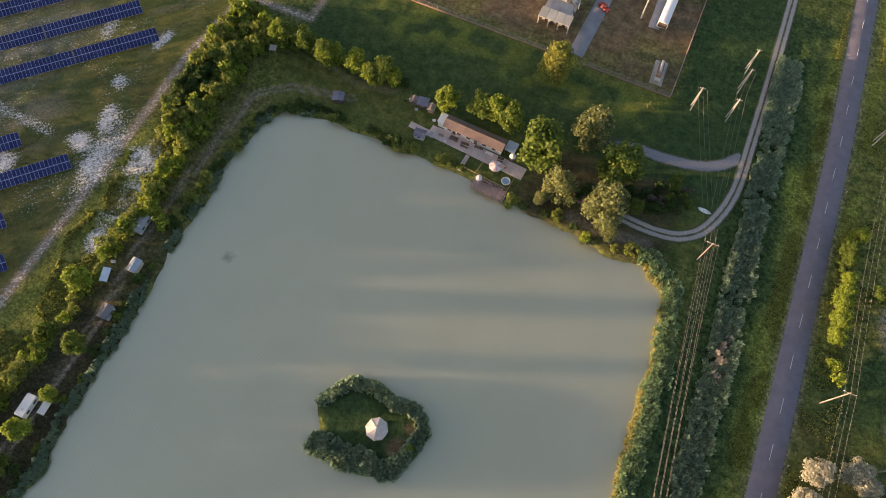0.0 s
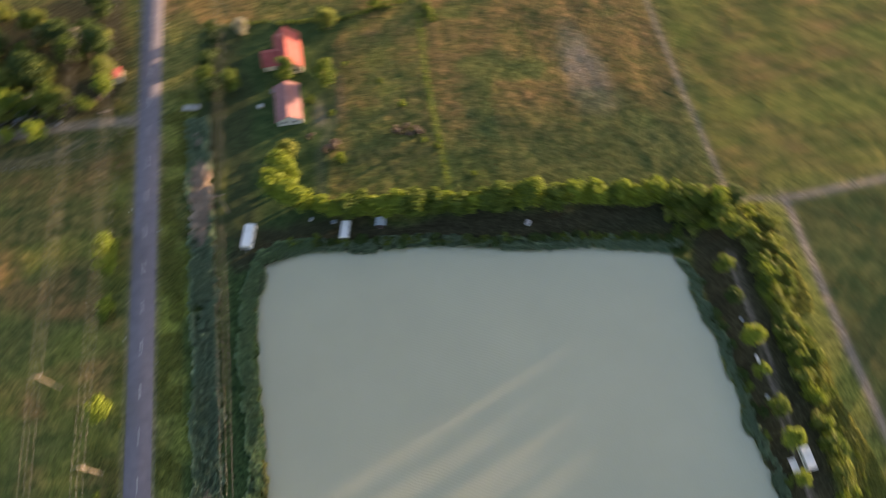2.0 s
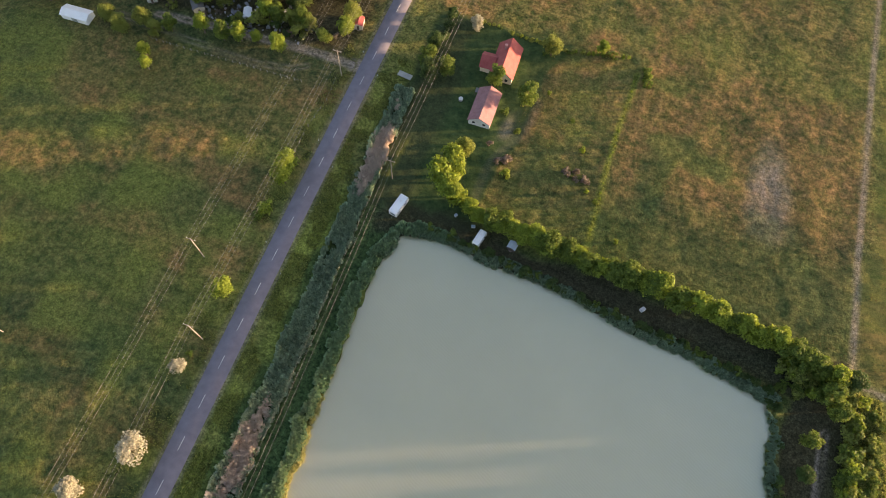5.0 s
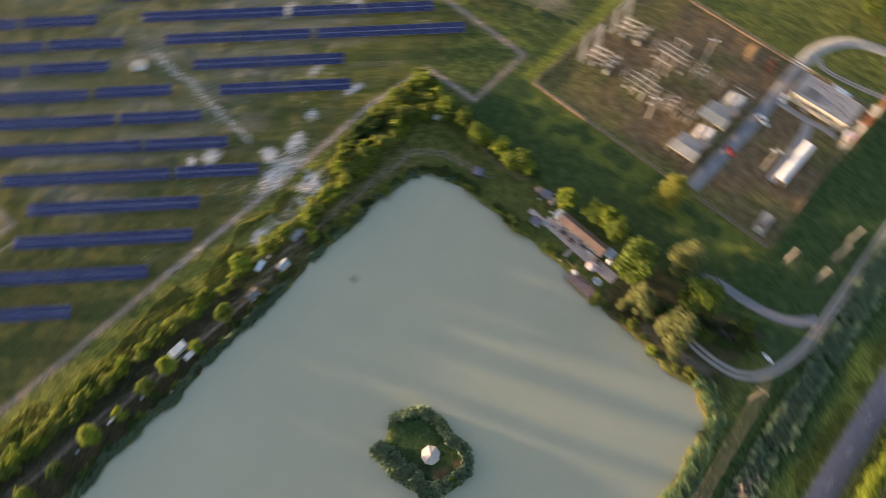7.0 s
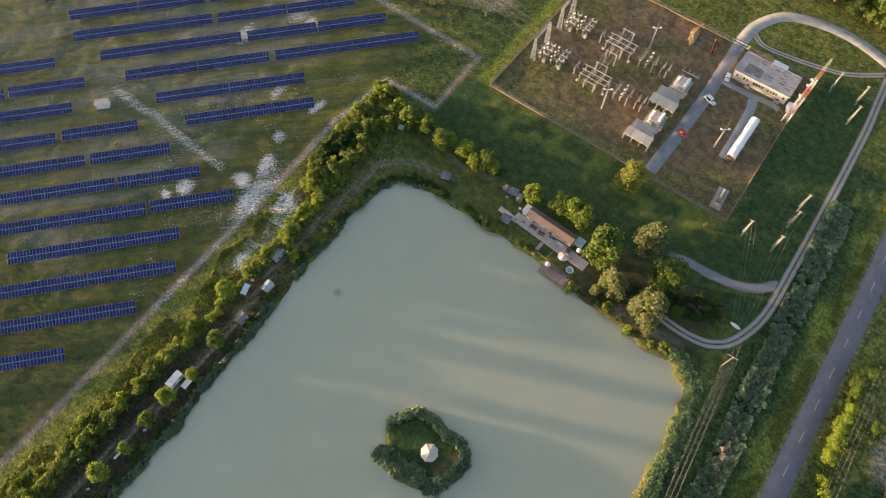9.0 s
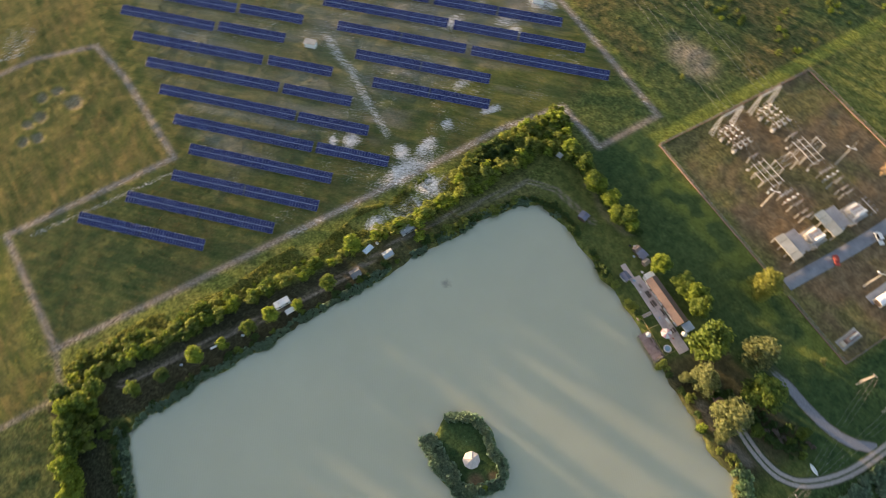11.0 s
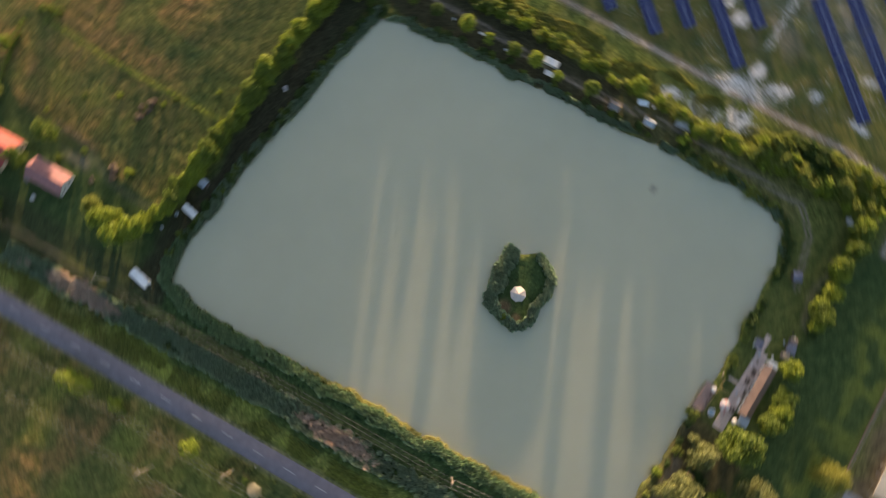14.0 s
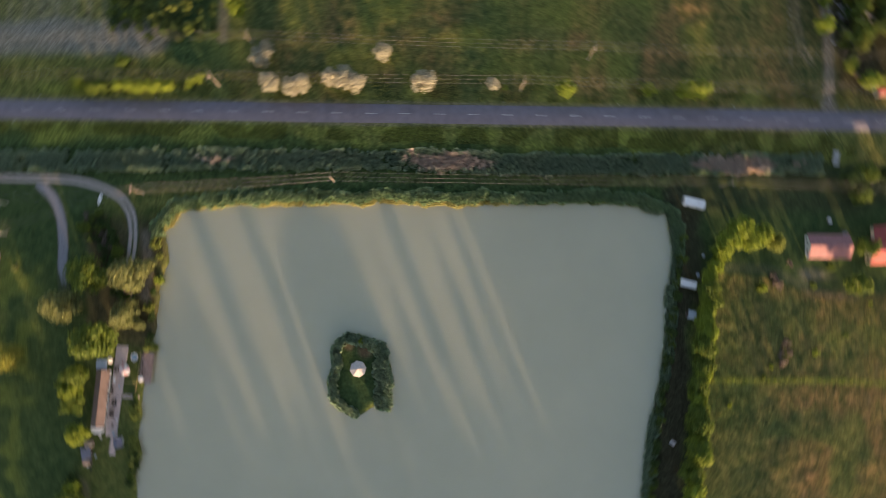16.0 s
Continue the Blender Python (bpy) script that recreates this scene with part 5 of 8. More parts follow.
wet = lambda x, y: np.abs(x - ditch_x(y)) < 2.7 + 1.6 * vnoise(x, y, 7, 82)
drytest = lambda x, y: 1.18 * np.exp(-((y - 28) / 20) ** 2) + np.exp(-((y - 130) / 20) ** 2) * 1.1 + np.exp(-((y + 50) / 12) ** 2) * 0.4 + 0.6 * vnoise(x, y * 0.5, 4, 84) + 0.35 * RNG.rand(len(x)) - 0.2 * np.abs(x - ditch_x(y)) > 0.98
reed_clumps(RNG, lambda x, y: wet(x, y) & ~drytest(x, y) & (vnoise(x, y * 0.6, 5, 103) + 0.35 * RNG.rand(len(x)) > 0.34), (-84, -60, -150, 158), 0.95, 1.5, 2.5, M_REED, "green reeds filling the roadside ditch", 50)
reed_clumps(RNG, lambda x, y: wet(x, y) & drytest(x, y), (-84, -60, -150, 158), 0.95, 1.7, 2.6, M_DRYREED, "dry brown reeds in the roadside ditch", 50)
RING = (([(13.2, 0.2), (10.4, -4.4), (7.4, -6.6), (3.3, -7.2), (-1.6, -6.2), (-6.8, -6.8), (-10.2, -5.0), (-11.8, -2.4)], 1.6), ([(-11.8, -2.4), (-11.0, 1.5), (-10, 5.2)], 1.5),
        ([(-8.6, 7.6), (-4.4, 9.2), (0.9, 9.8), (6.6, 10.0), (9.0, 9.8)], 2.9))
in_ring = lambda x, y: np.minimum.reduce([line_dist(x, y, pts) / (r * (0.6 + 0.7 * vnoise(x, y, 3, 87))) for pts, r in RING]) < 1
reed_clumps(RNG, lambda x, y: in_ring(x, y), (-18, 18, -14, 17), 0.85, 1.5, 2.5, M_REED, "dense green reeds ringing the island")
reed_clumps(RNG, lambda x, y: (np.abs(shore(x, y) - 0.9) < 1.3) & (vnoise(x, y, 5, 86) > 0.3), (56, 74, -78, 96), 0.9, 0.7, 1.4, M_REED, "low reeds and sedge on the bank", 40)
reed_clumps(RNG, lambda x, y: (np.abs(shore(x, y) - 0.8) < 1.4) & (vnoise(x, y, 4, 122) > 0.15), (-58, 66, 92, 112), 0.9, 1.0, 1.9, M_REED, "reeds on the shaded bank under the trees", 45)
M_TUFT = foliage("meadow_grass", (0.066, 0.078, 0.022), (0.132, 0.130, 0.038), (0.096, 0.102, 0.029), 0.3)
M_HAY = foliage("dry_meadow_grass", (0.135, 0.088, 0.034), (0.210, 0.138, 0.052), (0.17, 0.112, 0.042), 0.4)
for mat, lo, word in ((M_TUFT, 0.30, "green"), (M_HAY, 0.66, "dry brown")):
    blades("grass_tufts", RNG, scatter(-70, 80, 113, 300, 45000, lambda x, y: (vnoise(x, y, 8, 88) > lo) & ((x > -34) | (y > 202))), 0.05, 0.16, 0.17, mat, word + " uncut grass of the northern meadow", 1.2)
    blades("grass_tufts", RNG, scatter(-260, -96, -45, 150, 60000 if lo < 0.5 else 9000, lambda x, y: vnoise(x, y, 8, 90) > lo + 0.08), 0.05, 0.15, 0.16, mat, word + " grass of the grazed meadow", 1.2)
    blades("grass_tufts", RNG, scatter(83, 260, 107, 330, 30000, lambda x, y: vnoise(x + y, (x - y) * 0.2, 4, 92) > lo + 0.1), 0.08, 0.22, 0.3, mat, word + " short grass in faint mown streaks", 1.2)
    blades("grass_tufts", RNG, scatter(99, 250, -130, 105, 30000, lambda x, y: vnoise(x + y, (x - y) * 0.2, 4, 93) > lo + 0.1), 0.08, 0.22, 0.3, mat, word + " short grass between the solar tables", 1.2)
blades("grass_tufts", RNG, scatter(84, 97, -50, 103, 26000, lambda x, y: (vnoise(x, y, 5, 89) > 0.4) & (x < 96 - 7 * vnoise(x, y, 9, 97))), 0.2, 0.55, 0.24, M_HERB, "rank yellow-green herbs beside the track", 1.3)
blades("grass_tufts", RNG, scatter(-88, -79, -200, 170, 40000, lambda x, y: (x > road_x(y) + 4.3) & (vnoise(x, y, 5, 95) > 0.4)), 0.15, 0.5, 0.2, M_HERB, "yellow-green grass on the road verge", 1.0)
blades("grass_tufts", RNG, scatter(-102, -92, -200, 170, 24000, lambda x, y: (x < road_x(y) - 4.3) & (vnoise(x, y, 5, 98) > 0.5)), 0.15, 0.5, 0.2, M_HERB, "weedy grass on the far road verge", 1.0)

# ---- solar field: tables of dark blue modules in diagonal rows, facing south ----
def module_material():
    m, nt, b = node_mat("photovoltaic_glass")
    pos = nt.nodes.new("ShaderNodeTexCoord").outputs["Object"]
    sep = nt.nodes.new("ShaderNodeSeparateXYZ")
    link(nt, pos, sep.inputs[0])
    gx = mathn(nt, "ABSOLUTE", mathn(nt, "SUBTRACT", mathn(nt, "FRACT", mathn(nt, "MULTIPLY", sep.outputs[0], 6.0)), 0.5))
    gy = mathn(nt, "ABSOLUTE", mathn(nt, "SUBTRACT", mathn(nt, "FRACT", mathn(nt, "MULTIPLY", sep.outputs[1], 6.0)), 0.5))
    g = ramp(nt, mathn(nt, "MAXIMUM", gx, gy), 0.46, 0.49)
    rnd = nt.nodes.new("ShaderNodeObjectInfo").outputs["Random"]
    c = mixc(nt, rnd, (0.013, 0.020, 0.088), (0.024, 0.034, 0.125))
    link(nt, mixc(nt, mathn(nt, "MULTIPLY", g, 0.5), c, (0.20, 0.22, 0.30)), b.inputs["Base Color"])
    b.inputs["Roughness"].default_value = 0.2
    b.inputs["Specular IOR Level"].default_value = 0.18
    return m


M_PV = module_material()
M_RIM = surface("anodised_rim", (0.22, 0.27, 0.44), (0.30, 0.36, 0.52), 2, 0.6, 0.0, 0)
PW, PL = 1.06, 2.12


def module_mesh():
    """One module: a glass face in a thin raised rim."""
    w, l, t, k = PW / 2 - 0.015, PL / 2 - 0.015, 0.04, 0.04
    v = [(-w, -l, t), (w, -l, t), (w, l, t), (-w, l, t), (-w + k, -l + k, t), (w - k, -l + k, t), (w - k, l - k, t), (-w + k, l - k, t), (-w, -l, 0), (w, -l, 0), (w, l, 0), (-w, l, 0)]
    f = [(4, 5, 6, 7), (0, 1, 5, 4), (1, 2, 6, 5), (2, 3, 7, 6), (3, 0, 4, 7), (8, 9, 1, 0), (9, 10, 2, 1), (10, 11, 3, 2), (11, 8, 0, 3), (11, 10, 9, 8)]
    me = mesh_np("panel", v, f, M_PV)
    me.materials.append(M_RIM)
    me.polygons.foreach_set("material_index", np.array([0] + [1] * 9, np.int32))
    return me


MODULE = module_mesh()
bm = bmn()
rod(bm, (0, 0, -1.75), (0, 0, 0), 0.06, 0.06, 6)
POST = bpy.data.meshes.new("post")
bm.to_mesh(POST)
bm.free()
POST.materials.append(M_STEEL)
RAIL = {}
TILT = 20


def solar_table(p, s0, s1):
    """A table of modules in two ranks, from s0 to s1 along its row at offset p."""
    n = int(round((s1 - s0) / PW))
    s = (s0 + s1) / 2
    x, y = (s + p) / math.sqrt(2), (s - p) / math.sqrt(2)
    ob = thing("solar_table", pose(x, y, 1.6, 0, 0, 226.5) @ pose(0, 0, 0, TILT), "table of dark blue solar modules on steel posts in the grass", "solar panel", "solar tables in rows")
    for i in range(n):
        for j in (-0.5, 0.5):
            q = part("panel", MODULE, None, ob)
            q.location = ((i - (n - 1) / 2) * PW, j * (PL + 0.08), 0.06)
    if n not in RAIL:
        bm = bmn()
        for yy in (-1.4, 0, 1.4):
            box(bm, -n * PW / 2, n * PW / 2, yy - 0.08, yy + 0.08, -0.05, 0.058)
        RAIL[n] = bpy.data.meshes.new("rail")
        bm.to_mesh(RAIL[n])
        bm.free()
        RAIL[n].materials.append(M_RIM)
    part("rail", RAIL[n], None, ob)
    for k in range(5):
        q = part("post", POST, None, ob)
        q.matrix_basis = pose((k - 2) * n * PW / 5.4, 0, 0, -TILT)


def solar_row(p, s0, s1, joints=()):
    ends = [s0, *joints, s1]
    for a, b in zip(ends, ends[1:]):
        solar_table(p - 0.026 * ((a + b) - (s0 + s1)) / 2, a + 0.12, b - 0.12)


LEFT_BLOCK = ((43.9, 109.3, 158.3, (134,)), (56.6, 87.9, 145.6, (116.8,)), (69.4, 75.4, 133.2, (104.4,)), (81.8, 74.8, 131.9, (103.2,)), (94.6, 56.1, 85.2, ()), (93.2, 86.5, 143.4, (115,)),
                          (106.2, 68, 96.8, ()), (105.2, 97.9, 155.3, (126.6,)), (117.8, 79, 107.4, ()), (116.6, 109.3, 166.8, (138,)), (129.9, 90.9, 119, ()), (128, 120.8, 178.5, (149.6,)),
                          (141.6, 116, 146, ()), (139.8, 147.5, 190, (168.5,)), (153.3, 112.5, 141, ()), (151.6, 142.5, 199, (171,)), (165, 125, 153.5, ()), (163.4, 155, 212, (183.5,)))
RIGHT_BLOCK = ((130.3, 25.7, 74, (50,)), (142.5, 28.4, 85.3, (57,)), (156.6, -17.8, 39.2, (10.7,)), (155.2, 41.5, 97.3, (69.5,)), (168.2, -6.3, 50.2, (22,)), (166.9, 52.3, 107.6, (80,)),
                          (179.7, 5.6, 61.8, (33.7,)), (178.4, 63.8, 119, (91.4,)), (191.2, 34, 65, ()), (190.2, 66.8, 121.8, (94,)), (202.3, 45, 133, (74, 104)))
for p, s0, s1, joints in LEFT_BLOCK + RIGHT_BLOCK:
    solar_row(p, s0, s1, joints)
for x, y in ((174.8, -26.4), (147.9, -122.3)):
    ob = thing("transformer_kiosk", pose(x, y, 0, 0, 0, 45), "small white prefabricated transformer kiosk in the solar field", "kiosk")
    part("body", box(bmn(), -2.3, 2.3, -1.3, 1.3, 0, 2.5, 0.06), surface("white_render", (0.76, 0.76, 0.75), (0.86, 0.86, 0.85), 1.5, 0.8), ob)
    part("roof", box(bmn(), -2.5, 2.5, -1.5, 1.5, 2.52, 2.72, 0.05), M_CONCRETE, ob)
    part("door", box(bmn(), -0.9, 0.9, -1.36, -1.31, 0.1, 2.1, 0.02), M_STEEL, ob)

# ---- houses, lodge, caravans and huts ----
M_TILE = surface("terracotta_tiles", (0.31, 0.060, 0.055), (0.42, 0.098, 0.088), 2.0, 0.8, relief=0.02)
M_TILE_OLD = surface("faded_red_tiles", (0.27, 0.125, 0.125), (0.38, 0.190, 0.190), 2.0, 0.85, relief=0.02)
M_BROWN_ROOF = surface("brown_corrugated_roof", (0.165, 0.110, 0.090), (0.245, 0.175, 0.150), 1.6, 0.75, relief=0.01)
M_WHITE = surface("white_painted_wall", (0.58, 0.57, 0.54), (0.76, 0.75, 0.72), 1.5, 0.75, relief=0.003)
M_WHITE_METAL = surface("white_sheet_metal", (0.80, 0.80, 0.79), (0.88, 0.88, 0.87), 1.2, 0.4, relief=0)
M_CREAM = surface("cream_render", (0.52, 0.45, 0.34), (0.66, 0.58, 0.46), 1.2, 0.85, relief=0.004)
M_BLUEGREY = surface("blue_grey_sheeting", (0.30, 0.36, 0.42), (0.42, 0.48, 0.55), 1.5, 0.45, relief=0.002)
M_DARKWOOD = surface("dark_timber", (0.075, 0.055, 0.045), (0.15, 0.11, 0.085), 3.0, 0.85, relief=0.01)
M_DECK = surface("weathered_decking", (0.20, 0.145, 0.12), (0.32, 0.245, 0.205), 3.0, 0.85, relief=0.01)
M_THATCH = surface("pale_reed_thatch", (0.42, 0.38, 0.36), (0.60, 0.55, 0.52), 4.0, 0.95, relief=0.03)
M_PINK = surface("faded_pink_canvas", (0.58, 0.33, 0.34), (0.70, 0.45, 0.45), 1.5, 0.85, relief=0)
M_CANVAS = surface("white_canvas", (0.66, 0.64, 0.62), (0.80, 0.78, 0.76), 1.5, 0.85, relief=0)
M_POOLBLUE = surface("pool_blue", (0.20, 0.36, 0.48), (0.32, 0.50, 0.62), 2.0, 0.3, relief=0)
M_GLASS = surface("dark_window_glass", (0.02, 0.025, 0.03), (0.04, 0.045, 0.055), 1.0, 0.1, relief=0)
M_GREYROOF = surface("grey_felt_roof", (0.13, 0.125, 0.13), (0.22, 0.21, 0.21), 1.3, 0.9, relief=0.006)
M_REDPAINT = surface("red_paint", (0.38, 0.05, 0.03), (0.50, 0.08, 0.05), 2.0, 0.5, relief=0)
M_RUBBER = surface("black_rubber", (0.02, 0.02, 0.02), (0.04, 0.04, 0.04), 3.0, 0.8, relief=0)


def gable_roof(x0, x1, y0, y1, z0, z1, over=0.45, t=0.16, axis="y"):
    """Two tiled slopes of real thickness meeting at a ridge."""
    bm = bmn()
    if axis == "y":
        c = (x0 + x1) / 2
        for s, e in ((-1, x0 - over), (1, x1 + over)):
            drop = (z1 - z0) * over / (c - x0)
            q = [(c, z1), (e, z0 - drop), (e, z0 - drop - t), (c, z1 - t)]
            a = [bm.verts.new((x, y0 - over, z)) for x, z in q]
            b = [bm.verts.new((x, y1 + over, z)) for x, z in q]
            for i in range(4):
                bm.faces.new((a[i], a[(i + 1) % 4], b[(i + 1) % 4], b[i]))
            bm.faces.new(a[::-1])
            bm.faces.new(b)
    else:
        c = (y0 + y1) / 2
        for s, e in ((-1, y0 - over), (1, y1 + over)):
            drop = (z1 - z0) * over / (c - y0)
            q = [(c, z1), (e, z0 - drop), (e, z0 - drop - t), (c, z1 - t)]
            a = [bm.verts.new((x0 - over, y, z)) for y, z in q]
            b = [bm.verts.new((x1 + over, y, z)) for y, z in q]
            for i in range(4):
                bm.faces.new((a[i], a[(i + 1) % 4], b[(i + 1) % 4], b[i]))
            bm.faces.new(a[::-1])
            bm.faces.new(b)
    bmesh.ops.recalc_face_normals(bm, faces=bm.faces)
    return bm


def gable_walls(x0, x1, y0, y1, z0, z1, axis="y"):
    """Four walls with the two gables as one shell."""
    bm = bmn()
    if axis == "y":
        c = (x0 + x1) / 2
        q = [(x0, 0), (x1, 0), (x1, z0), (c, z1 - 0.18), (x0, z0)]
        a = [bm.verts.new((x, y0, z)) for x, z in q]
        b = [bm.verts.new((x, y1, z)) for x, z in q]
    else:
        c = (y0 + y1) / 2
        q = [(y0, 0), (y1, 0), (y1, z0), (c, z1 - 0.18), (y0, z0)]
        a = [bm.verts.new((x0, y, z)) for y, z in q]
        b = [bm.verts.new((x1, y, z)) for y, z in q]
    for i in range(5):
        bm.faces.new((a[i], a[(i + 1) % 5], b[(i + 1) % 5], b[i]))
    bm.faces.new(a[::-1])
    bm.faces.new(b)
    bmesh.ops.recalc_face_normals(bm, faces=bm.faces)
    return bm


def window(parent, x, y, z, w, h, axis, out):
    """A window with a frame round a dark pane, set proud on a wall face along x or y."""
    d = 0.06 * out
    lo, hi = min(0, d), max(0, d)
    bm = bmn()
    for u0, u1, v0, v1 in ((-w / 2 - 0.08, w / 2 + 0.08, h / 2, h / 2 + 0.08), (-w / 2 - 0.08, w / 2 + 0.08, -h / 2 - 0.08, -h / 2), (-w / 2 - 0.08, -w / 2, -h / 2, h / 2), (w / 2, w / 2 + 0.08, -h / 2, h / 2)):
        if axis == "x":
            box(bm, x + u0, x + u1, y + lo, y + hi, z + v0, z + v1)
        else:
            box(bm, x + lo, x + hi, y + u0, y + u1, z + v0, z + v1)
    f = part("window", bm, M_WHITE, parent, "white window frame round dark glass")
    bm = bmn()
    if axis == "x":
        box(bm, x - w / 2, x + w / 2, y + lo * 0.4, y + hi * 0.4, z - h / 2, z + h / 2)
    else:
        box(bm, x + lo * 0.4, x + hi * 0.4, y - w / 2, y + w / 2, z - h / 2, z + h / 2)
    part("pane", bm, M_GLASS, f)


def door(parent, x, y, w, h, axis, out, mat):
    d = 0.07 * out
    bm = bmn()
    if axis == "x":
        box(bm, x - w / 2, x + w / 2, y + min(0, d), y + max(0, d), 0.05, h, 0.015)
    else:
        box(bm, x + min(0, d), x + max(0, d), y - w / 2, y + w / 2, 0.05, h, 0.015)
    return part("door", bm, mat, parent)


def ridge_caps(parent, x, y0, y1, z, mat):
    n = int((y1 - y0) / 0.9)
    for i in range(n):
        a, b = y0 + (y1 - y0) * i / n, y0 + (y1 - y0) * (i + 1) / n
        part("ridge_cap", rod(bmn(), (x, a, z), (x, b - 0.02, z + 0.02), 0.13, 0.11, 7), mat, parent)


# the two red-roofed houses
h = thing("house", pose(-45.6, 179.6, 0, 0, 0, 2), "rendered family house with a bright terracotta tiled roof", "house")
part("wall", gable_walls(-3.9, 3.9, -7.0, 7.0, 3.6, 7.2), M_CREAM, h)
part("roof", gable_roof(-3.9, 3.9, -7.0, 7.0, 3.6, 7.2, 0.5), M_TILE, h)
part("wing", gable_walls(-8.2, -3.85, -4.5, 2.0, 2.9, 5.2, "x"), M_CREAM, h)
part("wing_roof", gable_roof(-8.2, -3.6, -4.5, 2.0, 2.9, 5.2, 0.4, axis="x"), M_TILE, h)
ridge_caps(h, 0, -7.4, 7.4, 7.2, M_TILE)
part("chimney", box(box(bmn(), -1.5, -0.8, 2.2, 2.9, 5.4, 8.3, 0.02), -1.6, -0.7, 2.1, 3.0, 8.3, 8.45), M_TILE_OLD, h, "brick chimney stack")
for wx, wz in ((-2.0, 1.7), (2.0, 1.7), (0.0, 4.9)):
    window(h, wx, -7.0, wz, 1.1, 1.3, "x", -1)
for wy in (-4.0, 0.5, 4.2):
    window(h, 3.9, wy, 1.7, 1.2, 1.3, "y", 1)
door(h, -3.2, -7.0, 0.95, 2.1, "x", -1, M_DARKWOOD)

h = thing("house", pose(-46.7, 159.0, 0, 0, 0, 1), "long outbuilding with a faded red tiled roof and white gables", "house")
part("wall", gable_walls(-3.7, 3.7, -6.8, 6.8, 2.7, 4.9), M_WHITE, h)
part("roof", gable_roof(-3.7, 3.7, -6.8, 6.8, 2.7, 4.9, 0.4), M_TILE_OLD, h)
ridge_caps(h, 0, -7.1, 7.1, 4.9, M_TILE_OLD)
window(h, -1.8, -6.8, 1.5, 1.0, 1.0, "x", -1)
window(h, 1.8, -6.8, 1.5, 1.0, 1.0, "x", -1)
for wy in (-4, 0, 4):
    window(h, 3.7, wy, 1.5, 1.0, 1.0, "y", 1)
door(h, -3.7, 1.5, 1.0, 2.0, "y", -1, M_DARKWOOD)
part("porch", box(bmn(), -5.1, -3.9, 4.8, 6.8, 2.3, 2.42), M_GREYROOF, h, "small grey lean-to porch roof")
for px in (4.9, 6.7):
    part("porch_post", rod(bmn(), (-5.0, px, 0), (-5.0, px, 2.3), 0.06), M_DARKWOOD, h)
w = thing("well", pose(-55.8, 160.5, 0), "round concrete well ring on the lawn", "well")
bm = bmn()
rod(bm, (0, 0, 0), (0, 0, 0.8), 0.75, 0.72, 20)
part("ring", bm, M_CONCRETE, w)
part("cover", rod(bmn(), (0, 0, 0.8), (0, 0, 0.88), 0.78, 0.76, 20), M_WHITE, w)
c = thing("culvert_slab", pose(-77.6, 163.3, 0.25, 0, 0, -8), "grey concrete footbridge slab over the ditch", "footbridge")
part("slab", box(bmn(), -2.6, 2.6, -1.0, 1.0, 0, 0.22, 0.03), M_CONCRETE, c)
for sy in (-1, 1):
    part("kerb", box(bmn(), -2.6, 2.6, sy - 0.08, sy + 0.08, 0.22, 0.4, 0.02), M_CONCRETE, c)

# fishing lodge with its terrace
h = thing("lodge", pose(10.9, -83.25, 0, 0, 0, -2.2), "long low fishing lodge with brown roof and white walls", "building")
part("wall", gable_walls(-9.7, 8.1, -1.85, 1.75, 2.6, 3.5, "x"), M_WHITE, h)
part("roof", gable_roof(-9.7, 8.1, -1.85, 1.75, 2.6, 3.5, 0.4, 0.12, "x"), M_BROWN_ROOF, h)
bm = bmn()
for i in range(29):
    x = -10.0 + i * 0.65
    rod(bm, (x, -2.2, 2.5), (x, -0.05, 3.55), 0.012, 0.012, 5)
    rod(bm, (x, 2.1, 2.5), (x, -0.05, 3.55), 0.012, 0.012, 5)
part("roof_rib", bm, M_BROWN_ROOF, h)
part("annex", box(bmn(), 8.13, 10.4, -1.7, 1.3, 0, 2.5, 0.03), M_WHITE, h, "white flat-roofed end annex")
part("annex_roof", box(bmn(), 8.52, 10.6, -1.9, 1.5, 2.51, 2.63, 0.02), M_CANVAS, h)
part("awning", box(bmn(), -13.4, -10.3, -2.5, 1.1, 2.45, 2.53, 0.02, None), M_BLUEGREY, h, "blue-grey sheet metal awning")
for px, py in ((-13.2, -2.3), (-13.2, 0.9), (-10.5, -2.3), (-10.5, 0.9)):
    part("awning_post", rod(bmn(), (px, py, 0), (px, py, 2.45), 0.05), M_STEEL, h)
for i, wx in enumerate((-7.5, -4.5, 0.5, 3.5, 6.5)):
    window(h, wx, 1.75, 1.5, 1.2, 1.0, "x", 1)
for wx in (-1.8, 5.0):
    door(h, wx, 1.75, 0.95, 2.05, "x", 1, M_DARKWOOD)
t = tagged(thing("terrace", pose(10.8, -79.3, 0, 0, 0, -4.2), "", ""), "pale concrete slab terrace along the lodge", "terrace", kind="structure")
i = 0
slab = box(bmn(), -0.985, 0.985, -0.985, 0.985, 0, 0.12, 0.02)
SLAB = bpy.data.meshes.new("slab")
slab.to_mesh(SLAB)
slab.free()
SLAB.materials.append(M_PAVING)
for i in range(18):
    for j in range(2):
        if j == 0 and i >= 15:
            continue
        q = part("slab", SLAB, None, t)
        q.location = (-17 + 2 * i, -1 + 2 * j + (0.25 if i > 13 else 0), 0.14)
for i in range(4):
    q = part("slab", SLAB, None, t)
    q.location = (-1.5, 2.9 + 1.4 * i, 0.14 - 0.05 * i)
    q.scale = (0.6, 0.7, 1)


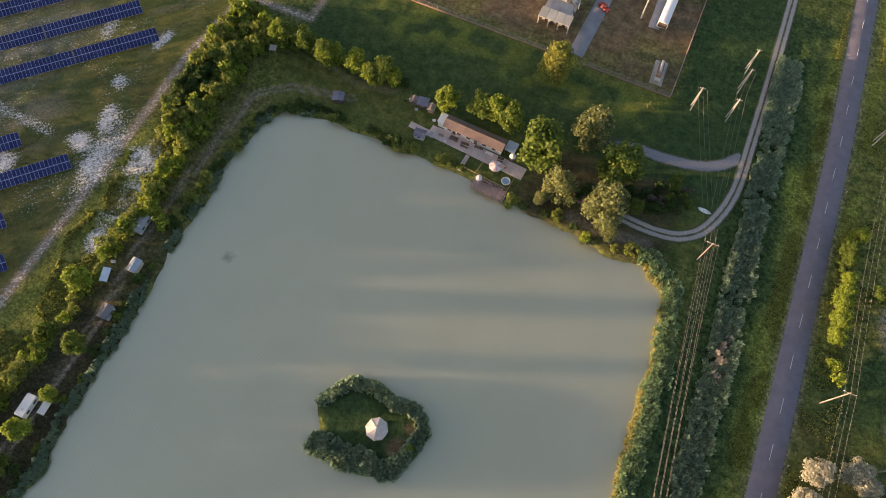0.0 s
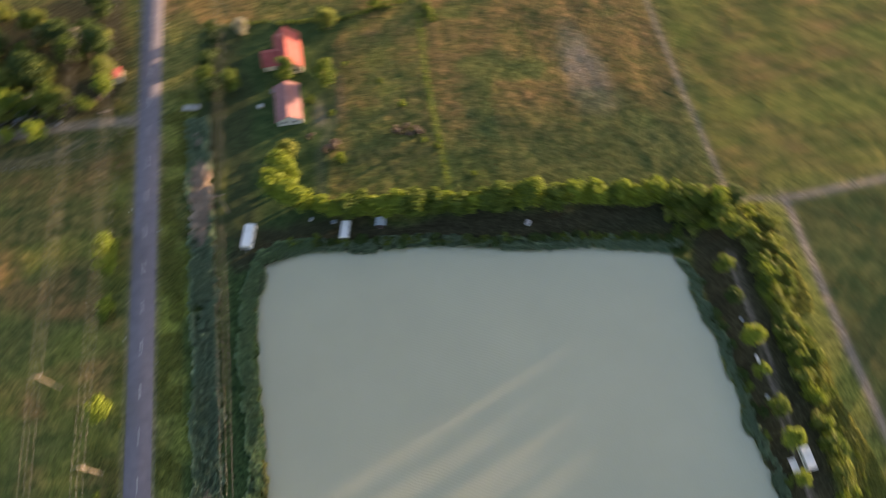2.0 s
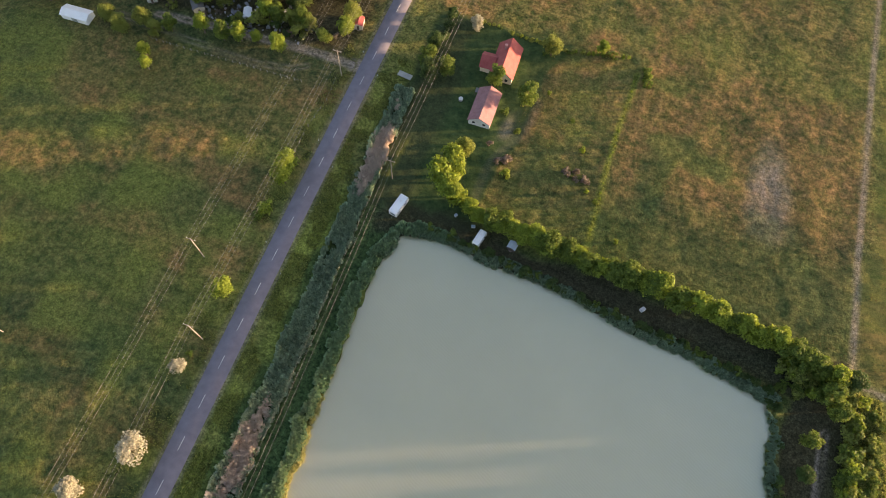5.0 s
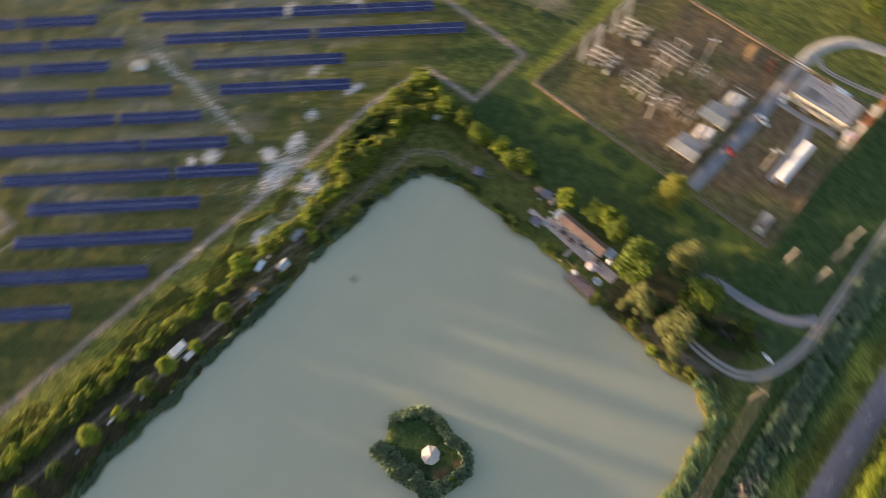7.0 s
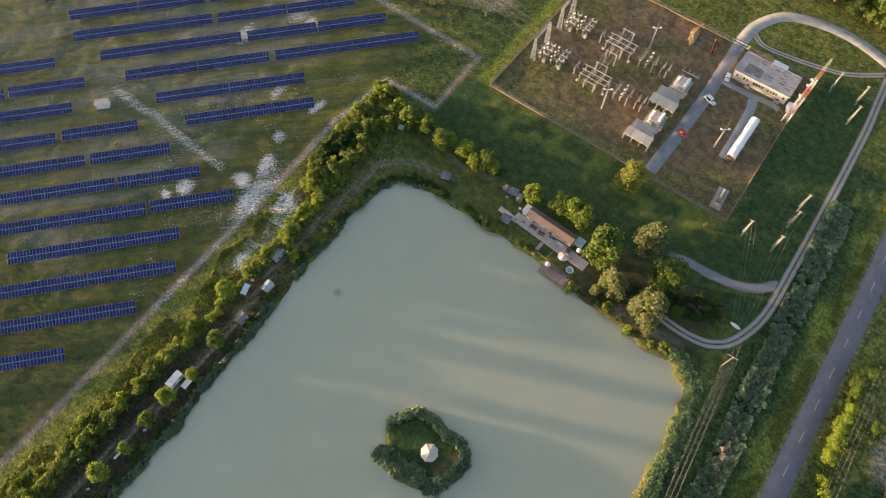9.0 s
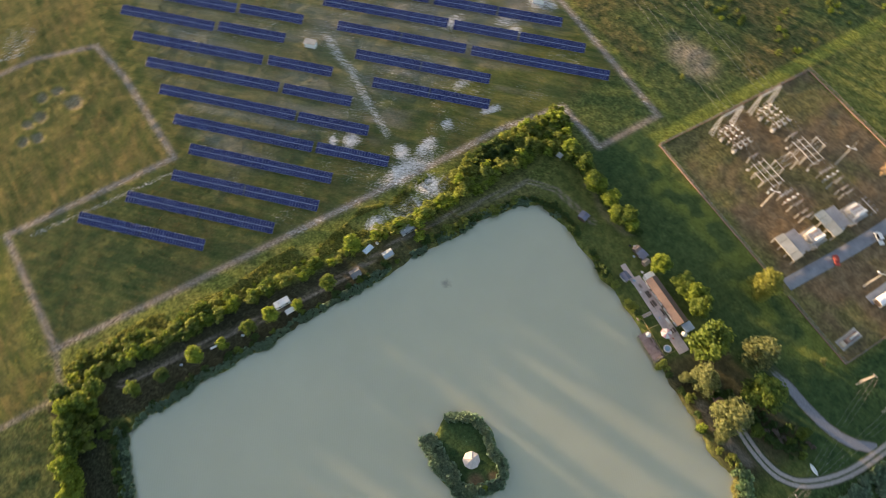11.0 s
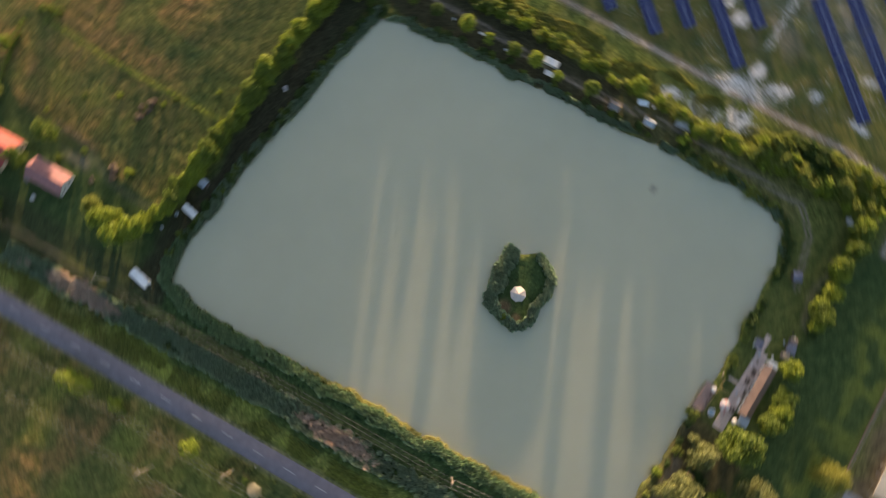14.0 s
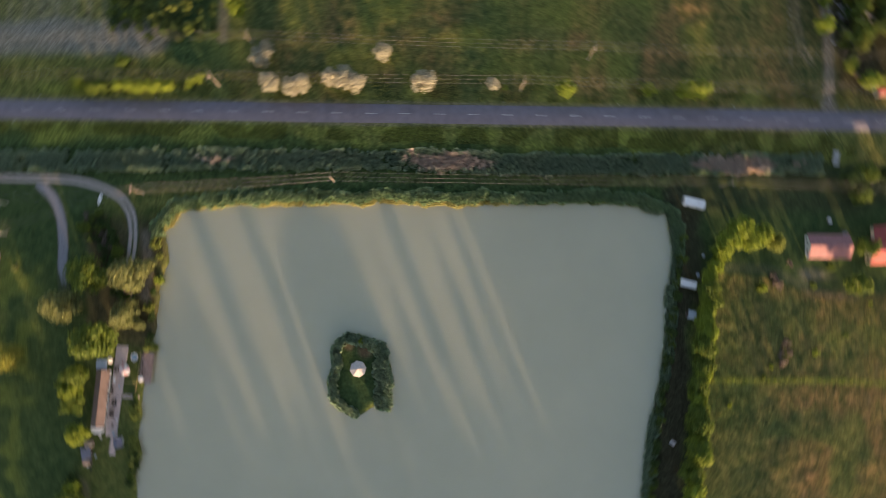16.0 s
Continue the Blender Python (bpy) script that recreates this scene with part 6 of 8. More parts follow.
def parasol(x, y, z, r, mats, label):
    ob = thing("parasol", pose(x, y, z), label, "parasol")
    part("pole", rod(bmn(), (0, 0, 0), (0, 0, 2.5), 0.03), M_STEEL, ob)
    part("base", rod(bmn(), (0, 0, 0), (0, 0, 0.12), 0.35, 0.3, 14), M_CONCRETE, ob)
    for k in range(8):
        a0, a1 = k * math.pi / 4, (k + 1) * math.pi / 4
        bm = bmn()
        top = [bm.verts.new((0, 0, 2.62)), bm.verts.new((r * math.cos(a0), r * math.sin(a0), 2.05)), bm.verts.new((r * math.cos((a0 + a1) / 2) * 0.95, r * math.sin((a0 + a1) / 2) * 0.95, 2.08)), bm.verts.new((r * math.cos(a1), r * math.sin(a1), 2.05))]
        low = [bm.verts.new(v.co - Vector((0, 0, 0.03))) for v in top]
        bm.faces.new((top[0], top[1], top[2]))
        bm.faces.new((top[0], top[2], top[3]))
        bm.faces.new((low[0], low[2], low[1]))
        bm.faces.new((low[0], low[3], low[2]))
        part("canopy", bm, mats[k % len(mats)], ob)


parasol(0.8, -76.0, 0.1, 1.9, (M_PINK, M_CANVAS), "open pink and white striped parasol by the terrace")
parasol(3.4, -70.2, 0.75, 0.95, (M_CANVAS,), "small white parasol on the wooden deck")
parasol(-2.4, -80.9, 0.25, 1.0, (M_CANVAS,), "white parasol under the lodge awning")
p = thing("paddling_pool", pose(-3.4, -73.8, 0.05), "round inflatable pool with white rim and blue water", "pool")
bm = bmn()
for k in range(20):
    a0, a1 = k * math.pi / 10, (k + 1) * math.pi / 10
    rod(bm, (1.15 * math.cos(a0), 1.15 * math.sin(a0), 0.4), (1.15 * math.cos(a1), 1.15 * math.sin(a1), 0.4), 0.2, 0.2, 8)
part("rim", bm, M_CANVAS, p)
part("pool_water", rod(bmn(), (0, 0, 0.05), (0, 0, 0.42), 1.05, 1.05, 20), M_POOLBLUE, p)

d = thing("fishing_deck", pose(0.2, -69.3, 0, 0, 0, -4), "weathered wooden fishing deck with low rails over the water", "deck")
plank = box(bmn(), -0.21, 0.21, -1.95, 1.95, 0, 0.06, 0.01)
PLANK = bpy.data.meshes.new("plank")
plank.to_mesh(PLANK)
plank.free()
PLANK.materials.append(surface("reddish_decking", (0.27, 0.175, 0.155), (0.41, 0.29, 0.26), 3.0, 0.85, relief=0.01))
for k in range(22):
    q = part("plank", PLANK, None, d)
    q.location = (-4.7 + 0.44 * k, -0.1 * (k % 3), 0.62)
for px in (-4.6, -2.3, 0, 2.3, 4.5):
    for py in (-1.95, 1.75):
        part("pile", rod(bmn(), (px, py, -1.6), (px, py, 1.45), 0.08, 0.07), M_DARKWOOD, d)
for py in (-1.95, 1.75):
    part("rail", box(bmn(), -4.7, 4.6, py - 0.05, py + 0.05, 1.35, 1.45), M_DECK, d)
for sx in (-4.6, -1.5, 1.5):
    b = thing("bench", pose(sx, -70.6, 0.68, 0, 0, 0), "plain wooden bench on the deck", "bench", "benches on the deck")
    part("seat", box(bmn(), -0.8, 0.8, -0.2, 0.2, 0.4, 0.46, 0.01), M_DARKWOOD, b)
    for lx in (-0.65, 0.65):
        part("leg", box(bmn(), lx - 0.05, lx + 0.05, -0.18, 0.18, 0, 0.4), M_DARKWOOD, b)
M_PALEWOOD = surface("yellowed_timber", (0.40, 0.29, 0.12), (0.56, 0.42, 0.19), 3.0, 0.8)
for x0, y0, x1, y1 in ((9.8, -72.9, 5.3, -72.4), (9.8, -72.9, 9.3, -76.9), (5.3, -72.4, 4.7, -76.6), (5.3, -72.4, -4.9, -71.6), (-4.9, -71.6, -5.3, -76.5)):
    f = thing("low_fence", pose(0, 0, 0.05), "low pale timber fence round the lawn", "fence")
    n = int(math.hypot(x1 - x0, y1 - y0) / 1.5) + 1
    for k in range(n + 1):
        part("post", rod(bmn(), (x0 + (x1 - x0) * k / n, y0 + (y1 - y0) * k / n, -0.3), (x0 + (x1 - x0) * k / n, y0 + (y1 - y0) * k / n, 0.95), 0.05), M_PALEWOOD, f)
    for zz in (0.45, 0.85):
        part("rail", rod(bmn(), (x0, y0, zz), (x1, y1, zz), 0.04), M_PALEWOOD, f)


# seats, tables and stores on the terrace
def garden_table(x, y, z, rz, l, mat, label):
    ob = thing("table", pose(x, y, z, 0, 0, rz), label, "table", "tables by the lodge")
    part("tabletop", box(bmn(), -l / 2, l / 2, -0.4, 0.4, 0.7, 0.76, 0.01), mat, ob)
    for sx in (-1, 1):
        for sy in (-1, 1):
            part("leg", box(bmn(), sx * (l / 2 - 0.1) - 0.04, sx * (l / 2 - 0.1) + 0.04, sy * 0.32 - 0.04, sy * 0.32 + 0.04, 0, 0.7), mat, ob)


def garden_bench(x, y, z, rz, l, mat, label):
    ob = thing("bench", pose(x, y, z, 0, 0, rz), label, "bench", "benches by the lodge")
    part("seat", box(bmn(), -l / 2, l / 2, -0.22, 0.22, 0.42, 0.48, 0.01), mat, ob)
    part("backrest", box(bmn(), -l / 2, l / 2, -0.26, -0.21, 0.55, 0.9, 0.01), mat, ob)
    for sx in (-1, 1):
        part("leg", box(bmn(), sx * (l / 2 - 0.12) - 0.04, sx * (l / 2 - 0.12) + 0.04, -0.25, 0.2, 0, 0.56), mat, ob)


for x, y, rz, l, mat in ((15.2, -79.6, 0, 2.6, M_DARKWOOD), (11.6, -79.7, 2, 2.4, M_DARKWOOD), (4.2, -79.7, 0, 2.2, M_CANVAS), (19.0, -79.4, 3, 1.6, M_DECK), (0.6, -79.6, 0, 1.8, M_DARKWOOD)):
    garden_table(x, y, 0.26, rz, l, mat, "white garden table on the terrace" if mat is M_CANVAS else "brown wooden table on the terrace slabs")
for x, y, rz, l in ((15.2, -80.3, 0, 2.4), (11.6, -78.9, 180, 2.2), (7.6, -80.2, 0, 2.6), (0.6, -78.8, 180, 1.6), (-2.4, -80.2, 0, 1.4)):
    garden_bench(x, y, 0.26, rz, l, M_DARKWOOD, "dark timber bench against the lodge terrace")
for x, y, s0, mat, lab in ((21.8, -79.0, 0.8, M_POOLBLUE, "faded blue plastic crate on the terrace"), (17.2, -78.3, 0.6, M_CANVAS, "white plastic crate on the slabs"), (23.0, -83.4, 0.9, M_CANVAS, "white box behind the lodge"),
                           (32.2, -87.2, 1.0, M_CANVAS, "white chest among the sheds"), (29.3, -84.6, 0.8, M_BLUEGREY, "grey metal box by the sheds"), (33.4, -86.0, 0.7, M_RUBBER, "dark bin beside the sheds"),
                           (-1.6, -77.6, 0.5, M_REDPAINT, "red plastic crate on the terrace"), (6.4, -78.2, 0.5, M_POOLBLUE, "blue cool box by the parasol")):
    ob = thing("crate", pose(x, y, 0.26 if y > -81 else 0.05, 0, 0, x * 11 % 60), lab, "crate")
    part("body", box(bmn(), -s0 / 2, s0 / 2, -s0 * 0.35, s0 * 0.35, 0, s0 * 0.5, 0.03), mat, ob)
    part("lid", box(bmn(), -s0 / 2 - 0.03, s0 / 2 + 0.03, -s0 * 0.35 - 0.03, s0 * 0.35 + 0.03, s0 * 0.5, s0 * 0.5 + 0.05, 0.01), mat, ob)

# thatched shelter on the island
g = thing("gazebo", pose(-1.6, 1.2, 0.05), "octagonal gazebo with a pale reed-thatched roof", "gazebo")
for k in range(8):
    a0, a1 = k * math.pi / 4 + 0.2, (k + 1) * math.pi / 4 + 0.2
    bm = bmn()
    R, ze, zt = 2.75, 2.3, 3.75
    top = [(0.12 * math.cos(a0), 0.12 * math.sin(a0), zt), (R * math.cos(a0), R * math.sin(a0), ze), (R * math.cos(a1), R * math.sin(a1), ze), (0.12 * math.cos(a1), 0.12 * math.sin(a1), zt)]
    up = [bm.verts.new(v) for v in top]
    lo = [bm.verts.new((v[0], v[1], v[2] - 0.22)) for v in top]
    for q in ((up[0], up[1], up[2], up[3]), (lo[3], lo[2], lo[1], lo[0]), (up[1], lo[1], lo[2], up[2]), (up[0], lo[0], lo[1], up[1]), (up[2], lo[2], lo[3], up[3])):
        bm.faces.new(q)
    bmesh.ops.recalc_face_normals(bm, faces=bm.faces)
    part("roof_panel", bm, M_THATCH, g)
    part("post", rod(bmn(), (2.3 * math.cos(a0), 2.3 * math.sin(a0), 0), (2.3 * math.cos(a0), 2.3 * math.sin(a0), 2.35), 0.09, 0.08), M_DARKWOOD, g)
    part("hip", rod(bmn(), (0.1 * math.cos(a0), 0.1 * math.sin(a0), zt + 0.03), (R * math.cos(a0), R * math.sin(a0), ze + 0.02), 0.07, 0.07, 6), M_THATCH, g)
part("finial", rod(bmn(), (0, 0, zt - 0.1), (0, 0, zt + 0.45), 0.22, 0.05, 10), M_THATCH, g)
part("floor", rod(bmn(), (0, 0, -0.2), (0, 0, 0.12), 2.5, 2.5, 8), M_DECK, g)
part("table", box(rod(bmn(), (0, 0, 0.1), (0, 0, 0.75), 0.12), -0.7, 0.7, -0.5, 0.5, 0.75, 0.8), M_DARKWOOD, g)


def caravan(x, y, rz, l, w, hgt, label, mat, wheels=True):
    """A box trailer with softened edges, roof hatch, windows and wheels."""
    ob = thing("caravan", pose(x, y, 0.1, 0, 0, rz), label, "caravan", "caravans on the bank")
    part("body", box(bmn(), -w / 2, w / 2, -l / 2, l / 2, 0.5, hgt, 0.14), mat, ob)
    part("roof_hatch", box(bmn(), -0.35, 0.35, l * 0.12, l * 0.12 + 0.7, hgt, hgt + 0.1, 0.03), M_CANVAS, ob)
    part("roof_rim", box(box(bmn(), -w / 2, -w / 2 + 0.08, -l / 2 + 0.2, l / 2 - 0.2, hgt - 0.02, hgt + 0.05), w / 2 - 0.08, w / 2, -l / 2 + 0.2, l / 2 - 0.2, hgt - 0.02, hgt + 0.05), M_STEEL, ob)
    for s in (-1, 1):
        for k in (-0.25, 0.2):
            bm = bmn()
            box(bm, s * w / 2 - 0.02, s * w / 2 + 0.02, k * l - 0.5, k * l + 0.5, 1.35, 1.95)
            part("window", bm, M_GLASS, ob)
    bm = bmn()
    box(bm, -w * 0.32, w * 0.32, -l / 2 - 0.02, -l / 2 + 0.02, 1.2, 1.95)
    part("end_window", bm, M_GLASS, ob)
    part("chassis", box(bmn(), -w / 2 + 0.2, w / 2 - 0.2, -l / 2 + 0.1, l / 2 - 0.1, 0.35, 0.5), M_RUBBER, ob)
    for s in (-1, 1):
        bm = bmn()
        rod(bm, (s * (w / 2 - 0.25), 0, 0.33), (s * (w / 2 - 0.03), 0, 0.33), 0.33, 0.33, 14)
        part("wheel", bm, M_RUBBER, ob)
    part("drawbar", rod(bmn(), (0, -l / 2, 0.45), (0, -l / 2 - 1.1, 0.42), 0.05), M_STEEL, ob)


caravan(-60.4, 113.5, -12, 7.2, 2.9, 2.7, "long white caravan parked in the shade by the reeds", M_WHITE_METAL)
caravan(-32.8, 111.4, -12, 5.4, 2.4, 2.6, "white caravan standing under the tree row", M_WHITE_METAL)
caravan(78.3, -19.8, 4, 5.3, 2.4, 2.4, "grey-white caravan with a worn dull roof", surface("dull_white_panel", (0.36, 0.37, 0.39), (0.60, 0.61, 0.62), 1.2, 0.5, relief=0))
caravan(75.0, 30.8, 2, 5.4, 2.4, 2.4, "white caravan beside a small awning on the bank", M_WHITE_METAL)


def hut(x, y, rz, w, l, hgt, roof, wall, label, pitch=0.6):
    """A small hut with a gabled sheet roof, a door and a window."""
    ob = thing("hut", pose(x, y, 0.02, 0, 0, rz), label, "hut", "angling huts on the bank")
    part("wall", gable_walls(-w / 2, w / 2, -l / 2, l / 2, hgt, hgt + pitch), wall, ob)
    part("roof", gable_roof(-w / 2, w / 2, -l / 2, l / 2, hgt, hgt + pitch, 0.25, 0.08), roof, ob)
    door(ob, 0, -l / 2, 0.8, min(1.9, hgt - 0.1), "x", -1, M_DARKWOOD)
    window(ob, w / 2, 0, hgt * 0.6, 0.6, 0.5, "y", 1)
    part("step", box(bmn(), -0.5, 0.5, -l / 2 - 0.45, -l / 2 - 0.1, 0, 0.15, 0.02), M_DECK, ob)


hut(72.4, 4.1, 4, 2.5, 3.3, 2.0, M_GREYROOF, M_WHITE, "small hut with a dark grey roof and white gable")
hut(73.2, -9.2, 3, 2.3, 3.3, 2.0, M_BLUEGREY, M_CREAM, "small pale hut with a grey-white sheet roof")
hut(-22.4, 112.6, -10, 2.4, 2.2, 1.9, M_BLUEGREY, M_DARKWOOD, "little grey-roofed angling hut in the shade")
M_SLATE = surface("bluish_roofing", (0.115, 0.12, 0.165), (0.20, 0.205, 0.265), 1.5, 0.7, relief=0.006)
hut(24.4, -76.9, 95, 2.3, 2.9, 1.9, M_SLATE, M_WHITE, "small hut with a dark bluish roof by the terrace end", 0.35)
hut(51.1, -77.9, 20, 2.9, 2.6, 2.0, M_SLATE, M_DARKWOOD, "dark timber angling hut with a bluish roof on the lawn", 0.35)
hut(31.0, -86.7, 10, 1.7, 2.0, 1.6, M_DECK, M_DARKWOOD, "shabby brown shed behind the lodge")
hut(28.2, -87.1, 100, 2.6, 2.9, 1.8, M_SLATE, M_DARKWOOD, "low dark shed with bluish sheeting beside the lodge", 0.3)
hut(25.2, -86.4, 8, 1.8, 2.0, 1.7, M_POLE, M_DECK, "small shed with a weathered tan board roof")
hut(-23.6, -76.8, 85, 2.4, 6.2, 2.2, M_TILE_OLD, M_DARKWOOD, "rusty red shed under the willows")


def sheet_tent(x, y, rz, w, l, h0, mat, label):
    """A sagging canopy on four thin posts."""
    ob = thing("canopy_tent", pose(x, y, 0.02, 0, 0, rz), label, "tent")
    bm = bmn()
    n = 6
    g = [[bm.verts.new((-w / 2 + w * i / n, -l / 2 + l * j / n, h0 - 0.22 * math.sin(math.pi * i / n) * math.sin(math.pi * j / n) + 0.2 * (i / n))) for j in range(n + 1)] for i in range(n + 1)]
    for i in range(n):
        for j in range(n):
            bm.faces.new((g[i][j], g[i + 1][j], g[i + 1][j + 1], g[i][j + 1]))
    r = bmesh.ops.extrude_face_region(bm, geom=bm.faces[:])
    bmesh.ops.translate(bm, vec=(0, 0, -0.03), verts=[e for e in r["geom"] if isinstance(e, bmesh.types.BMVert)])
    bmesh.ops.recalc_face_normals(bm, faces=bm.faces)
    part("sheet", bm, mat, ob)
    for i, (sx, sy) in enumerate(((-1, -1), (-1, 1), (1, -1), (1, 1))):
        part("post", rod(bmn(), (sx * w / 2, sy * l / 2, 0), (sx * w / 2, sy * l / 2, h0 + (0.2 if sx > 0 else 0)), 0.035), M_STEEL, ob)


sheet_tent(78.2, -4.0, 18, 2.0, 3.8, 1.9, surface("pale_blue_tarpaulin", (0.58, 0.68, 0.76), (0.74, 0.81, 0.86), 2, 0.6, relief=0), "pale blue and white tarpaulin shelter")
sheet_tent(71.0, 29.4, 3, 1.8, 3.4, 1.8, M_CANVAS, "white awning stretched beside the caravan")
sheet_tent(77.0, -85.0, 20, 2.0, 2.2, 1.7, M_CANVAS, "small white shelter under the trees")
b = thing("table", pose(72.3, 56.4, 0.02, 0, 0, 90), "long pale board table beneath the trees", "table")
part("tabletop", box(bmn(), -1.7, 1.7, -0.4, 0.4, 0.72, 0.78, 0.01), M_CANVAS, b)
for sx in (-1.4, 1.4):
    part("trestle", box(bmn(), sx - 0.05, sx + 0.05, -0.35, 0.35, 0, 0.72), M_DARKWOOD, b)
for x, y, s in ((-42.5, 117.2, 0.5), (-36.0, 115.3, 0.6), (-41.5, 109.8, 0.45), (71.5, 47, 0.45), (72.2, 68.5, 0.4), (20.3, 106.5, 0.8), (79.5, -8, 0.5)):
    b = thing("storage_box", pose(x, y, 0, 0, 0, x * 7 % 90), "small pale plastic box lying on the bank", "box", "boxes on the bank")
    part("body", box(bmn(), -s, s, -s * 0.7, s * 0.7, 0, s * 1.1, 0.04), M_WHITE_METAL, b)
    part("lid", box(bmn(), -s - 0.03, s + 0.03, -s * 0.7 - 0.03, s * 0.7 + 0.03, s * 1.1 + 0.003, s * 1.1 + 0.08, 0.02), M_BLUEGREY, b)
# upturned boats
def rowing_boat(x, y, z, rz, l, mat, label):
    """An upturned hull with a keel and a gunwale."""
    ob = thing("rowing_boat", pose(x, y, z, 0, 0, rz), label, "boat", "rowing boats")
    bm = bmn()
    n, rings = 9, []
    for i in range(n + 1):
        u = i / n * 2 - 1
        wdt = 0.62 * (1 - abs(u) ** 2.6) + 0.03
        rings.append([bm.verts.new((u * l / 2, wdt * c, 0.42 * q)) for c, q in ((-1, 0), (-0.85, 0.55), (-0.4, 0.95), (0.4, 0.95), (0.85, 0.55), (1, 0))])
    for a, c in zip(rings, rings[1:]):
        for k in range(5):
            bm.faces.new((a[k], a[k + 1], c[k + 1], c[k]))
    bm.faces.new(rings[0])
    bm.faces.new(rings[-1][::-1])
    bmesh.ops.recalc_face_normals(bm, faces=bm.faces)
    part("hull", bm, mat, ob)
    part("keel", box(bmn(), -l * 0.45, l * 0.45, -0.04, 0.04, 0.4, 0.47), M_WHITE, ob)


rowing_boat(-56.4, -89.0, 0.05, -6, 3.8, M_WHITE_METAL, "white rowing boat lying on the grass by the track")
rowing_boat(-5.0, -69.0, 0.68, 94, 3.9, M_DARKWOOD, "dark rowing boat lying across the deck end")

# sheds and scrap of the farmyard across the road
ob = thing("barn", pose(-198, 146.4, 0, 0, 0, 2), "white sheet-metal barn at the edge of the farmyard", "barn")
part("wall", gable_walls(-5.2, 5.2, -2.4, 2.4, 2.4, 3.3, "x"), M_WHITE_METAL, ob)
part("roof", gable_roof(-5.2, 5.2, -2.4, 2.4, 2.4, 3.3, 0.3, 0.1, "x"), M_WHITE_METAL, ob)
door(ob, 0, -2.4, 2.2, 2.1, "x", -1, M_STEEL)
hut(-141, 168.5, 20, 2.5, 4.5, 2.2, M_WHITE_METAL, M_WHITE, "white-roofed shed in the farmyard")
hut(-101.4, 179, 10, 3.0, 4.0, 2.4, M_TILE, M_CREAM, "small red-roofed shed beside the road")
hut(-160, 166, 40, 4.0, 6.0, 2.6, M_GREYROOF, M_CREAM, "grey-roofed farm shed among trees")
hut(-178, 164, 30, 3.5, 4.5, 2.4, M_BLUEGREY, M_WHITE, "blue-grey roofed farm shed")
rr = np.random.RandomState(3)
bm = bmn()
for k in range(150):
    x, y, s = rr.uniform(-158, -118), rr.uniform(162, 178), rr.uniform(0.2, 0.8)
    box(bm, -s, s, -s * 0.6, s * 0.6, 0, s * 0.9, 0, pose(x, y, -0.05, rr.uniform(-15, 15), rr.uniform(-15, 15), rr.uniform(0, 180)))
tagged(part("scrap_heap", bm, surface("mixed_scrap", (0.10, 0.10, 0.12), (0.55, 0.56, 0.60), 0.5, 0.6, 0.2, 0.01), None), "scattered grey and white scrap in the farmyard", "scrap", kind="stuff")

# ---- power lines ----
def pole(x, y, h, rz, label, frame=False, arms=1):
    """A timber or concrete line pole with a crossarm and insulators; frame: two legs leaning together."""
    ob = thing("power_pole", pose(x, y, 0, 0, 0, rz), label, "power pole", "power line poles")
    mat = M_CONCRETE if frame else M_POLE
    if frame:
        for s in (-1, 1):
            part("leg", rod(bmn(), (0, s * 1.0, -0.2), (0, s * 0.16, h), 0.18, 0.11, 8), mat, ob)
        for zz in (0.35, 0.62, 0.85):
            part("brace", box(bmn(), -0.08, 0.08, -1.0 + 0.84 * zz, 1.0 - 0.84 * zz, h * zz - 0.12, h * zz + 0.12), mat, ob)
    else:
        part("shaft", rod(bmn(), (0, 0, -0.3), (0, 0, h), 0.19, 0.12, 10), mat, ob)
    for k in range(arms):
        z = h - 0.5 - k * 1.2
        reach = 0.8 if frame else 1.5
        part("crossarm", box(bmn(), -reach, reach, -0.07, 0.07, z - 0.07, z + 0.07), M_POLE, ob)
        for ix in (0.15 - reach, 0.0, reach - 0.15):
            part("insulator", rod(bmn(), (ix, 0, z + 0.07), (ix, 0, z + 0.42), 0.09, 0.05, 8), M_WHITE, ob)
    return ob


def wires(ends, offsets, z, sag=1.4):
    """Sagging conductors from pole to pole, each span one wire."""
    for a, b in zip(ends, ends[1:]):
        for o in offsets:
            vs, fs = [], []
            n, r = 14, 0.02
            for i in range(n + 1):
                t = i / n
                x, y = a[0] + (b[0] - a[0]) * t + o, a[1] + (b[1] - a[1]) * t
                zz = z - sag * 4 * t * (1 - t)
                for c, s in ((-1, -0.6), (1, -0.6), (0, 1)):
                    vs.append((x + c * r, y, zz + s * r))
                if i:
                    k = (i - 1) * 3
                    fs += [(k + j, k + (j + 1) % 3, k + 3 + (j + 1) % 3, k + 3 + j) for j in range(3)]
            ob = new("overhead_wire", mesh_np("overhead_wire", vs, fs, M_WIRE))
            tagged(ob, "thin sagging overhead wire between two poles", "wire", "overhead wires")


LINES = (((-66.0, 230), (-66.4, 122.9), (-64.4, -9.3), (-58.6, -74)), ((-98.4, 255), (-98.4, 155.6), (-98.0, 53.7), (-96.6, -50), (-95.3, -132), (-94.5, -230)),
         ((-110.2, 190), (-110.0, 77), (-110.6, -38.5), (-106.6, -146), (-104, -240)))
for i, ln in enumerate(LINES):
    for k, (x, y) in enumerate(ln):
        far = y < -120 and i > 0
        pole(x, y, 13.0 if i else 11.0, 0, "pale concrete twin-leg line pole" if far else "weathered grey timber line pole with a crossarm", far)
    wires(ln, (-1.35, 0.0, 1.35), 12.9 if i else 10.9)
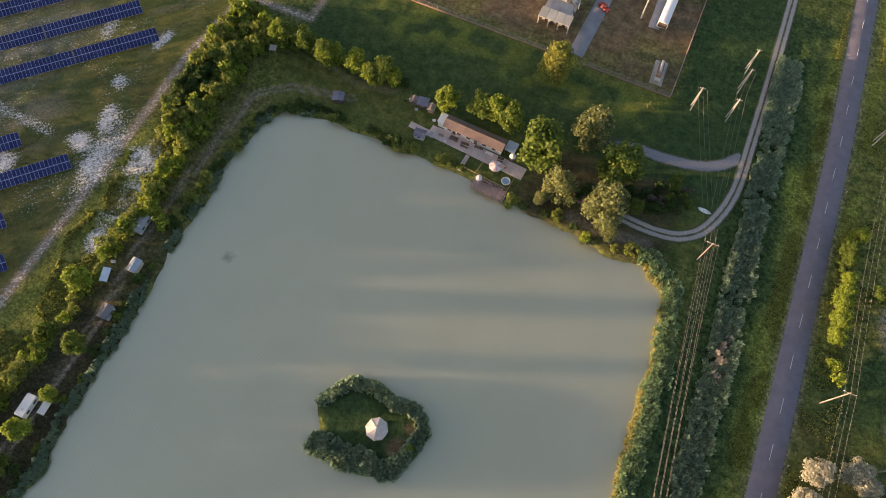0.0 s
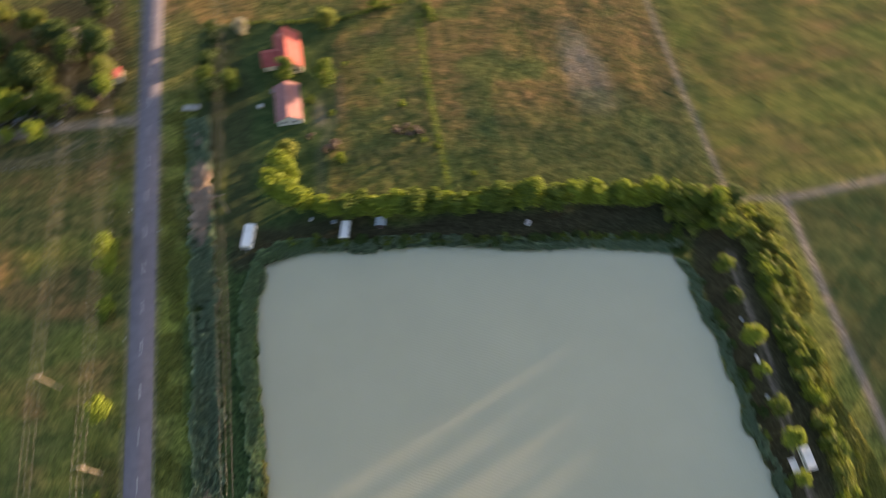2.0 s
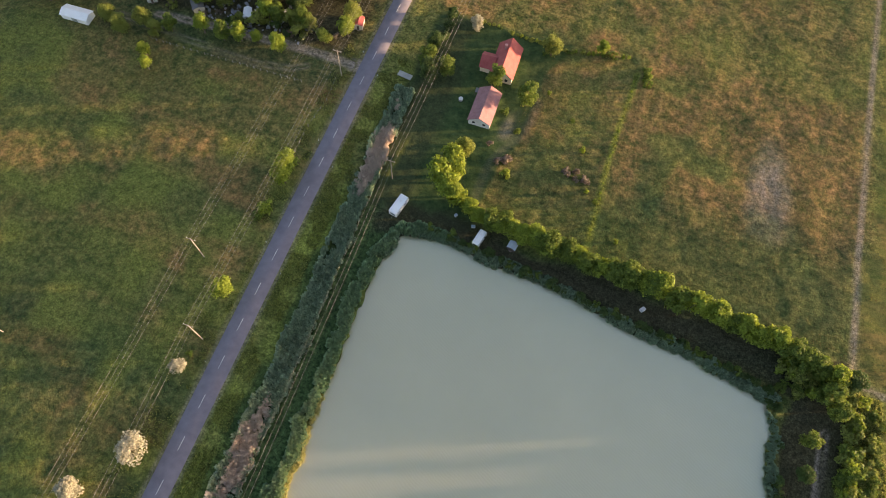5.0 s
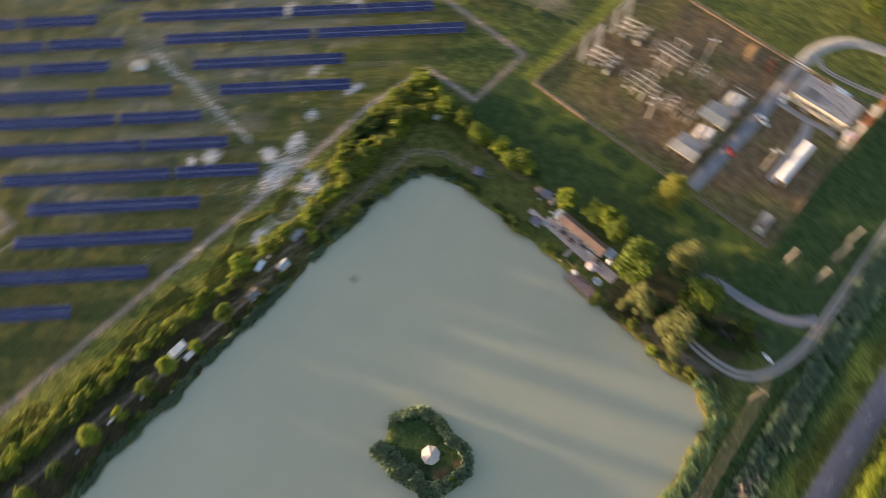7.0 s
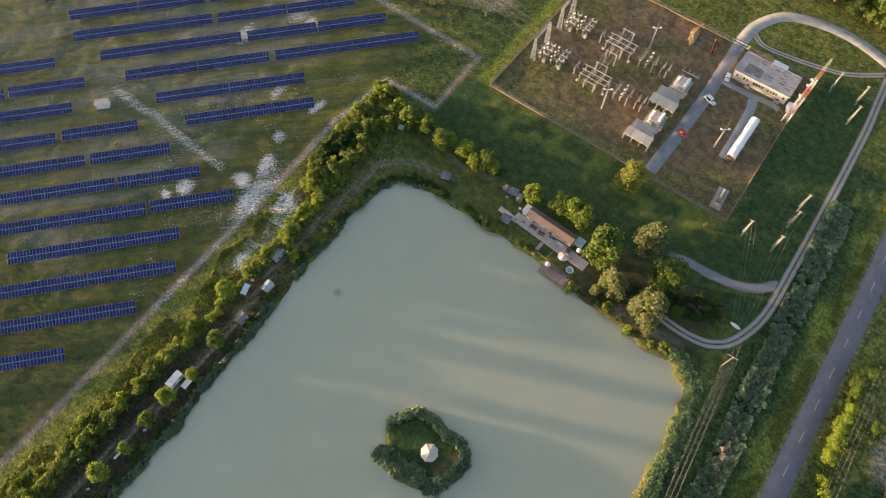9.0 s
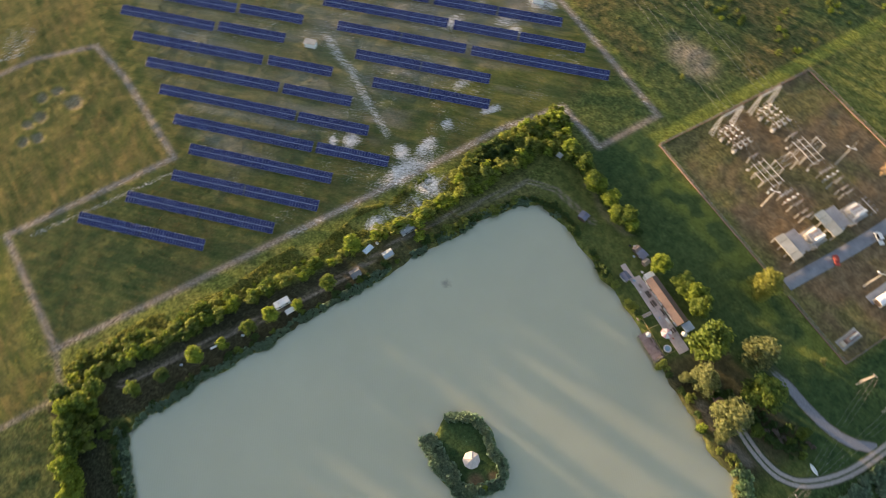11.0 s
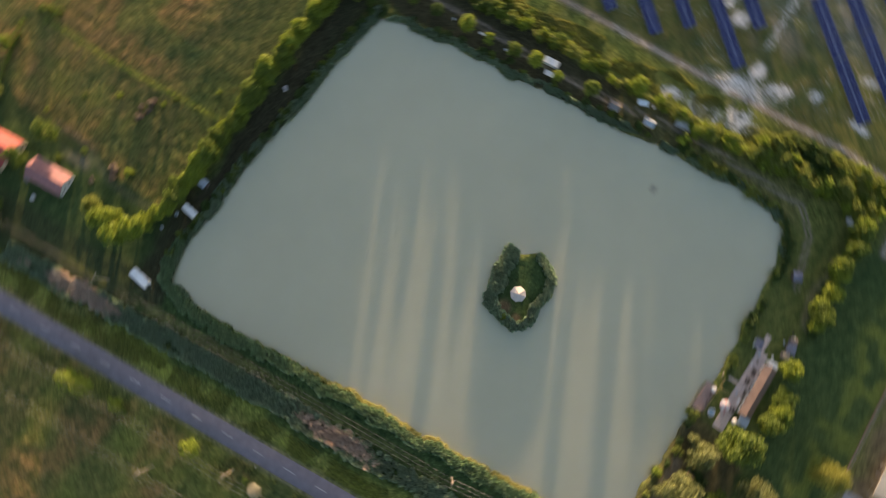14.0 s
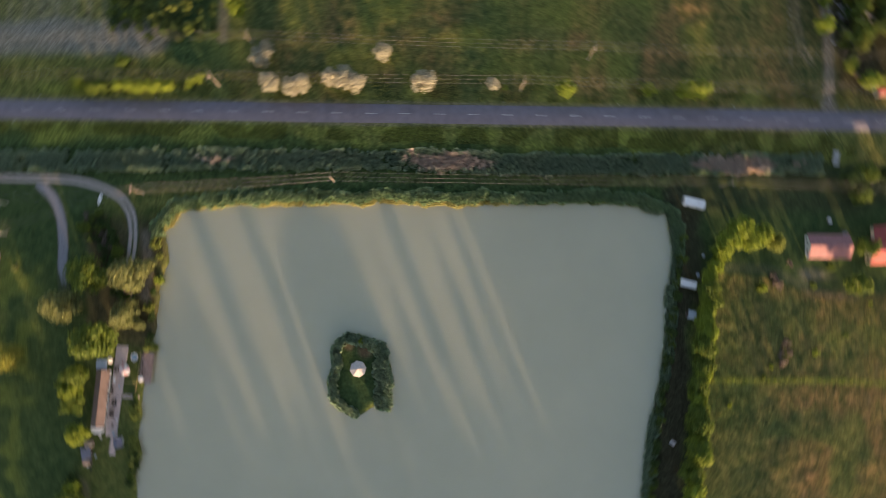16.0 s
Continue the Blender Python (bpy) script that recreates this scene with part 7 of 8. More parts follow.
for x, y in ((-43.4, -120.5), (-53.9, -121.1), (-54.6, -133), (-54.8, -141), (-54.3, -186.1), (-53.4, -196.4), (-43.2, -196.8)):
    pole(x, y, 9.8, 8, "pale concrete twin-leg pole in the grass", True)
wires(((-43.4, -120.5), (-58.6, -74)), (-1.35, 0, 1.35), 9.4, 0.8)
wires(((-54.6, -133), (-53.9, -121.1), (-64.4, -9.3)), (-1.35, 0, 1.35), 10.2, 1.6)

for y0, y1 in ((-147.0, -164.0), (-166.0, -178.5)):
    for o in (-3.0, 0.0, 3.0):
        bm = bmn()
        for k in range(12):
            p, q = [(56.3 + 184 * t, y0 + (y1 - y0) * t + o, 10.0 + 6 * t - 18 * t * (1 - t) * 0.4) for t in (k / 12, (k + 1) / 12)]
            rod(bm, p, q, 0.03, 0.03, 4)
        tagged(part("overhead_wire", bm, M_WIRE, None), "high conductor leaving the yard over the rough field", "wire", "overhead wires")
pole(-152.5, 36.0, 5.0, 20, "short grey pole with a crossarm in the meadow", False)

# delineator posts along the road
mk = thing("delineator", pose(float(road_x(40)) + 4.3, 40, 0), "small white roadside delineator post", "road post", "delineators along the road")
part("post", box(bmn(), -0.07, 0.07, -0.05, 0.05, 0, 0.9, 0.01), M_WHITE_METAL, mk)
part("band", box(bmn(), -0.075, 0.075, -0.055, 0.055, 0.65, 0.78), M_RUBBER, mk)
for k in range(-4, 5):
    if k:
        copy_thing(mk, pose(float(road_x(40 + 40 * k)) + 4.3, 40 + 40 * k, 0))
    copy_thing(mk, pose(float(road_x(48 + 40 * k)) - 4.3, 48 + 40 * k, 0))

# ---- substation ----
M_BRICKFENCE = surface("reddish_concrete", (0.25, 0.15, 0.11), (0.38, 0.25, 0.19), 2.0, 0.9)
M_SILVERPAINT = surface("pale_grey_paint", (0.46, 0.46, 0.45), (0.62, 0.62, 0.60), 1.5, 0.5, 0.2, 0.002)
M_PALEROOF = surface("pale_pinkish_roof_felt", (0.30, 0.265, 0.25), (0.46, 0.42, 0.40), 0.8, 0.9, relief=0.006)
M_PORCELAIN = surface("brown_porcelain", (0.20, 0.13, 0.10), (0.32, 0.22, 0.17), 3, 0.3, relief=0)


def fence(pts, label):
    """A wire fence on concrete posts over a low plinth."""
    f = thing("fence", pose(0, 0, 0), label, "fence")
    bm = bmn()
    rod(bm, (0, 0, -0.3), (0, 0, 2.1), 0.10, 0.08, 6)
    pm = bpy.data.meshes.new("post")
    bm.to_mesh(pm)
    bm.free()
    pm.materials.append(M_BRICKFENCE)
    for (ax, ay), (bx, by) in zip(pts, pts[1:]):
        d = math.hypot(bx - ax, by - ay)
        n = int(d / 3.2)
        ang = math.degrees(math.atan2(by - ay, bx - ax))
        for i in range(n):
            q = part("post", pm, None, f)
            q.location = (ax + (bx - ax) * i / n, ay + (by - ay) * i / n, 0)
        m = pose(ax, ay, 0, 0, 0, ang)
        part("plinth", box(bmn(), 0, d, -0.12, 0.12, -0.1, 0.38, 0, m), M_BRICKFENCE, f)
        bm = bmn()
        for zz in (0.6, 0.85, 1.1, 1.35, 1.6, 1.85, 2.05):
            box(bm, 0, d, -0.012, 0.012, zz - 0.012, zz + 0.012, 0, m)
        for i in range(int(d / 0.8)):
            box(bm, i * 0.8, i * 0.8 + 0.02, -0.01, 0.01, 0.4, 2.05, 0, m)
        part("mesh_panel", bm, M_WIRE, f)


fence([(-3.0, -121.4), (62.4, -121.5), (61.0, -197.0), (-2.6, -196.2)], "reddish post and wire fence round the substation")
fence([(-9.6, -196.4), (-36.0, -196.8), (-36.8, -121.3), (-9.4, -121.4)], "rusty wire fence closing the substation yard")


def lathe(bm, a, b, profile, sides=8):
    """A turned piece from a to b: pairs of share of the way and radius."""
    a, b = Vector(a), Vector(b)
    m = (b - a).to_track_quat("Z", "Y").to_matrix()
    rings = []
    for t, r in profile:
        c = a.lerp(b, t)
        rings.append([bm.verts.new(c + m @ Vector((r * math.cos(2 * math.pi * k / sides), r * math.sin(2 * math.pi * k / sides), 0))) for k in range(sides)])
    for p, q in zip(rings, rings[1:]):
        for k in range(sides):
            bm.faces.new((p[k], p[(k + 1) % sides], q[(k + 1) % sides], q[k]))
    bm.faces.new(rings[0][::-1])
    bm.faces.new(rings[-1])
    return bm


def stack(bm, x, y, z0, z1, r=0.12, ribs=6):
    """A ribbed insulator column."""
    prof = [(0, r * 0.6)]
    for k in range(ribs):
        prof += [((k + 0.1) / ribs, r), ((k + 0.55) / ribs, r * 0.62), ((k + 0.95) / ribs, r * 0.55)]
    return lathe(bm, (x, y, z0), (x, y, z1), prof)


def disconnector(x, y, rz=0, n=3, gap=2.2, h=2.6):
    """Post insulators on a steel frame."""
    ob = thing("disconnector", pose(x, y, 0, 0, 0, rz), "grey disconnector with brown insulators on a steel frame", "switchgear", "switchgear in the yard")
    w = (n - 1) * gap / 2
    for s in (-w, w):
        part("leg", rod(bmn(), (0, s, 0), (0, s, h), 0.15, 0.13, 8), M_CONCRETE, ob)
    part("beam", box(bmn(), -0.13, 0.13, -w - 0.5, w + 0.5, h, h + 0.22), M_SILVERPAINT, ob)
    for k in range(n):
        yy = -w + gap * k
        part("insulator", stack(bmn(), -0.55, yy, h + 0.22, h + 1.5), M_PORCELAIN, ob)
        part("insulator", stack(bmn(), 0.55, yy, h + 0.22, h + 1.5), M_PORCELAIN, ob)
        part("base_channel", box(bmn(), -0.75, 0.75, yy - 0.1, yy + 0.1, h + 0.22, h + 0.34), M_SILVERPAINT, ob)
        part("contact", box(bmn(), -0.8, 0.8, yy - 0.05, yy + 0.05, h + 1.5, h + 1.62), M_STEEL, ob)


def breaker(x, y, rz=0):
    """A three-pole breaker: a column with a crosshead on each pole, tied by a drive rod."""
    ob = thing("circuit_breaker", pose(x, y, 0, 0, 0, rz), "pale grey three-pole circuit breaker with a drive cabinet", "switchgear", "switchgear in the yard")
    for yy in (-2.6, 0, 2.6):
        part("leg", box(bmn(), -0.3, 0.3, yy - 0.3, yy + 0.3, 0, 1.7, 0.03), M_CONCRETE, ob)
        part("column", stack(bmn(), 0, yy, 1.7, 3.5, 0.24, 6), M_PORCELAIN, ob)
        part("crosshead", box(bmn(), -1.0, 1.0, yy - 0.24, yy + 0.24, 3.5, 3.85, 0.06), M_SILVERPAINT, ob)
        for s in (-1, 1):
            part("bushing", stack(bmn(), s * 0.85, yy, 3.85, 5.0, 0.18, 5), M_SILVERPAINT, ob)
    part("drive_rod", rod(bmn(), (0.2, -2.6, 1.5), (0.2, 3.2, 1.5), 0.06, 0.06, 6), M_STEEL, ob)
    part("cabinet", box(bmn(), -0.6, 0.6, 3.3, 4.1, 0, 1.8, 0.04), M_SILVERPAINT, ob)


def current_transformer(x, y):
    """A tank on a plinth post with an insulator and a capped head."""
    ob = thing("current_transformer", pose(x, y, 0), "slim instrument transformer with a pale domed head", "switchgear", "switchgear in the yard")
    part("post", rod(bmn(), (0, 0, 0), (0, 0, 1.9), 0.17, 0.15, 8), M_CONCRETE, ob)
    part("tank", box(bmn(), -0.35, 0.35, -0.35, 0.35, 1.9, 2.5, 0.06), M_SILVERPAINT, ob)
    part("insulator", stack(bmn(), 0, 0, 2.5, 3.9, 0.2, 6), M_PORCELAIN, ob)
    part("head", lathe(bmn(), (0, 0, 3.9), (0, 0, 4.55), ((0, 0.3), (0.35, 0.36), (0.75, 0.3), (1, 0.1)), 10), M_WHITE_METAL, ob)


def post_portal(x, y, l, h, rz=0):
    """A pair of concrete posts under a beam with three insulators."""
    ob = thing("post_portal", pose(x, y, 0, 0, 0, rz), "pale concrete post portal carrying three insulators", "switchgear", "switchgear in the yard")
    for s in (-1, 1):
        part("post", box(bmn(), -0.17, 0.17, s * l / 2 - 0.17, s * l / 2 + 0.17, 0, h, 0.03), M_CONCRETE, ob)
    part("beam", box(bmn(), -0.15, 0.15, -l / 2 - 0.5, l / 2 + 0.5, h, h + 0.26, 0.02), M_CONCRETE, ob)
    for k in (-1, 0, 1):
        part("insulator", stack(bmn(), 0, k * l * 0.42, h + 0.26, h + 1.3, 0.15), M_PORCELAIN, ob)


def bus_section(x, y, l, h):
    """A length of busbar: three long tubes on rows of posts, with a lower row of cross members."""
    ob = thing("busbar_gear", pose(x, y, 0), "long pale busbar tubes carried on rows of slender posts", "switchgear", "switchgear in the yard")
    for yy in (-2.4, 0.0, 2.4):
        part("tube", rod(bmn(), (-l / 2, yy, h + 1.2), (l / 2, yy, h + 1.2), 0.10, 0.10, 8), M_SILVERPAINT, ob)
    for xx in (-l / 2 + 0.8, -l / 6, l / 6, l / 2 - 0.8):
        for yy in (-2.4, 2.4):
            part("post", rod(bmn(), (xx, yy, 0), (xx, yy, h), 0.14, 0.12, 8), M_CONCRETE, ob)
        part("beam", box(bmn(), xx - 0.11, xx + 0.11, -3.0, 3.0, h, h + 0.2), M_SILVERPAINT, ob)
        for yy in (-2.4, 0.0, 2.4):
            part("insulator", stack(bmn(), xx, yy, h + 0.2, h + 1.12, 0.13, 5), M_PORCELAIN, ob)
    for xx in (-l / 2 + 0.3, l / 2 - 0.3):
        part("operating_box", box(bmn(), xx - 0.35, xx + 0.35, 2.7, 3.3, 0.5, 1.5, 0.03), M_SILVERPAINT, ob)


def gantry(x, y0, y1, h):
    """A line gantry of two lattice legs and a lattice beam."""
    ob = thing("line_gantry", pose(x, 0, 0), "pale lattice line gantry at the edge of the yard", "gantry", "line gantries")
    for y in (y0, y1):
        bm = bmn()
        for sx in (-1, 1):
            for sy in (-1, 1):
                rod(bm, (sx * 0.95, y + sy * 0.4, 0), (sx * 0.28, y + sy * 0.28, h), 0.09, 0.08, 5)
        for k in range(9):
            a, b = k / 9, (k + 1) / 9
            wa, wb = 0.95 - 0.67 * a, 0.95 - 0.67 * b
            for sy in (-1, 1):
                rod(bm, (-wa, y + sy * 0.38, a * h), (wb, y + sy * 0.36, b * h), 0.05, 0.05, 4)
                rod(bm, (-wa, y + sy * 0.38, a * h), (wa, y + sy * 0.38, a * h), 0.05, 0.05, 4)
        part("leg", bm, M_SILVERPAINT, ob)
    bm = bmn()
    for dx in (-0.28, 0.28):
        for dz in (-0.5, 0):
            rod(bm, (dx, y0, h + dz), (dx, y1, h + dz), 0.06, 0.06, 5)
    n = 10
    for k in range(n):
        ya, yb = y0 + (y1 - y0) * k / n, y0 + (y1 - y0) * (k + 1) / n
        rod(bm, (-0.28, ya, h), (0.28, yb, h), 0.04, 0.04, 4)
        rod(bm, (0.28, ya, h - 0.5), (0.28, yb, h), 0.04, 0.04, 4)
    part("beam", bm, M_SILVERPAINT, ob)
    for k in range(3):
        part("insulator", stack(bmn(), 0, y0 + (y1 - y0) * (k + 0.5) / 3, h - 1.6, h - 0.5, 0.13), M_PORCELAIN, ob)


def transformer(x, y, rz=0):
    """A power transformer: tank, cooling banks, conservator and bushings on a plinth."""
    ob = thing("power_transformer", pose(x, y, 0, 0, 0, rz), "large pale grey power transformer with cooling fins", "transformer", "power transformers")
    part("plinth", box(bmn(), -4.6, 4.6, -3.4, 3.4, 0, 0.4, 0.04), M_CONCRETE, ob)
    part("tank", box(bmn(), -2.4, 2.4, -1.3, 1.3, 0.5, 3.3, 0.08), M_SILVERPAINT, ob)
    part("cover", box(bmn(), -2.6, 2.6, -1.5, 1.5, 3.3, 3.45, 0.03), M_SILVERPAINT, ob)
    part("conservator", rod(bmn(), (-2.0, 1.9, 4.2), (2.2, 1.9, 4.2), 0.5, 0.5, 16), M_WHITE_METAL, ob)
    for s in (-1, 1):
        for k in range(9):
            xx = -2.2 + 0.55 * k
            part("cooling_fin", box(bmn(), xx - 0.08, xx + 0.08, s * 1.55 + (0 if s > 0 else -0.9), s * 1.55 + (0.9 if s > 0 else 0), 0.9, 3.0), M_WHITE_METAL, ob)
    for k in range(3):
        part("bushing", stack(bmn(), -1.5 + 1.5 * k, -0.7, 3.45, 5.4, 0.22, 8), M_PORCELAIN, ob)
        part("low_bushing", stack(bmn(), -1.2 + 1.2 * k, 0.7, 3.45, 4.2, 0.14, 4), M_PORCELAIN, ob)
    part("control_box", box(bmn(), 2.45, 3.1, -0.6, 0.6, 0.8, 2.3, 0.04), M_SILVERPAINT, ob)


def cell_roof(x, y, w, l, h):
    """A concrete cable cell: four broad roof slabs on columns, and a lower felted roof behind them."""
    ob = thing("switch_cell", pose(x, y, 0), "cream slab-roofed switch cell with a felted lean-to", "switchgear")
    n = 4
    for k in range(n):
        xx = -w / 2 + w * (k + 0.5) / n
        part("roof_slab", box(bmn(), xx - w / n / 2 + 0.06, xx + w / n / 2 - 0.06, 0.2, l / 2 + 0.2, h, h + 0.22, 0.02), M_CREAM, ob)
    part("felt_roof", box(bmn(), -w / 2 + 1.2, w / 2 - 0.6, -l / 2 - 0.4, 0.15, h - 0.5, h - 0.3, 0.02), M_PALEROOF, ob)
    for k in range(5):
        part("roof_seam", box(bmn(), -w / 2 + 2.0 + k * 1.6, -w / 2 + 2.12 + k * 1.6, -l / 2 - 0.4, 0.15, h - 0.297, h - 0.24), M_CONCRETE, ob)
    for sx in (-1, -0.33, 0.33, 1):
        part("column", box(bmn(), sx * (w / 2 - 0.3) - 0.18, sx * (w / 2 - 0.3) + 0.18, l / 2 - 0.4, l / 2 - 0.04, 0, h), M_CONCRETE, ob)
        part("column", box(bmn(), sx * (w / 2 - 1.5) - 0.15, sx * (w / 2 - 1.5) + 0.15, -l / 2 - 0.1, -l / 2 + 0.2, 0, h - 0.5), M_CONCRETE, ob)
    for k in range(5):
        part("equipment", box(bmn(), -w / 2 + 0.8 + k * w / 5.4, -w / 2 + 1.7 + k * w / 5.4, -l / 4, l / 4, 0, h * 0.7, 0.05), M_SILVERPAINT, ob)


def mast(x, y, h):
    """A lightning mast: a concrete shaft, a lamp platform and a steel spike."""
    ob = thing("lightning_mast", pose(x, y, 0, 0, 0, 35), "tall pale concrete lightning mast with a floodlight crossarm", "mast", "lightning masts")
    part("shaft", rod(bmn(), (0, 0, -0.2), (0, 0, h * 0.7), 0.34, 0.2, 10), M_CONCRETE, ob)
    part("spike", rod(bmn(), (0, 0, h * 0.7), (0, 0, h), 0.07, 0.03, 6), M_STEEL, ob)
    part("crossarm", box(bmn(), -1.5, 1.5, -0.1, 0.1, h * 0.68, h * 0.68 + 0.2), M_WHITE_METAL, ob)
    for s in (-1.35, 1.35):
        part("floodlight", box(bmn(), s - 0.3, s + 0.3, -0.35, 0.35, h * 0.68 + 0.2, h * 0.68 + 0.6, 0.05), M_WHITE_METAL, ob)


gantry(56.3, -152.0, -142.0, 11.5)
gantry(56.3, -171.0, -161.2, 11.5)
for yy in (-147.0, -166.5):
    disconnector(55.2, yy, 0, 3, 2.8, 2.4)
    breaker(52.2, yy)
    for k in (-2.8, 0.0, 2.8):
        current_transformer(49.6, yy + k)
        current_transformer(54.0, yy + k + 0.9)
    disconnector(47.0, yy + 0.3, 0, 3, 2.6, 3.0)
    breaker(45.6, yy - 0.5)
    post_portal(39.6, yy, 3.2, 3.6)
    bus_section(31.0, yy + 1.2, 12.0, 3.6)
    disconnector(21.4, yy + 0.6, 0, 3, 2.4, 3.2)
    for k in (-2.4, 0.0, 2.4):
        current_transformer(18.8, yy + k)
    post_portal(16.0, yy + 0.8, 4.6, 4.6)
    post_portal(12.6, yy + 0.4, 4.0, 3.4)
    post_portal(10.4, yy + 0.2, 4.4, 3.6)
for yy, h in ((-170.8, 6.2), (-161.9, 6.0), (-157.7, 6.0), (-150.6, 6.0), (-142.0, 4.0)):
    post_portal(31.2, yy, 4.2, h, 90)
transformer(3.4, -144.0, 90)
transformer(3.4, -164.0, 90)
cell_roof(4.4, -134.6, 10.4, 8.6, 3.4)
cell_roof(4.4, -153.5, 10.4, 8.8, 3.4)
for yy in (-141.2, -160.0, -169.5):
    disconnector(2.6, yy, 90, 4, 2.0, 2.6)
for yy in (-147.0, -166.5):
    for o in (-2.4, 0, 2.4):
        bm = bmn()
        rod(bm, (56, yy + o, 9.6), (37, yy + o, 4.9), 0.022, 0.022, 4)
        rod(bm, (25, yy + o, 4.9), (5, yy + o, 5.0), 0.022, 0.022, 4)
        tagged(part("busbar_wire", bm, M_WIRE, None), "thin overhead conductors above the switchgear", "wire", "conductors in the yard")
for xx in (29.4, 31.2, 33.0):
    bm = bmn()
    rod(bm, (xx, -171.5, 7.3), (xx, -157.5, 7.2), 0.05, 0.05, 5)
    rod(bm, (xx, -157.5, 7.2), (xx, -142, 5.2), 0.05, 0.05, 5)
    tagged(part("busbar_wire", bm, M_SILVERPAINT, None), "pale conductor joining the two busbars", "wire", "conductors in the yard")
mast(22.3, -137.6, 16)
mast(22.2, -174.0, 16)
mast(-19.6, -146.8, 16)

tw = thing("radio_tower", pose(-35.4, -173.4, 0), "slender red and white lattice radio tower", "tower")
TH, NS = 33.0, 7
M_FADEDRED = surface("faded_red_lead", (0.40, 0.115, 0.065), (0.56, 0.20, 0.11), 1.5, 0.7)
for k in range(NS):
    bm = bmn()
    z0, z1 = TH * k / NS, TH * (k + 1) / NS
    w0, w1 = 1.05 - 0.8 * k / NS, 1.05 - 0.8 * (k + 1) / NS
    C = ((-1, -1), (1, -1), (1, 1), (-1, 1))
    for (sx, sy), (tx, ty) in zip(C, C[1:] + C[:1]):
        rod(bm, (sx * w0, sy * w0, z0), (sx * w1, sy * w1, z1), 0.075, 0.07, 5)
        for q in range(3):
            ua, ub = q / 3, (q + 1) / 3
            za, zb, wa, wb = z0 + (z1 - z0) * ua, z0 + (z1 - z0) * ub, w0 + (w1 - w0) * ua, w0 + (w1 - w0) * ub
            rod(bm, (sx * wa, sy * wa, za), (tx * wb, ty * wb, zb), 0.035, 0.035, 4)
            rod(bm, (sx * wb, sy * wb, zb), (tx * wb, ty * wb, zb), 0.035, 0.035, 4)
    red = k in (1, 3, 5)
    part("section", bm, M_FADEDRED if red else M_WHITE_METAL if k < 6 else M_STEEL, tw, "faded red painted section" if red else "white painted section" if k < 6 else "bare steel top section")
part("aerial", rod(bmn(), (0, 0, TH), (0, 0, TH + 3), 0.05, 0.02, 6), M_STEEL, tw)
for k, zz in enumerate((14.0, 19.5, 22.5)):
    part("dish", lathe(bmn(), (0.9, 0.2, zz), (1.3, 0.3, zz), ((0, 0.12), (0.6, 0.42), (1, 0.5)), 12), M_WHITE_METAL, tw)

h = thing("control_building", pose(-21.2, -185.3, 0), "cream control building with a weathered patched flat roof", "building")
part("wall", box(bmn(), -10.7, 10.9, -5.4, 5.4, 0, 4.2), M_CREAM, h)
part("roof", box(bmn(), -11.0, 11.2, -5.7, 5.7, 4.203, 4.5, 0.05), M_PALEROOF, h)
part("eaves_band", box(box(box(box(bmn(), -11.05, 11.25, 5.7, 5.78, 4.2, 4.62), -11.05, 11.25, -5.78, -5.7, 4.2, 4.62), -11.08, -11.0, -5.78, 5.78, 4.2, 4.62), 11.2, 11.28, -5.78, 5.78, 4.2, 4.62), M_WHITE, h)
part("roof_patch", box(bmn(), 1.6, 8.2, -0.6, 4.2, 4.506, 4.53), M_GREYROOF, h, "darker bluish roofing patch")
part("roof_patch", box(bmn(), -2.6, 1.2, 0.6, 3.4, 4.506, 4.524), M_SLAB, h, "greyer roofing patch")
SLOT = np.random.RandomState(61)
for k in range(34):
    px, py = SLOT.uniform(-10, 5.0), SLOT.uniform(-4.9, 4.6)
    l = SLOT.uniform(0.25, 0.9)
    part("blister", box(bmn(), -l, l, -0.16, 0.16, 4.503, 4.503 + SLOT.uniform(0.04, 0.1), 0.015, pose(px, py, 0, 0, 0, SLOT.uniform(-12, 12))), (M_RUBBER, M_SLAB, M_CREAM)[SLOT.randint(3)], h)
for k in range(4):
    part("vent", box(bmn(), -8 + 4.2 * k, -7.5 + 4.2 * k, -4.6, -4.1, 4.503, 5.1, 0.05), M_STEEL, h)
for xx in (-9.4, -6.6, -5.5, -4.4, -3.3, -0.8, 0.3, 1.4, 2.5, 5.4, 6.5, 9.4):
    window(h, xx, 5.4, 2.5, 0.7, 1.3, "x", 1)
for k in range(4):
    window(h, 10.9, -3.6 + 2.4 * k, 2.4, 1.0, 1.3, "y", 1)
for xx in (4.0, -7.9):
    door(h, xx, 5.4, 1.2, 2.2, "x", 1, M_DARKWOOD)
    part("porch", box(bmn(), xx - 1.1, xx + 1.1, 5.4, 6.9, 2.5, 2.62), M_CREAM, h)
    part("porch_step", box(bmn(), xx - 1.0, xx + 1.0, 5.4, 6.6, 0, 0.2), M_CONCRETE, h)
part("downpipe", rod(bmn(), (7.8, 5.5, 0.1), (7.8, 5.5, 4.2), 0.05, 0.05, 6), M_STEEL, h)

t = thing("tank_trailer", pose(-26.5, -155.0, 0.1, 0, 0, 0), "long white trailer parked on the concrete drive", "trailer")
bm = bmn()
n = 12
ringA = [bm.verts.new((1.6 * math.cos(math.pi * k / n), -10.2, 2.3 + 1.0 * math.sin(math.pi * k / n))) for k in range(n + 1)] + [bm.verts.new((-1.6, -10.2, 0.9)), bm.verts.new((1.6, -10.2, 0.9))]
ringB = [bm.verts.new((v.co.x, 10.2, v.co.z)) for v in ringA]
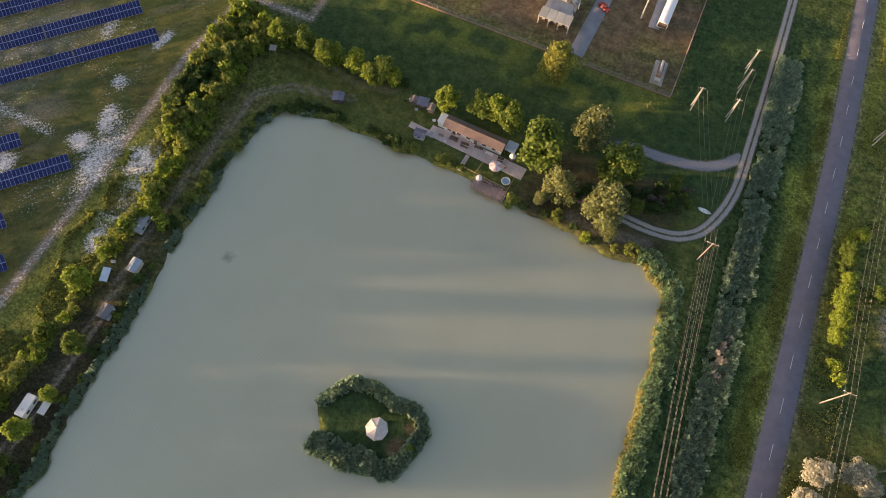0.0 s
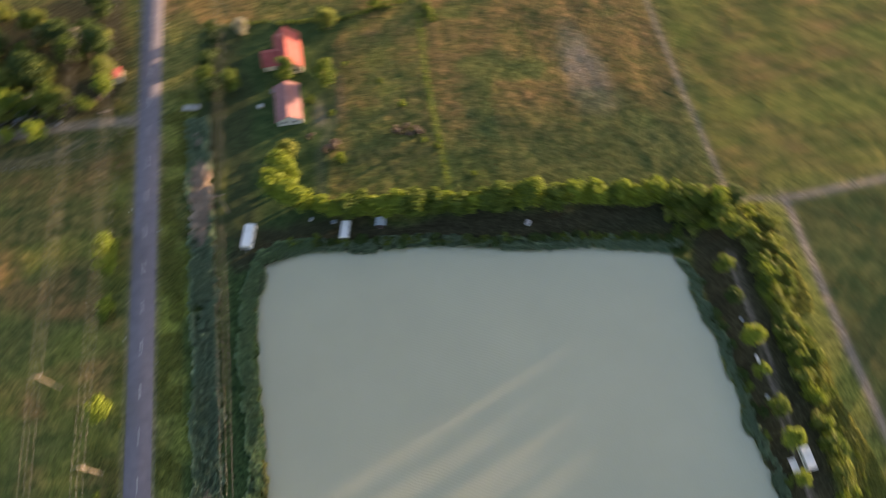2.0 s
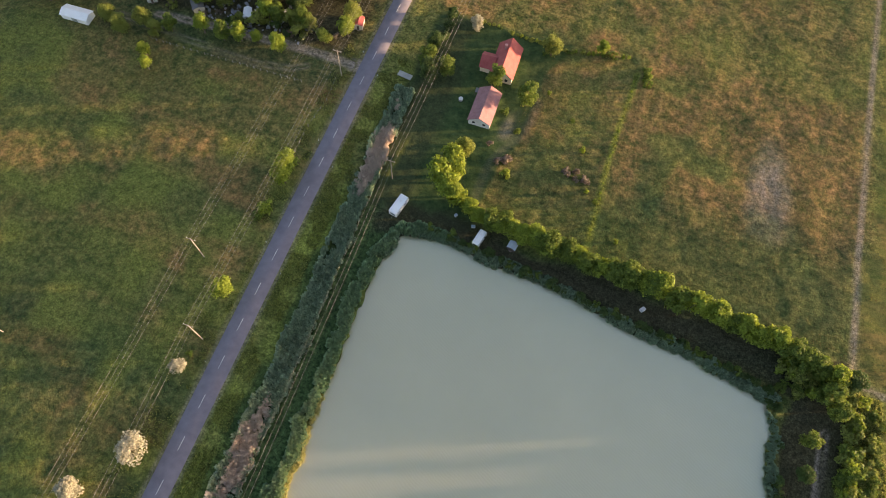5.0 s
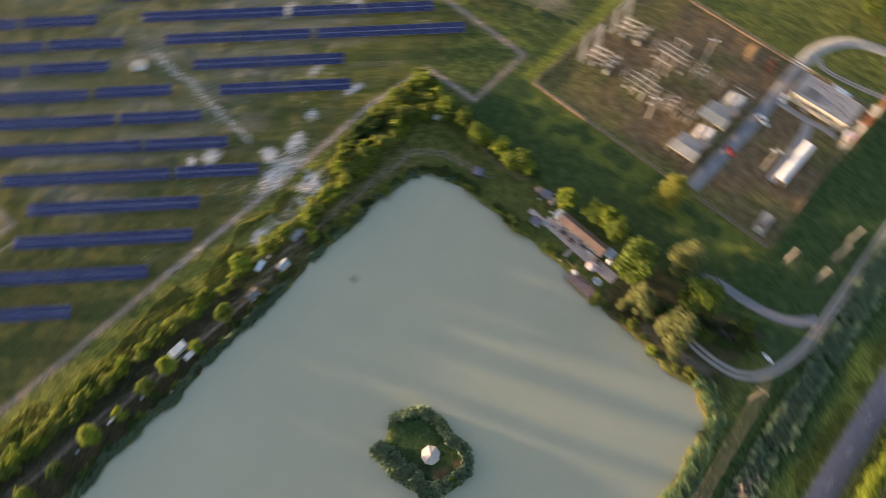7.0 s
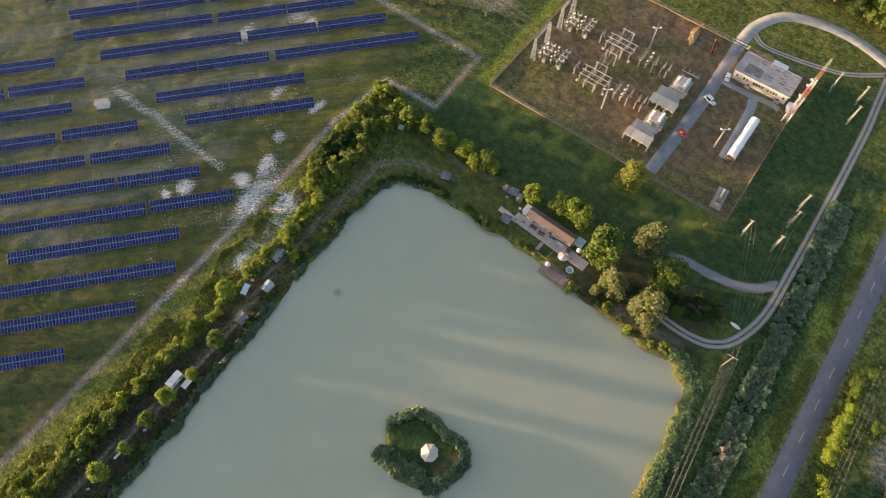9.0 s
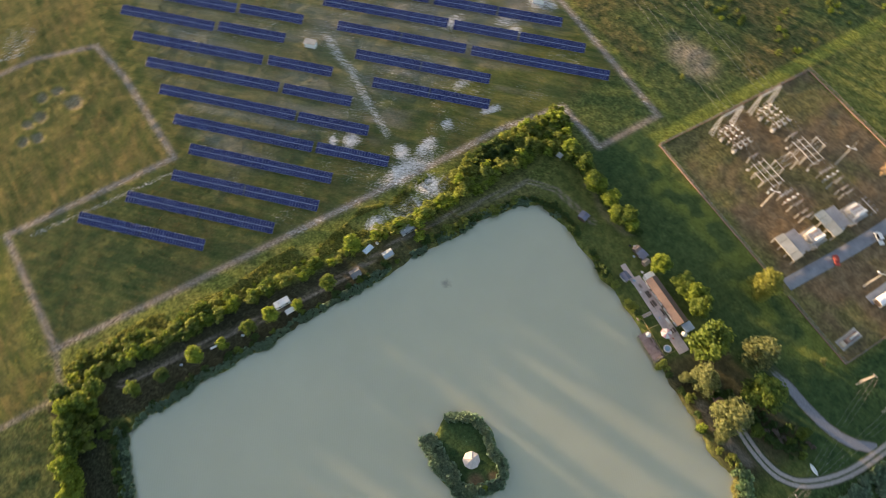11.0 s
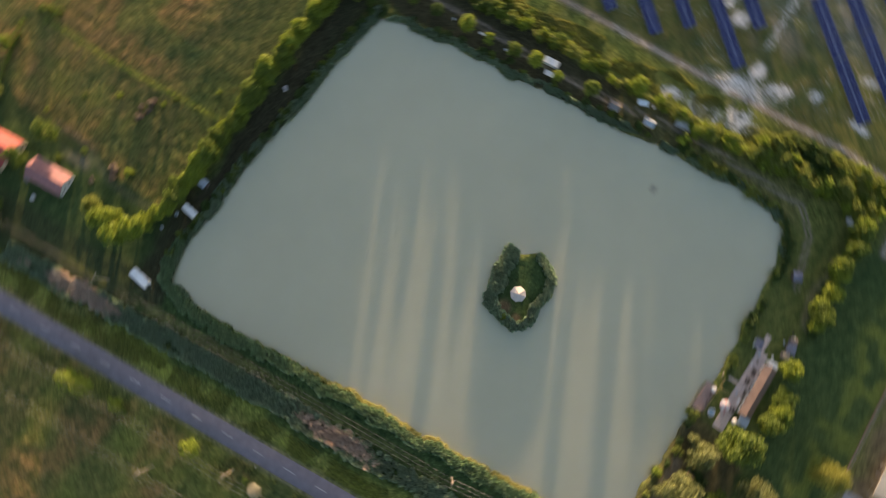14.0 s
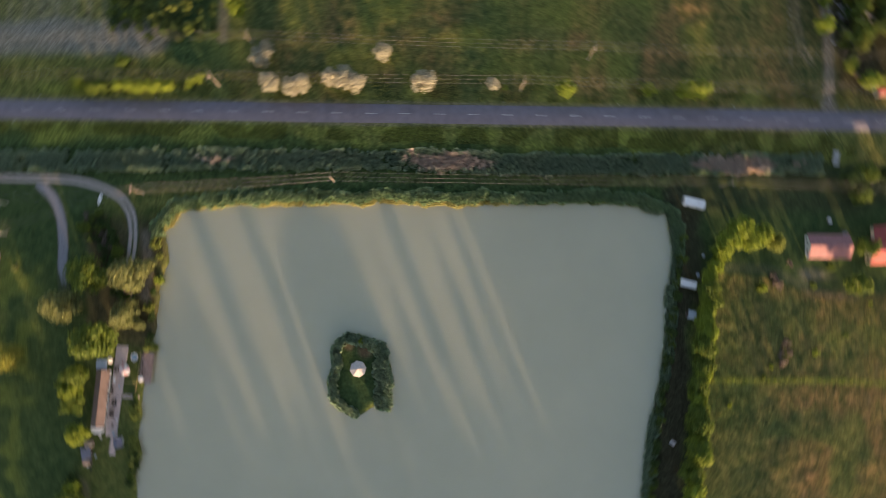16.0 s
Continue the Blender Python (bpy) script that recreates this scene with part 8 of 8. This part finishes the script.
m = len(ringA)
for k in range(m):
    bm.faces.new((ringA[k], ringA[(k + 1) % m], ringB[(k + 1) % m], ringB[k]))
bm.faces.new(ringA[::-1])
bm.faces.new(ringB)
bmesh.ops.recalc_face_normals(bm, faces=bm.faces)
part("body", bm, M_WHITE_METAL, t)
part("end_door", box(bmn(), -1.4, 1.4, 10.2, 10.26, 1.0, 2.9, 0.02), M_DARKWOOD, t)
for k in range(6):
    part("rib", box(bmn(), -1.64, 1.64, -8.5 + 3.4 * k, -8.4 + 3.4 * k, 0.9, 2.3), M_STEEL, t)
for s in (-1, 1):
    for yy in (-7.5, -6.2, 6.2, 7.5):
        part("wheel", rod(bmn(), (s * 1.15, yy, 0.48), (s * 1.5, yy, 0.48), 0.48, 0.48, 14), M_RUBBER, t)
t = thing("old_transformer", pose(-31.0, -128.5, 0, 0, 0, 4), "old pinkish transformer with fins on a concrete pad", "transformer")
part("pad", box(bmn(), -1.9, 1.9, -4.6, 4.6, 0, 0.25, 0.03), M_CONCRETE, t)
part("tank", box(bmn(), -0.8, 0.8, -2.6, 2.6, 0.3, 2.4, 0.06), M_BRICKFENCE, t)
part("drum", rod(bmn(), (0, -2.4, 2.9), (0, 1.6, 2.9), 0.38, 0.38, 14), M_SILVERPAINT, t)
for s in (-1, 1):
    for k in range(8):
        part("cooling_fin", box(bmn(), min(s * 0.82, s * 1.5), max(s * 0.82, s * 1.5), -2.4 + 0.66 * k, -2.28 + 0.66 * k, 0.6, 2.2), M_SILVERPAINT, t)
part("end_frame", box(bmn(), -0.9, 0.9, 2.9, 4.2, 0.25, 1.6, 0.05), M_CREAM, t)


def car(x, y, rz, mat, label, l=4.2, h=1.45):
    """A parked car: lower body, cabin, glass, lights and wheels."""
    ob = thing("car", pose(x, y, 0.1, 0, 0, rz), label, "car", "parked cars")
    part("body", box(bmn(), -0.88, 0.88, -l / 2, l / 2, 0.35, 0.9, 0.14), mat, ob)
    part("cabin", box(bmn(), -0.78, 0.78, -l * 0.34, l * 0.2, 0.88, h, 0.2), mat, ob)
    part("windscreen", box(bmn(), -0.66, 0.66, l * 0.2 - 0.03, l * 0.2 + 0.03, 0.95, h - 0.16), M_GLASS, ob)
    part("rear_window", box(bmn(), -0.66, 0.66, -l * 0.34 - 0.03, -l * 0.34 + 0.03, 0.98, h - 0.16), M_GLASS, ob)
    for s in (-1, 1):
        part("side_window", box(bmn(), s * 0.78 - 0.015, s * 0.78 + 0.015, -l * 0.28, l * 0.14, 0.98, h - 0.15), M_GLASS, ob)
        part("headlight", box(bmn(), s * 0.6 - 0.17, s * 0.6 + 0.17, l / 2 - 0.02, l / 2 + 0.03, 0.58, 0.74), M_CANVAS, ob)
        for yy in (-l * 0.31, l * 0.31):
            part("wheel", rod(bmn(), (s * 0.7, yy, 0.32), (s * 0.9, yy, 0.32), 0.32, 0.32, 14), M_RUBBER, ob)


car(-7.6, -145.2, 60, M_REDPAINT, "red car standing half on the service road")
car(-8.8, -164.6, 70, M_WHITE_METAL, "white van parked on the grass", 5.2, 2.2)
car(-9.3, -178.6, 10, M_WHITE_METAL, "white car beside the control building")
for x, y, w, l, hh, rz in ((-23.2, -194.6, 3.0, 1.2, 2.2, 0), (-34.9, -179.0, 1.5, 1.5, 2.4, 20)):
    b = thing("equipment_cabinet", pose(x, y, 0, 0, 0, rz), "white equipment cabinet beside the building", "cabinet")
    part("body", box(bmn(), -w, w, -l, l, 0.15, hh, 0.05), M_WHITE_METAL, b)
    part("plinth", box(bmn(), -w - 0.1, w + 0.1, -l - 0.1, l + 0.1, 0, 0.147), M_CONCRETE, b)
    part("door", box(bmn(), -w * 0.6, w * 0.6, l, l + 0.04, 0.3, hh - 0.2, 0.01), M_SILVERPAINT, b)
bm = bmn()
bmesh.ops.create_icosphere(bm, subdivisions=4, radius=1.0)
for v in bm.verts:
    k = 1 + 0.35 * (noise.noise(v.co * 2.1) + 0.5 * noise.noise(v.co * 5))
    v.co = Vector((v.co.x * 4.9 * k, v.co.y * 1.6 * k, max(-0.05, v.co.z * 0.8 * k)))
o = part("soil_mound", bm, surface("orange_sand", (0.34, 0.20, 0.08), (0.48, 0.31, 0.14), 2, 0.95, relief=0.05), None, "low heap of orange sandy soil in the yard")
o.matrix_basis = pose(11.0, -190.2, 0, 0, 0, 97)
tagged(o, category="soil heap")
for k in range(4):
    d = thing("cable_drum", pose(1.2 + 0.4 * k, -186.5 - 2.0 * k, 0.0, 0, 0, 15), "wooden cable drum standing by the service road", "cable drum", "cable drums by the road")
    part("core", rod(bmn(), (-0.4, 0, 0.8), (0.4, 0, 0.8), 0.45, 0.45, 16), M_RUBBER, d)
    for s in (-0.45, 0.45):
        part("flange", rod(bmn(), (s - 0.05, 0, 0.8), (s + 0.05, 0, 0.8), 0.8, 0.8, 18), M_DECK if k % 2 else M_REDPAINT, d)
# gate of the yard
g = thing("yard_gate", pose(-6.0, -196.4, 0), "pale sliding gate across the service road", "gate")
part("gate_frame", box(box(bmn(), -3.2, 3.2, -0.05, 0.05, 0.2, 0.32), -3.2, 3.2, -0.05, 0.05, 1.7, 1.82), M_WHITE_METAL, g)
for k in range(14):
    part("bar", box(bmn(), -3.2 + 0.49 * k, -3.14 + 0.49 * k, -0.04, 0.04, 0.32, 1.7), M_WHITE_METAL, g)
for s in (-1, 1):
    part("gate_post", box(bmn(), s * 3.45 - 0.2, s * 3.45 + 0.2, -0.2, 0.2, 0, 2.2, 0.03), M_CONCRETE, g)


# meadow fences of low timber posts and two wires
def field_fence(pts, gap, label):
    f = thing("field_fence", pose(0, 0, 0), label, "fence")
    bm = bmn()
    rod(bm, (0, 0, -0.3), (0, 0, 1.25), 0.11, 0.09, 6)
    pm = bpy.data.meshes.new("post")
    bm.to_mesh(pm)
    bm.free()
    pm.materials.append(M_POLE)
    for (ax, ay), (bx, by) in zip(pts, pts[1:]):
        n = max(1, int(math.hypot(bx - ax, by - ay) / gap))
        for i in range(n):
            q = part("post", pm, None, f)
            q.location = (ax + (bx - ax) * i / n, ay + (by - ay) * i / n, 0)
        for zz in (0.6, 1.05):
            part("wire", rod(bmn(), (ax, ay, zz), (bx, by, zz), 0.012, 0.012, 4), M_WIRE, f)


field_fence([(-99.6, 153.5), (-98.9, 144), (-100.4, 132), (-100, 114)], 3.4, "grey post and wire fence along the roadside meadow")
field_fence([(-110.4, 148.1), (-131, 147.6), (-150, 147), (-169, 146.6)], 2.4, "weathered post and wire fence below the farm lane")
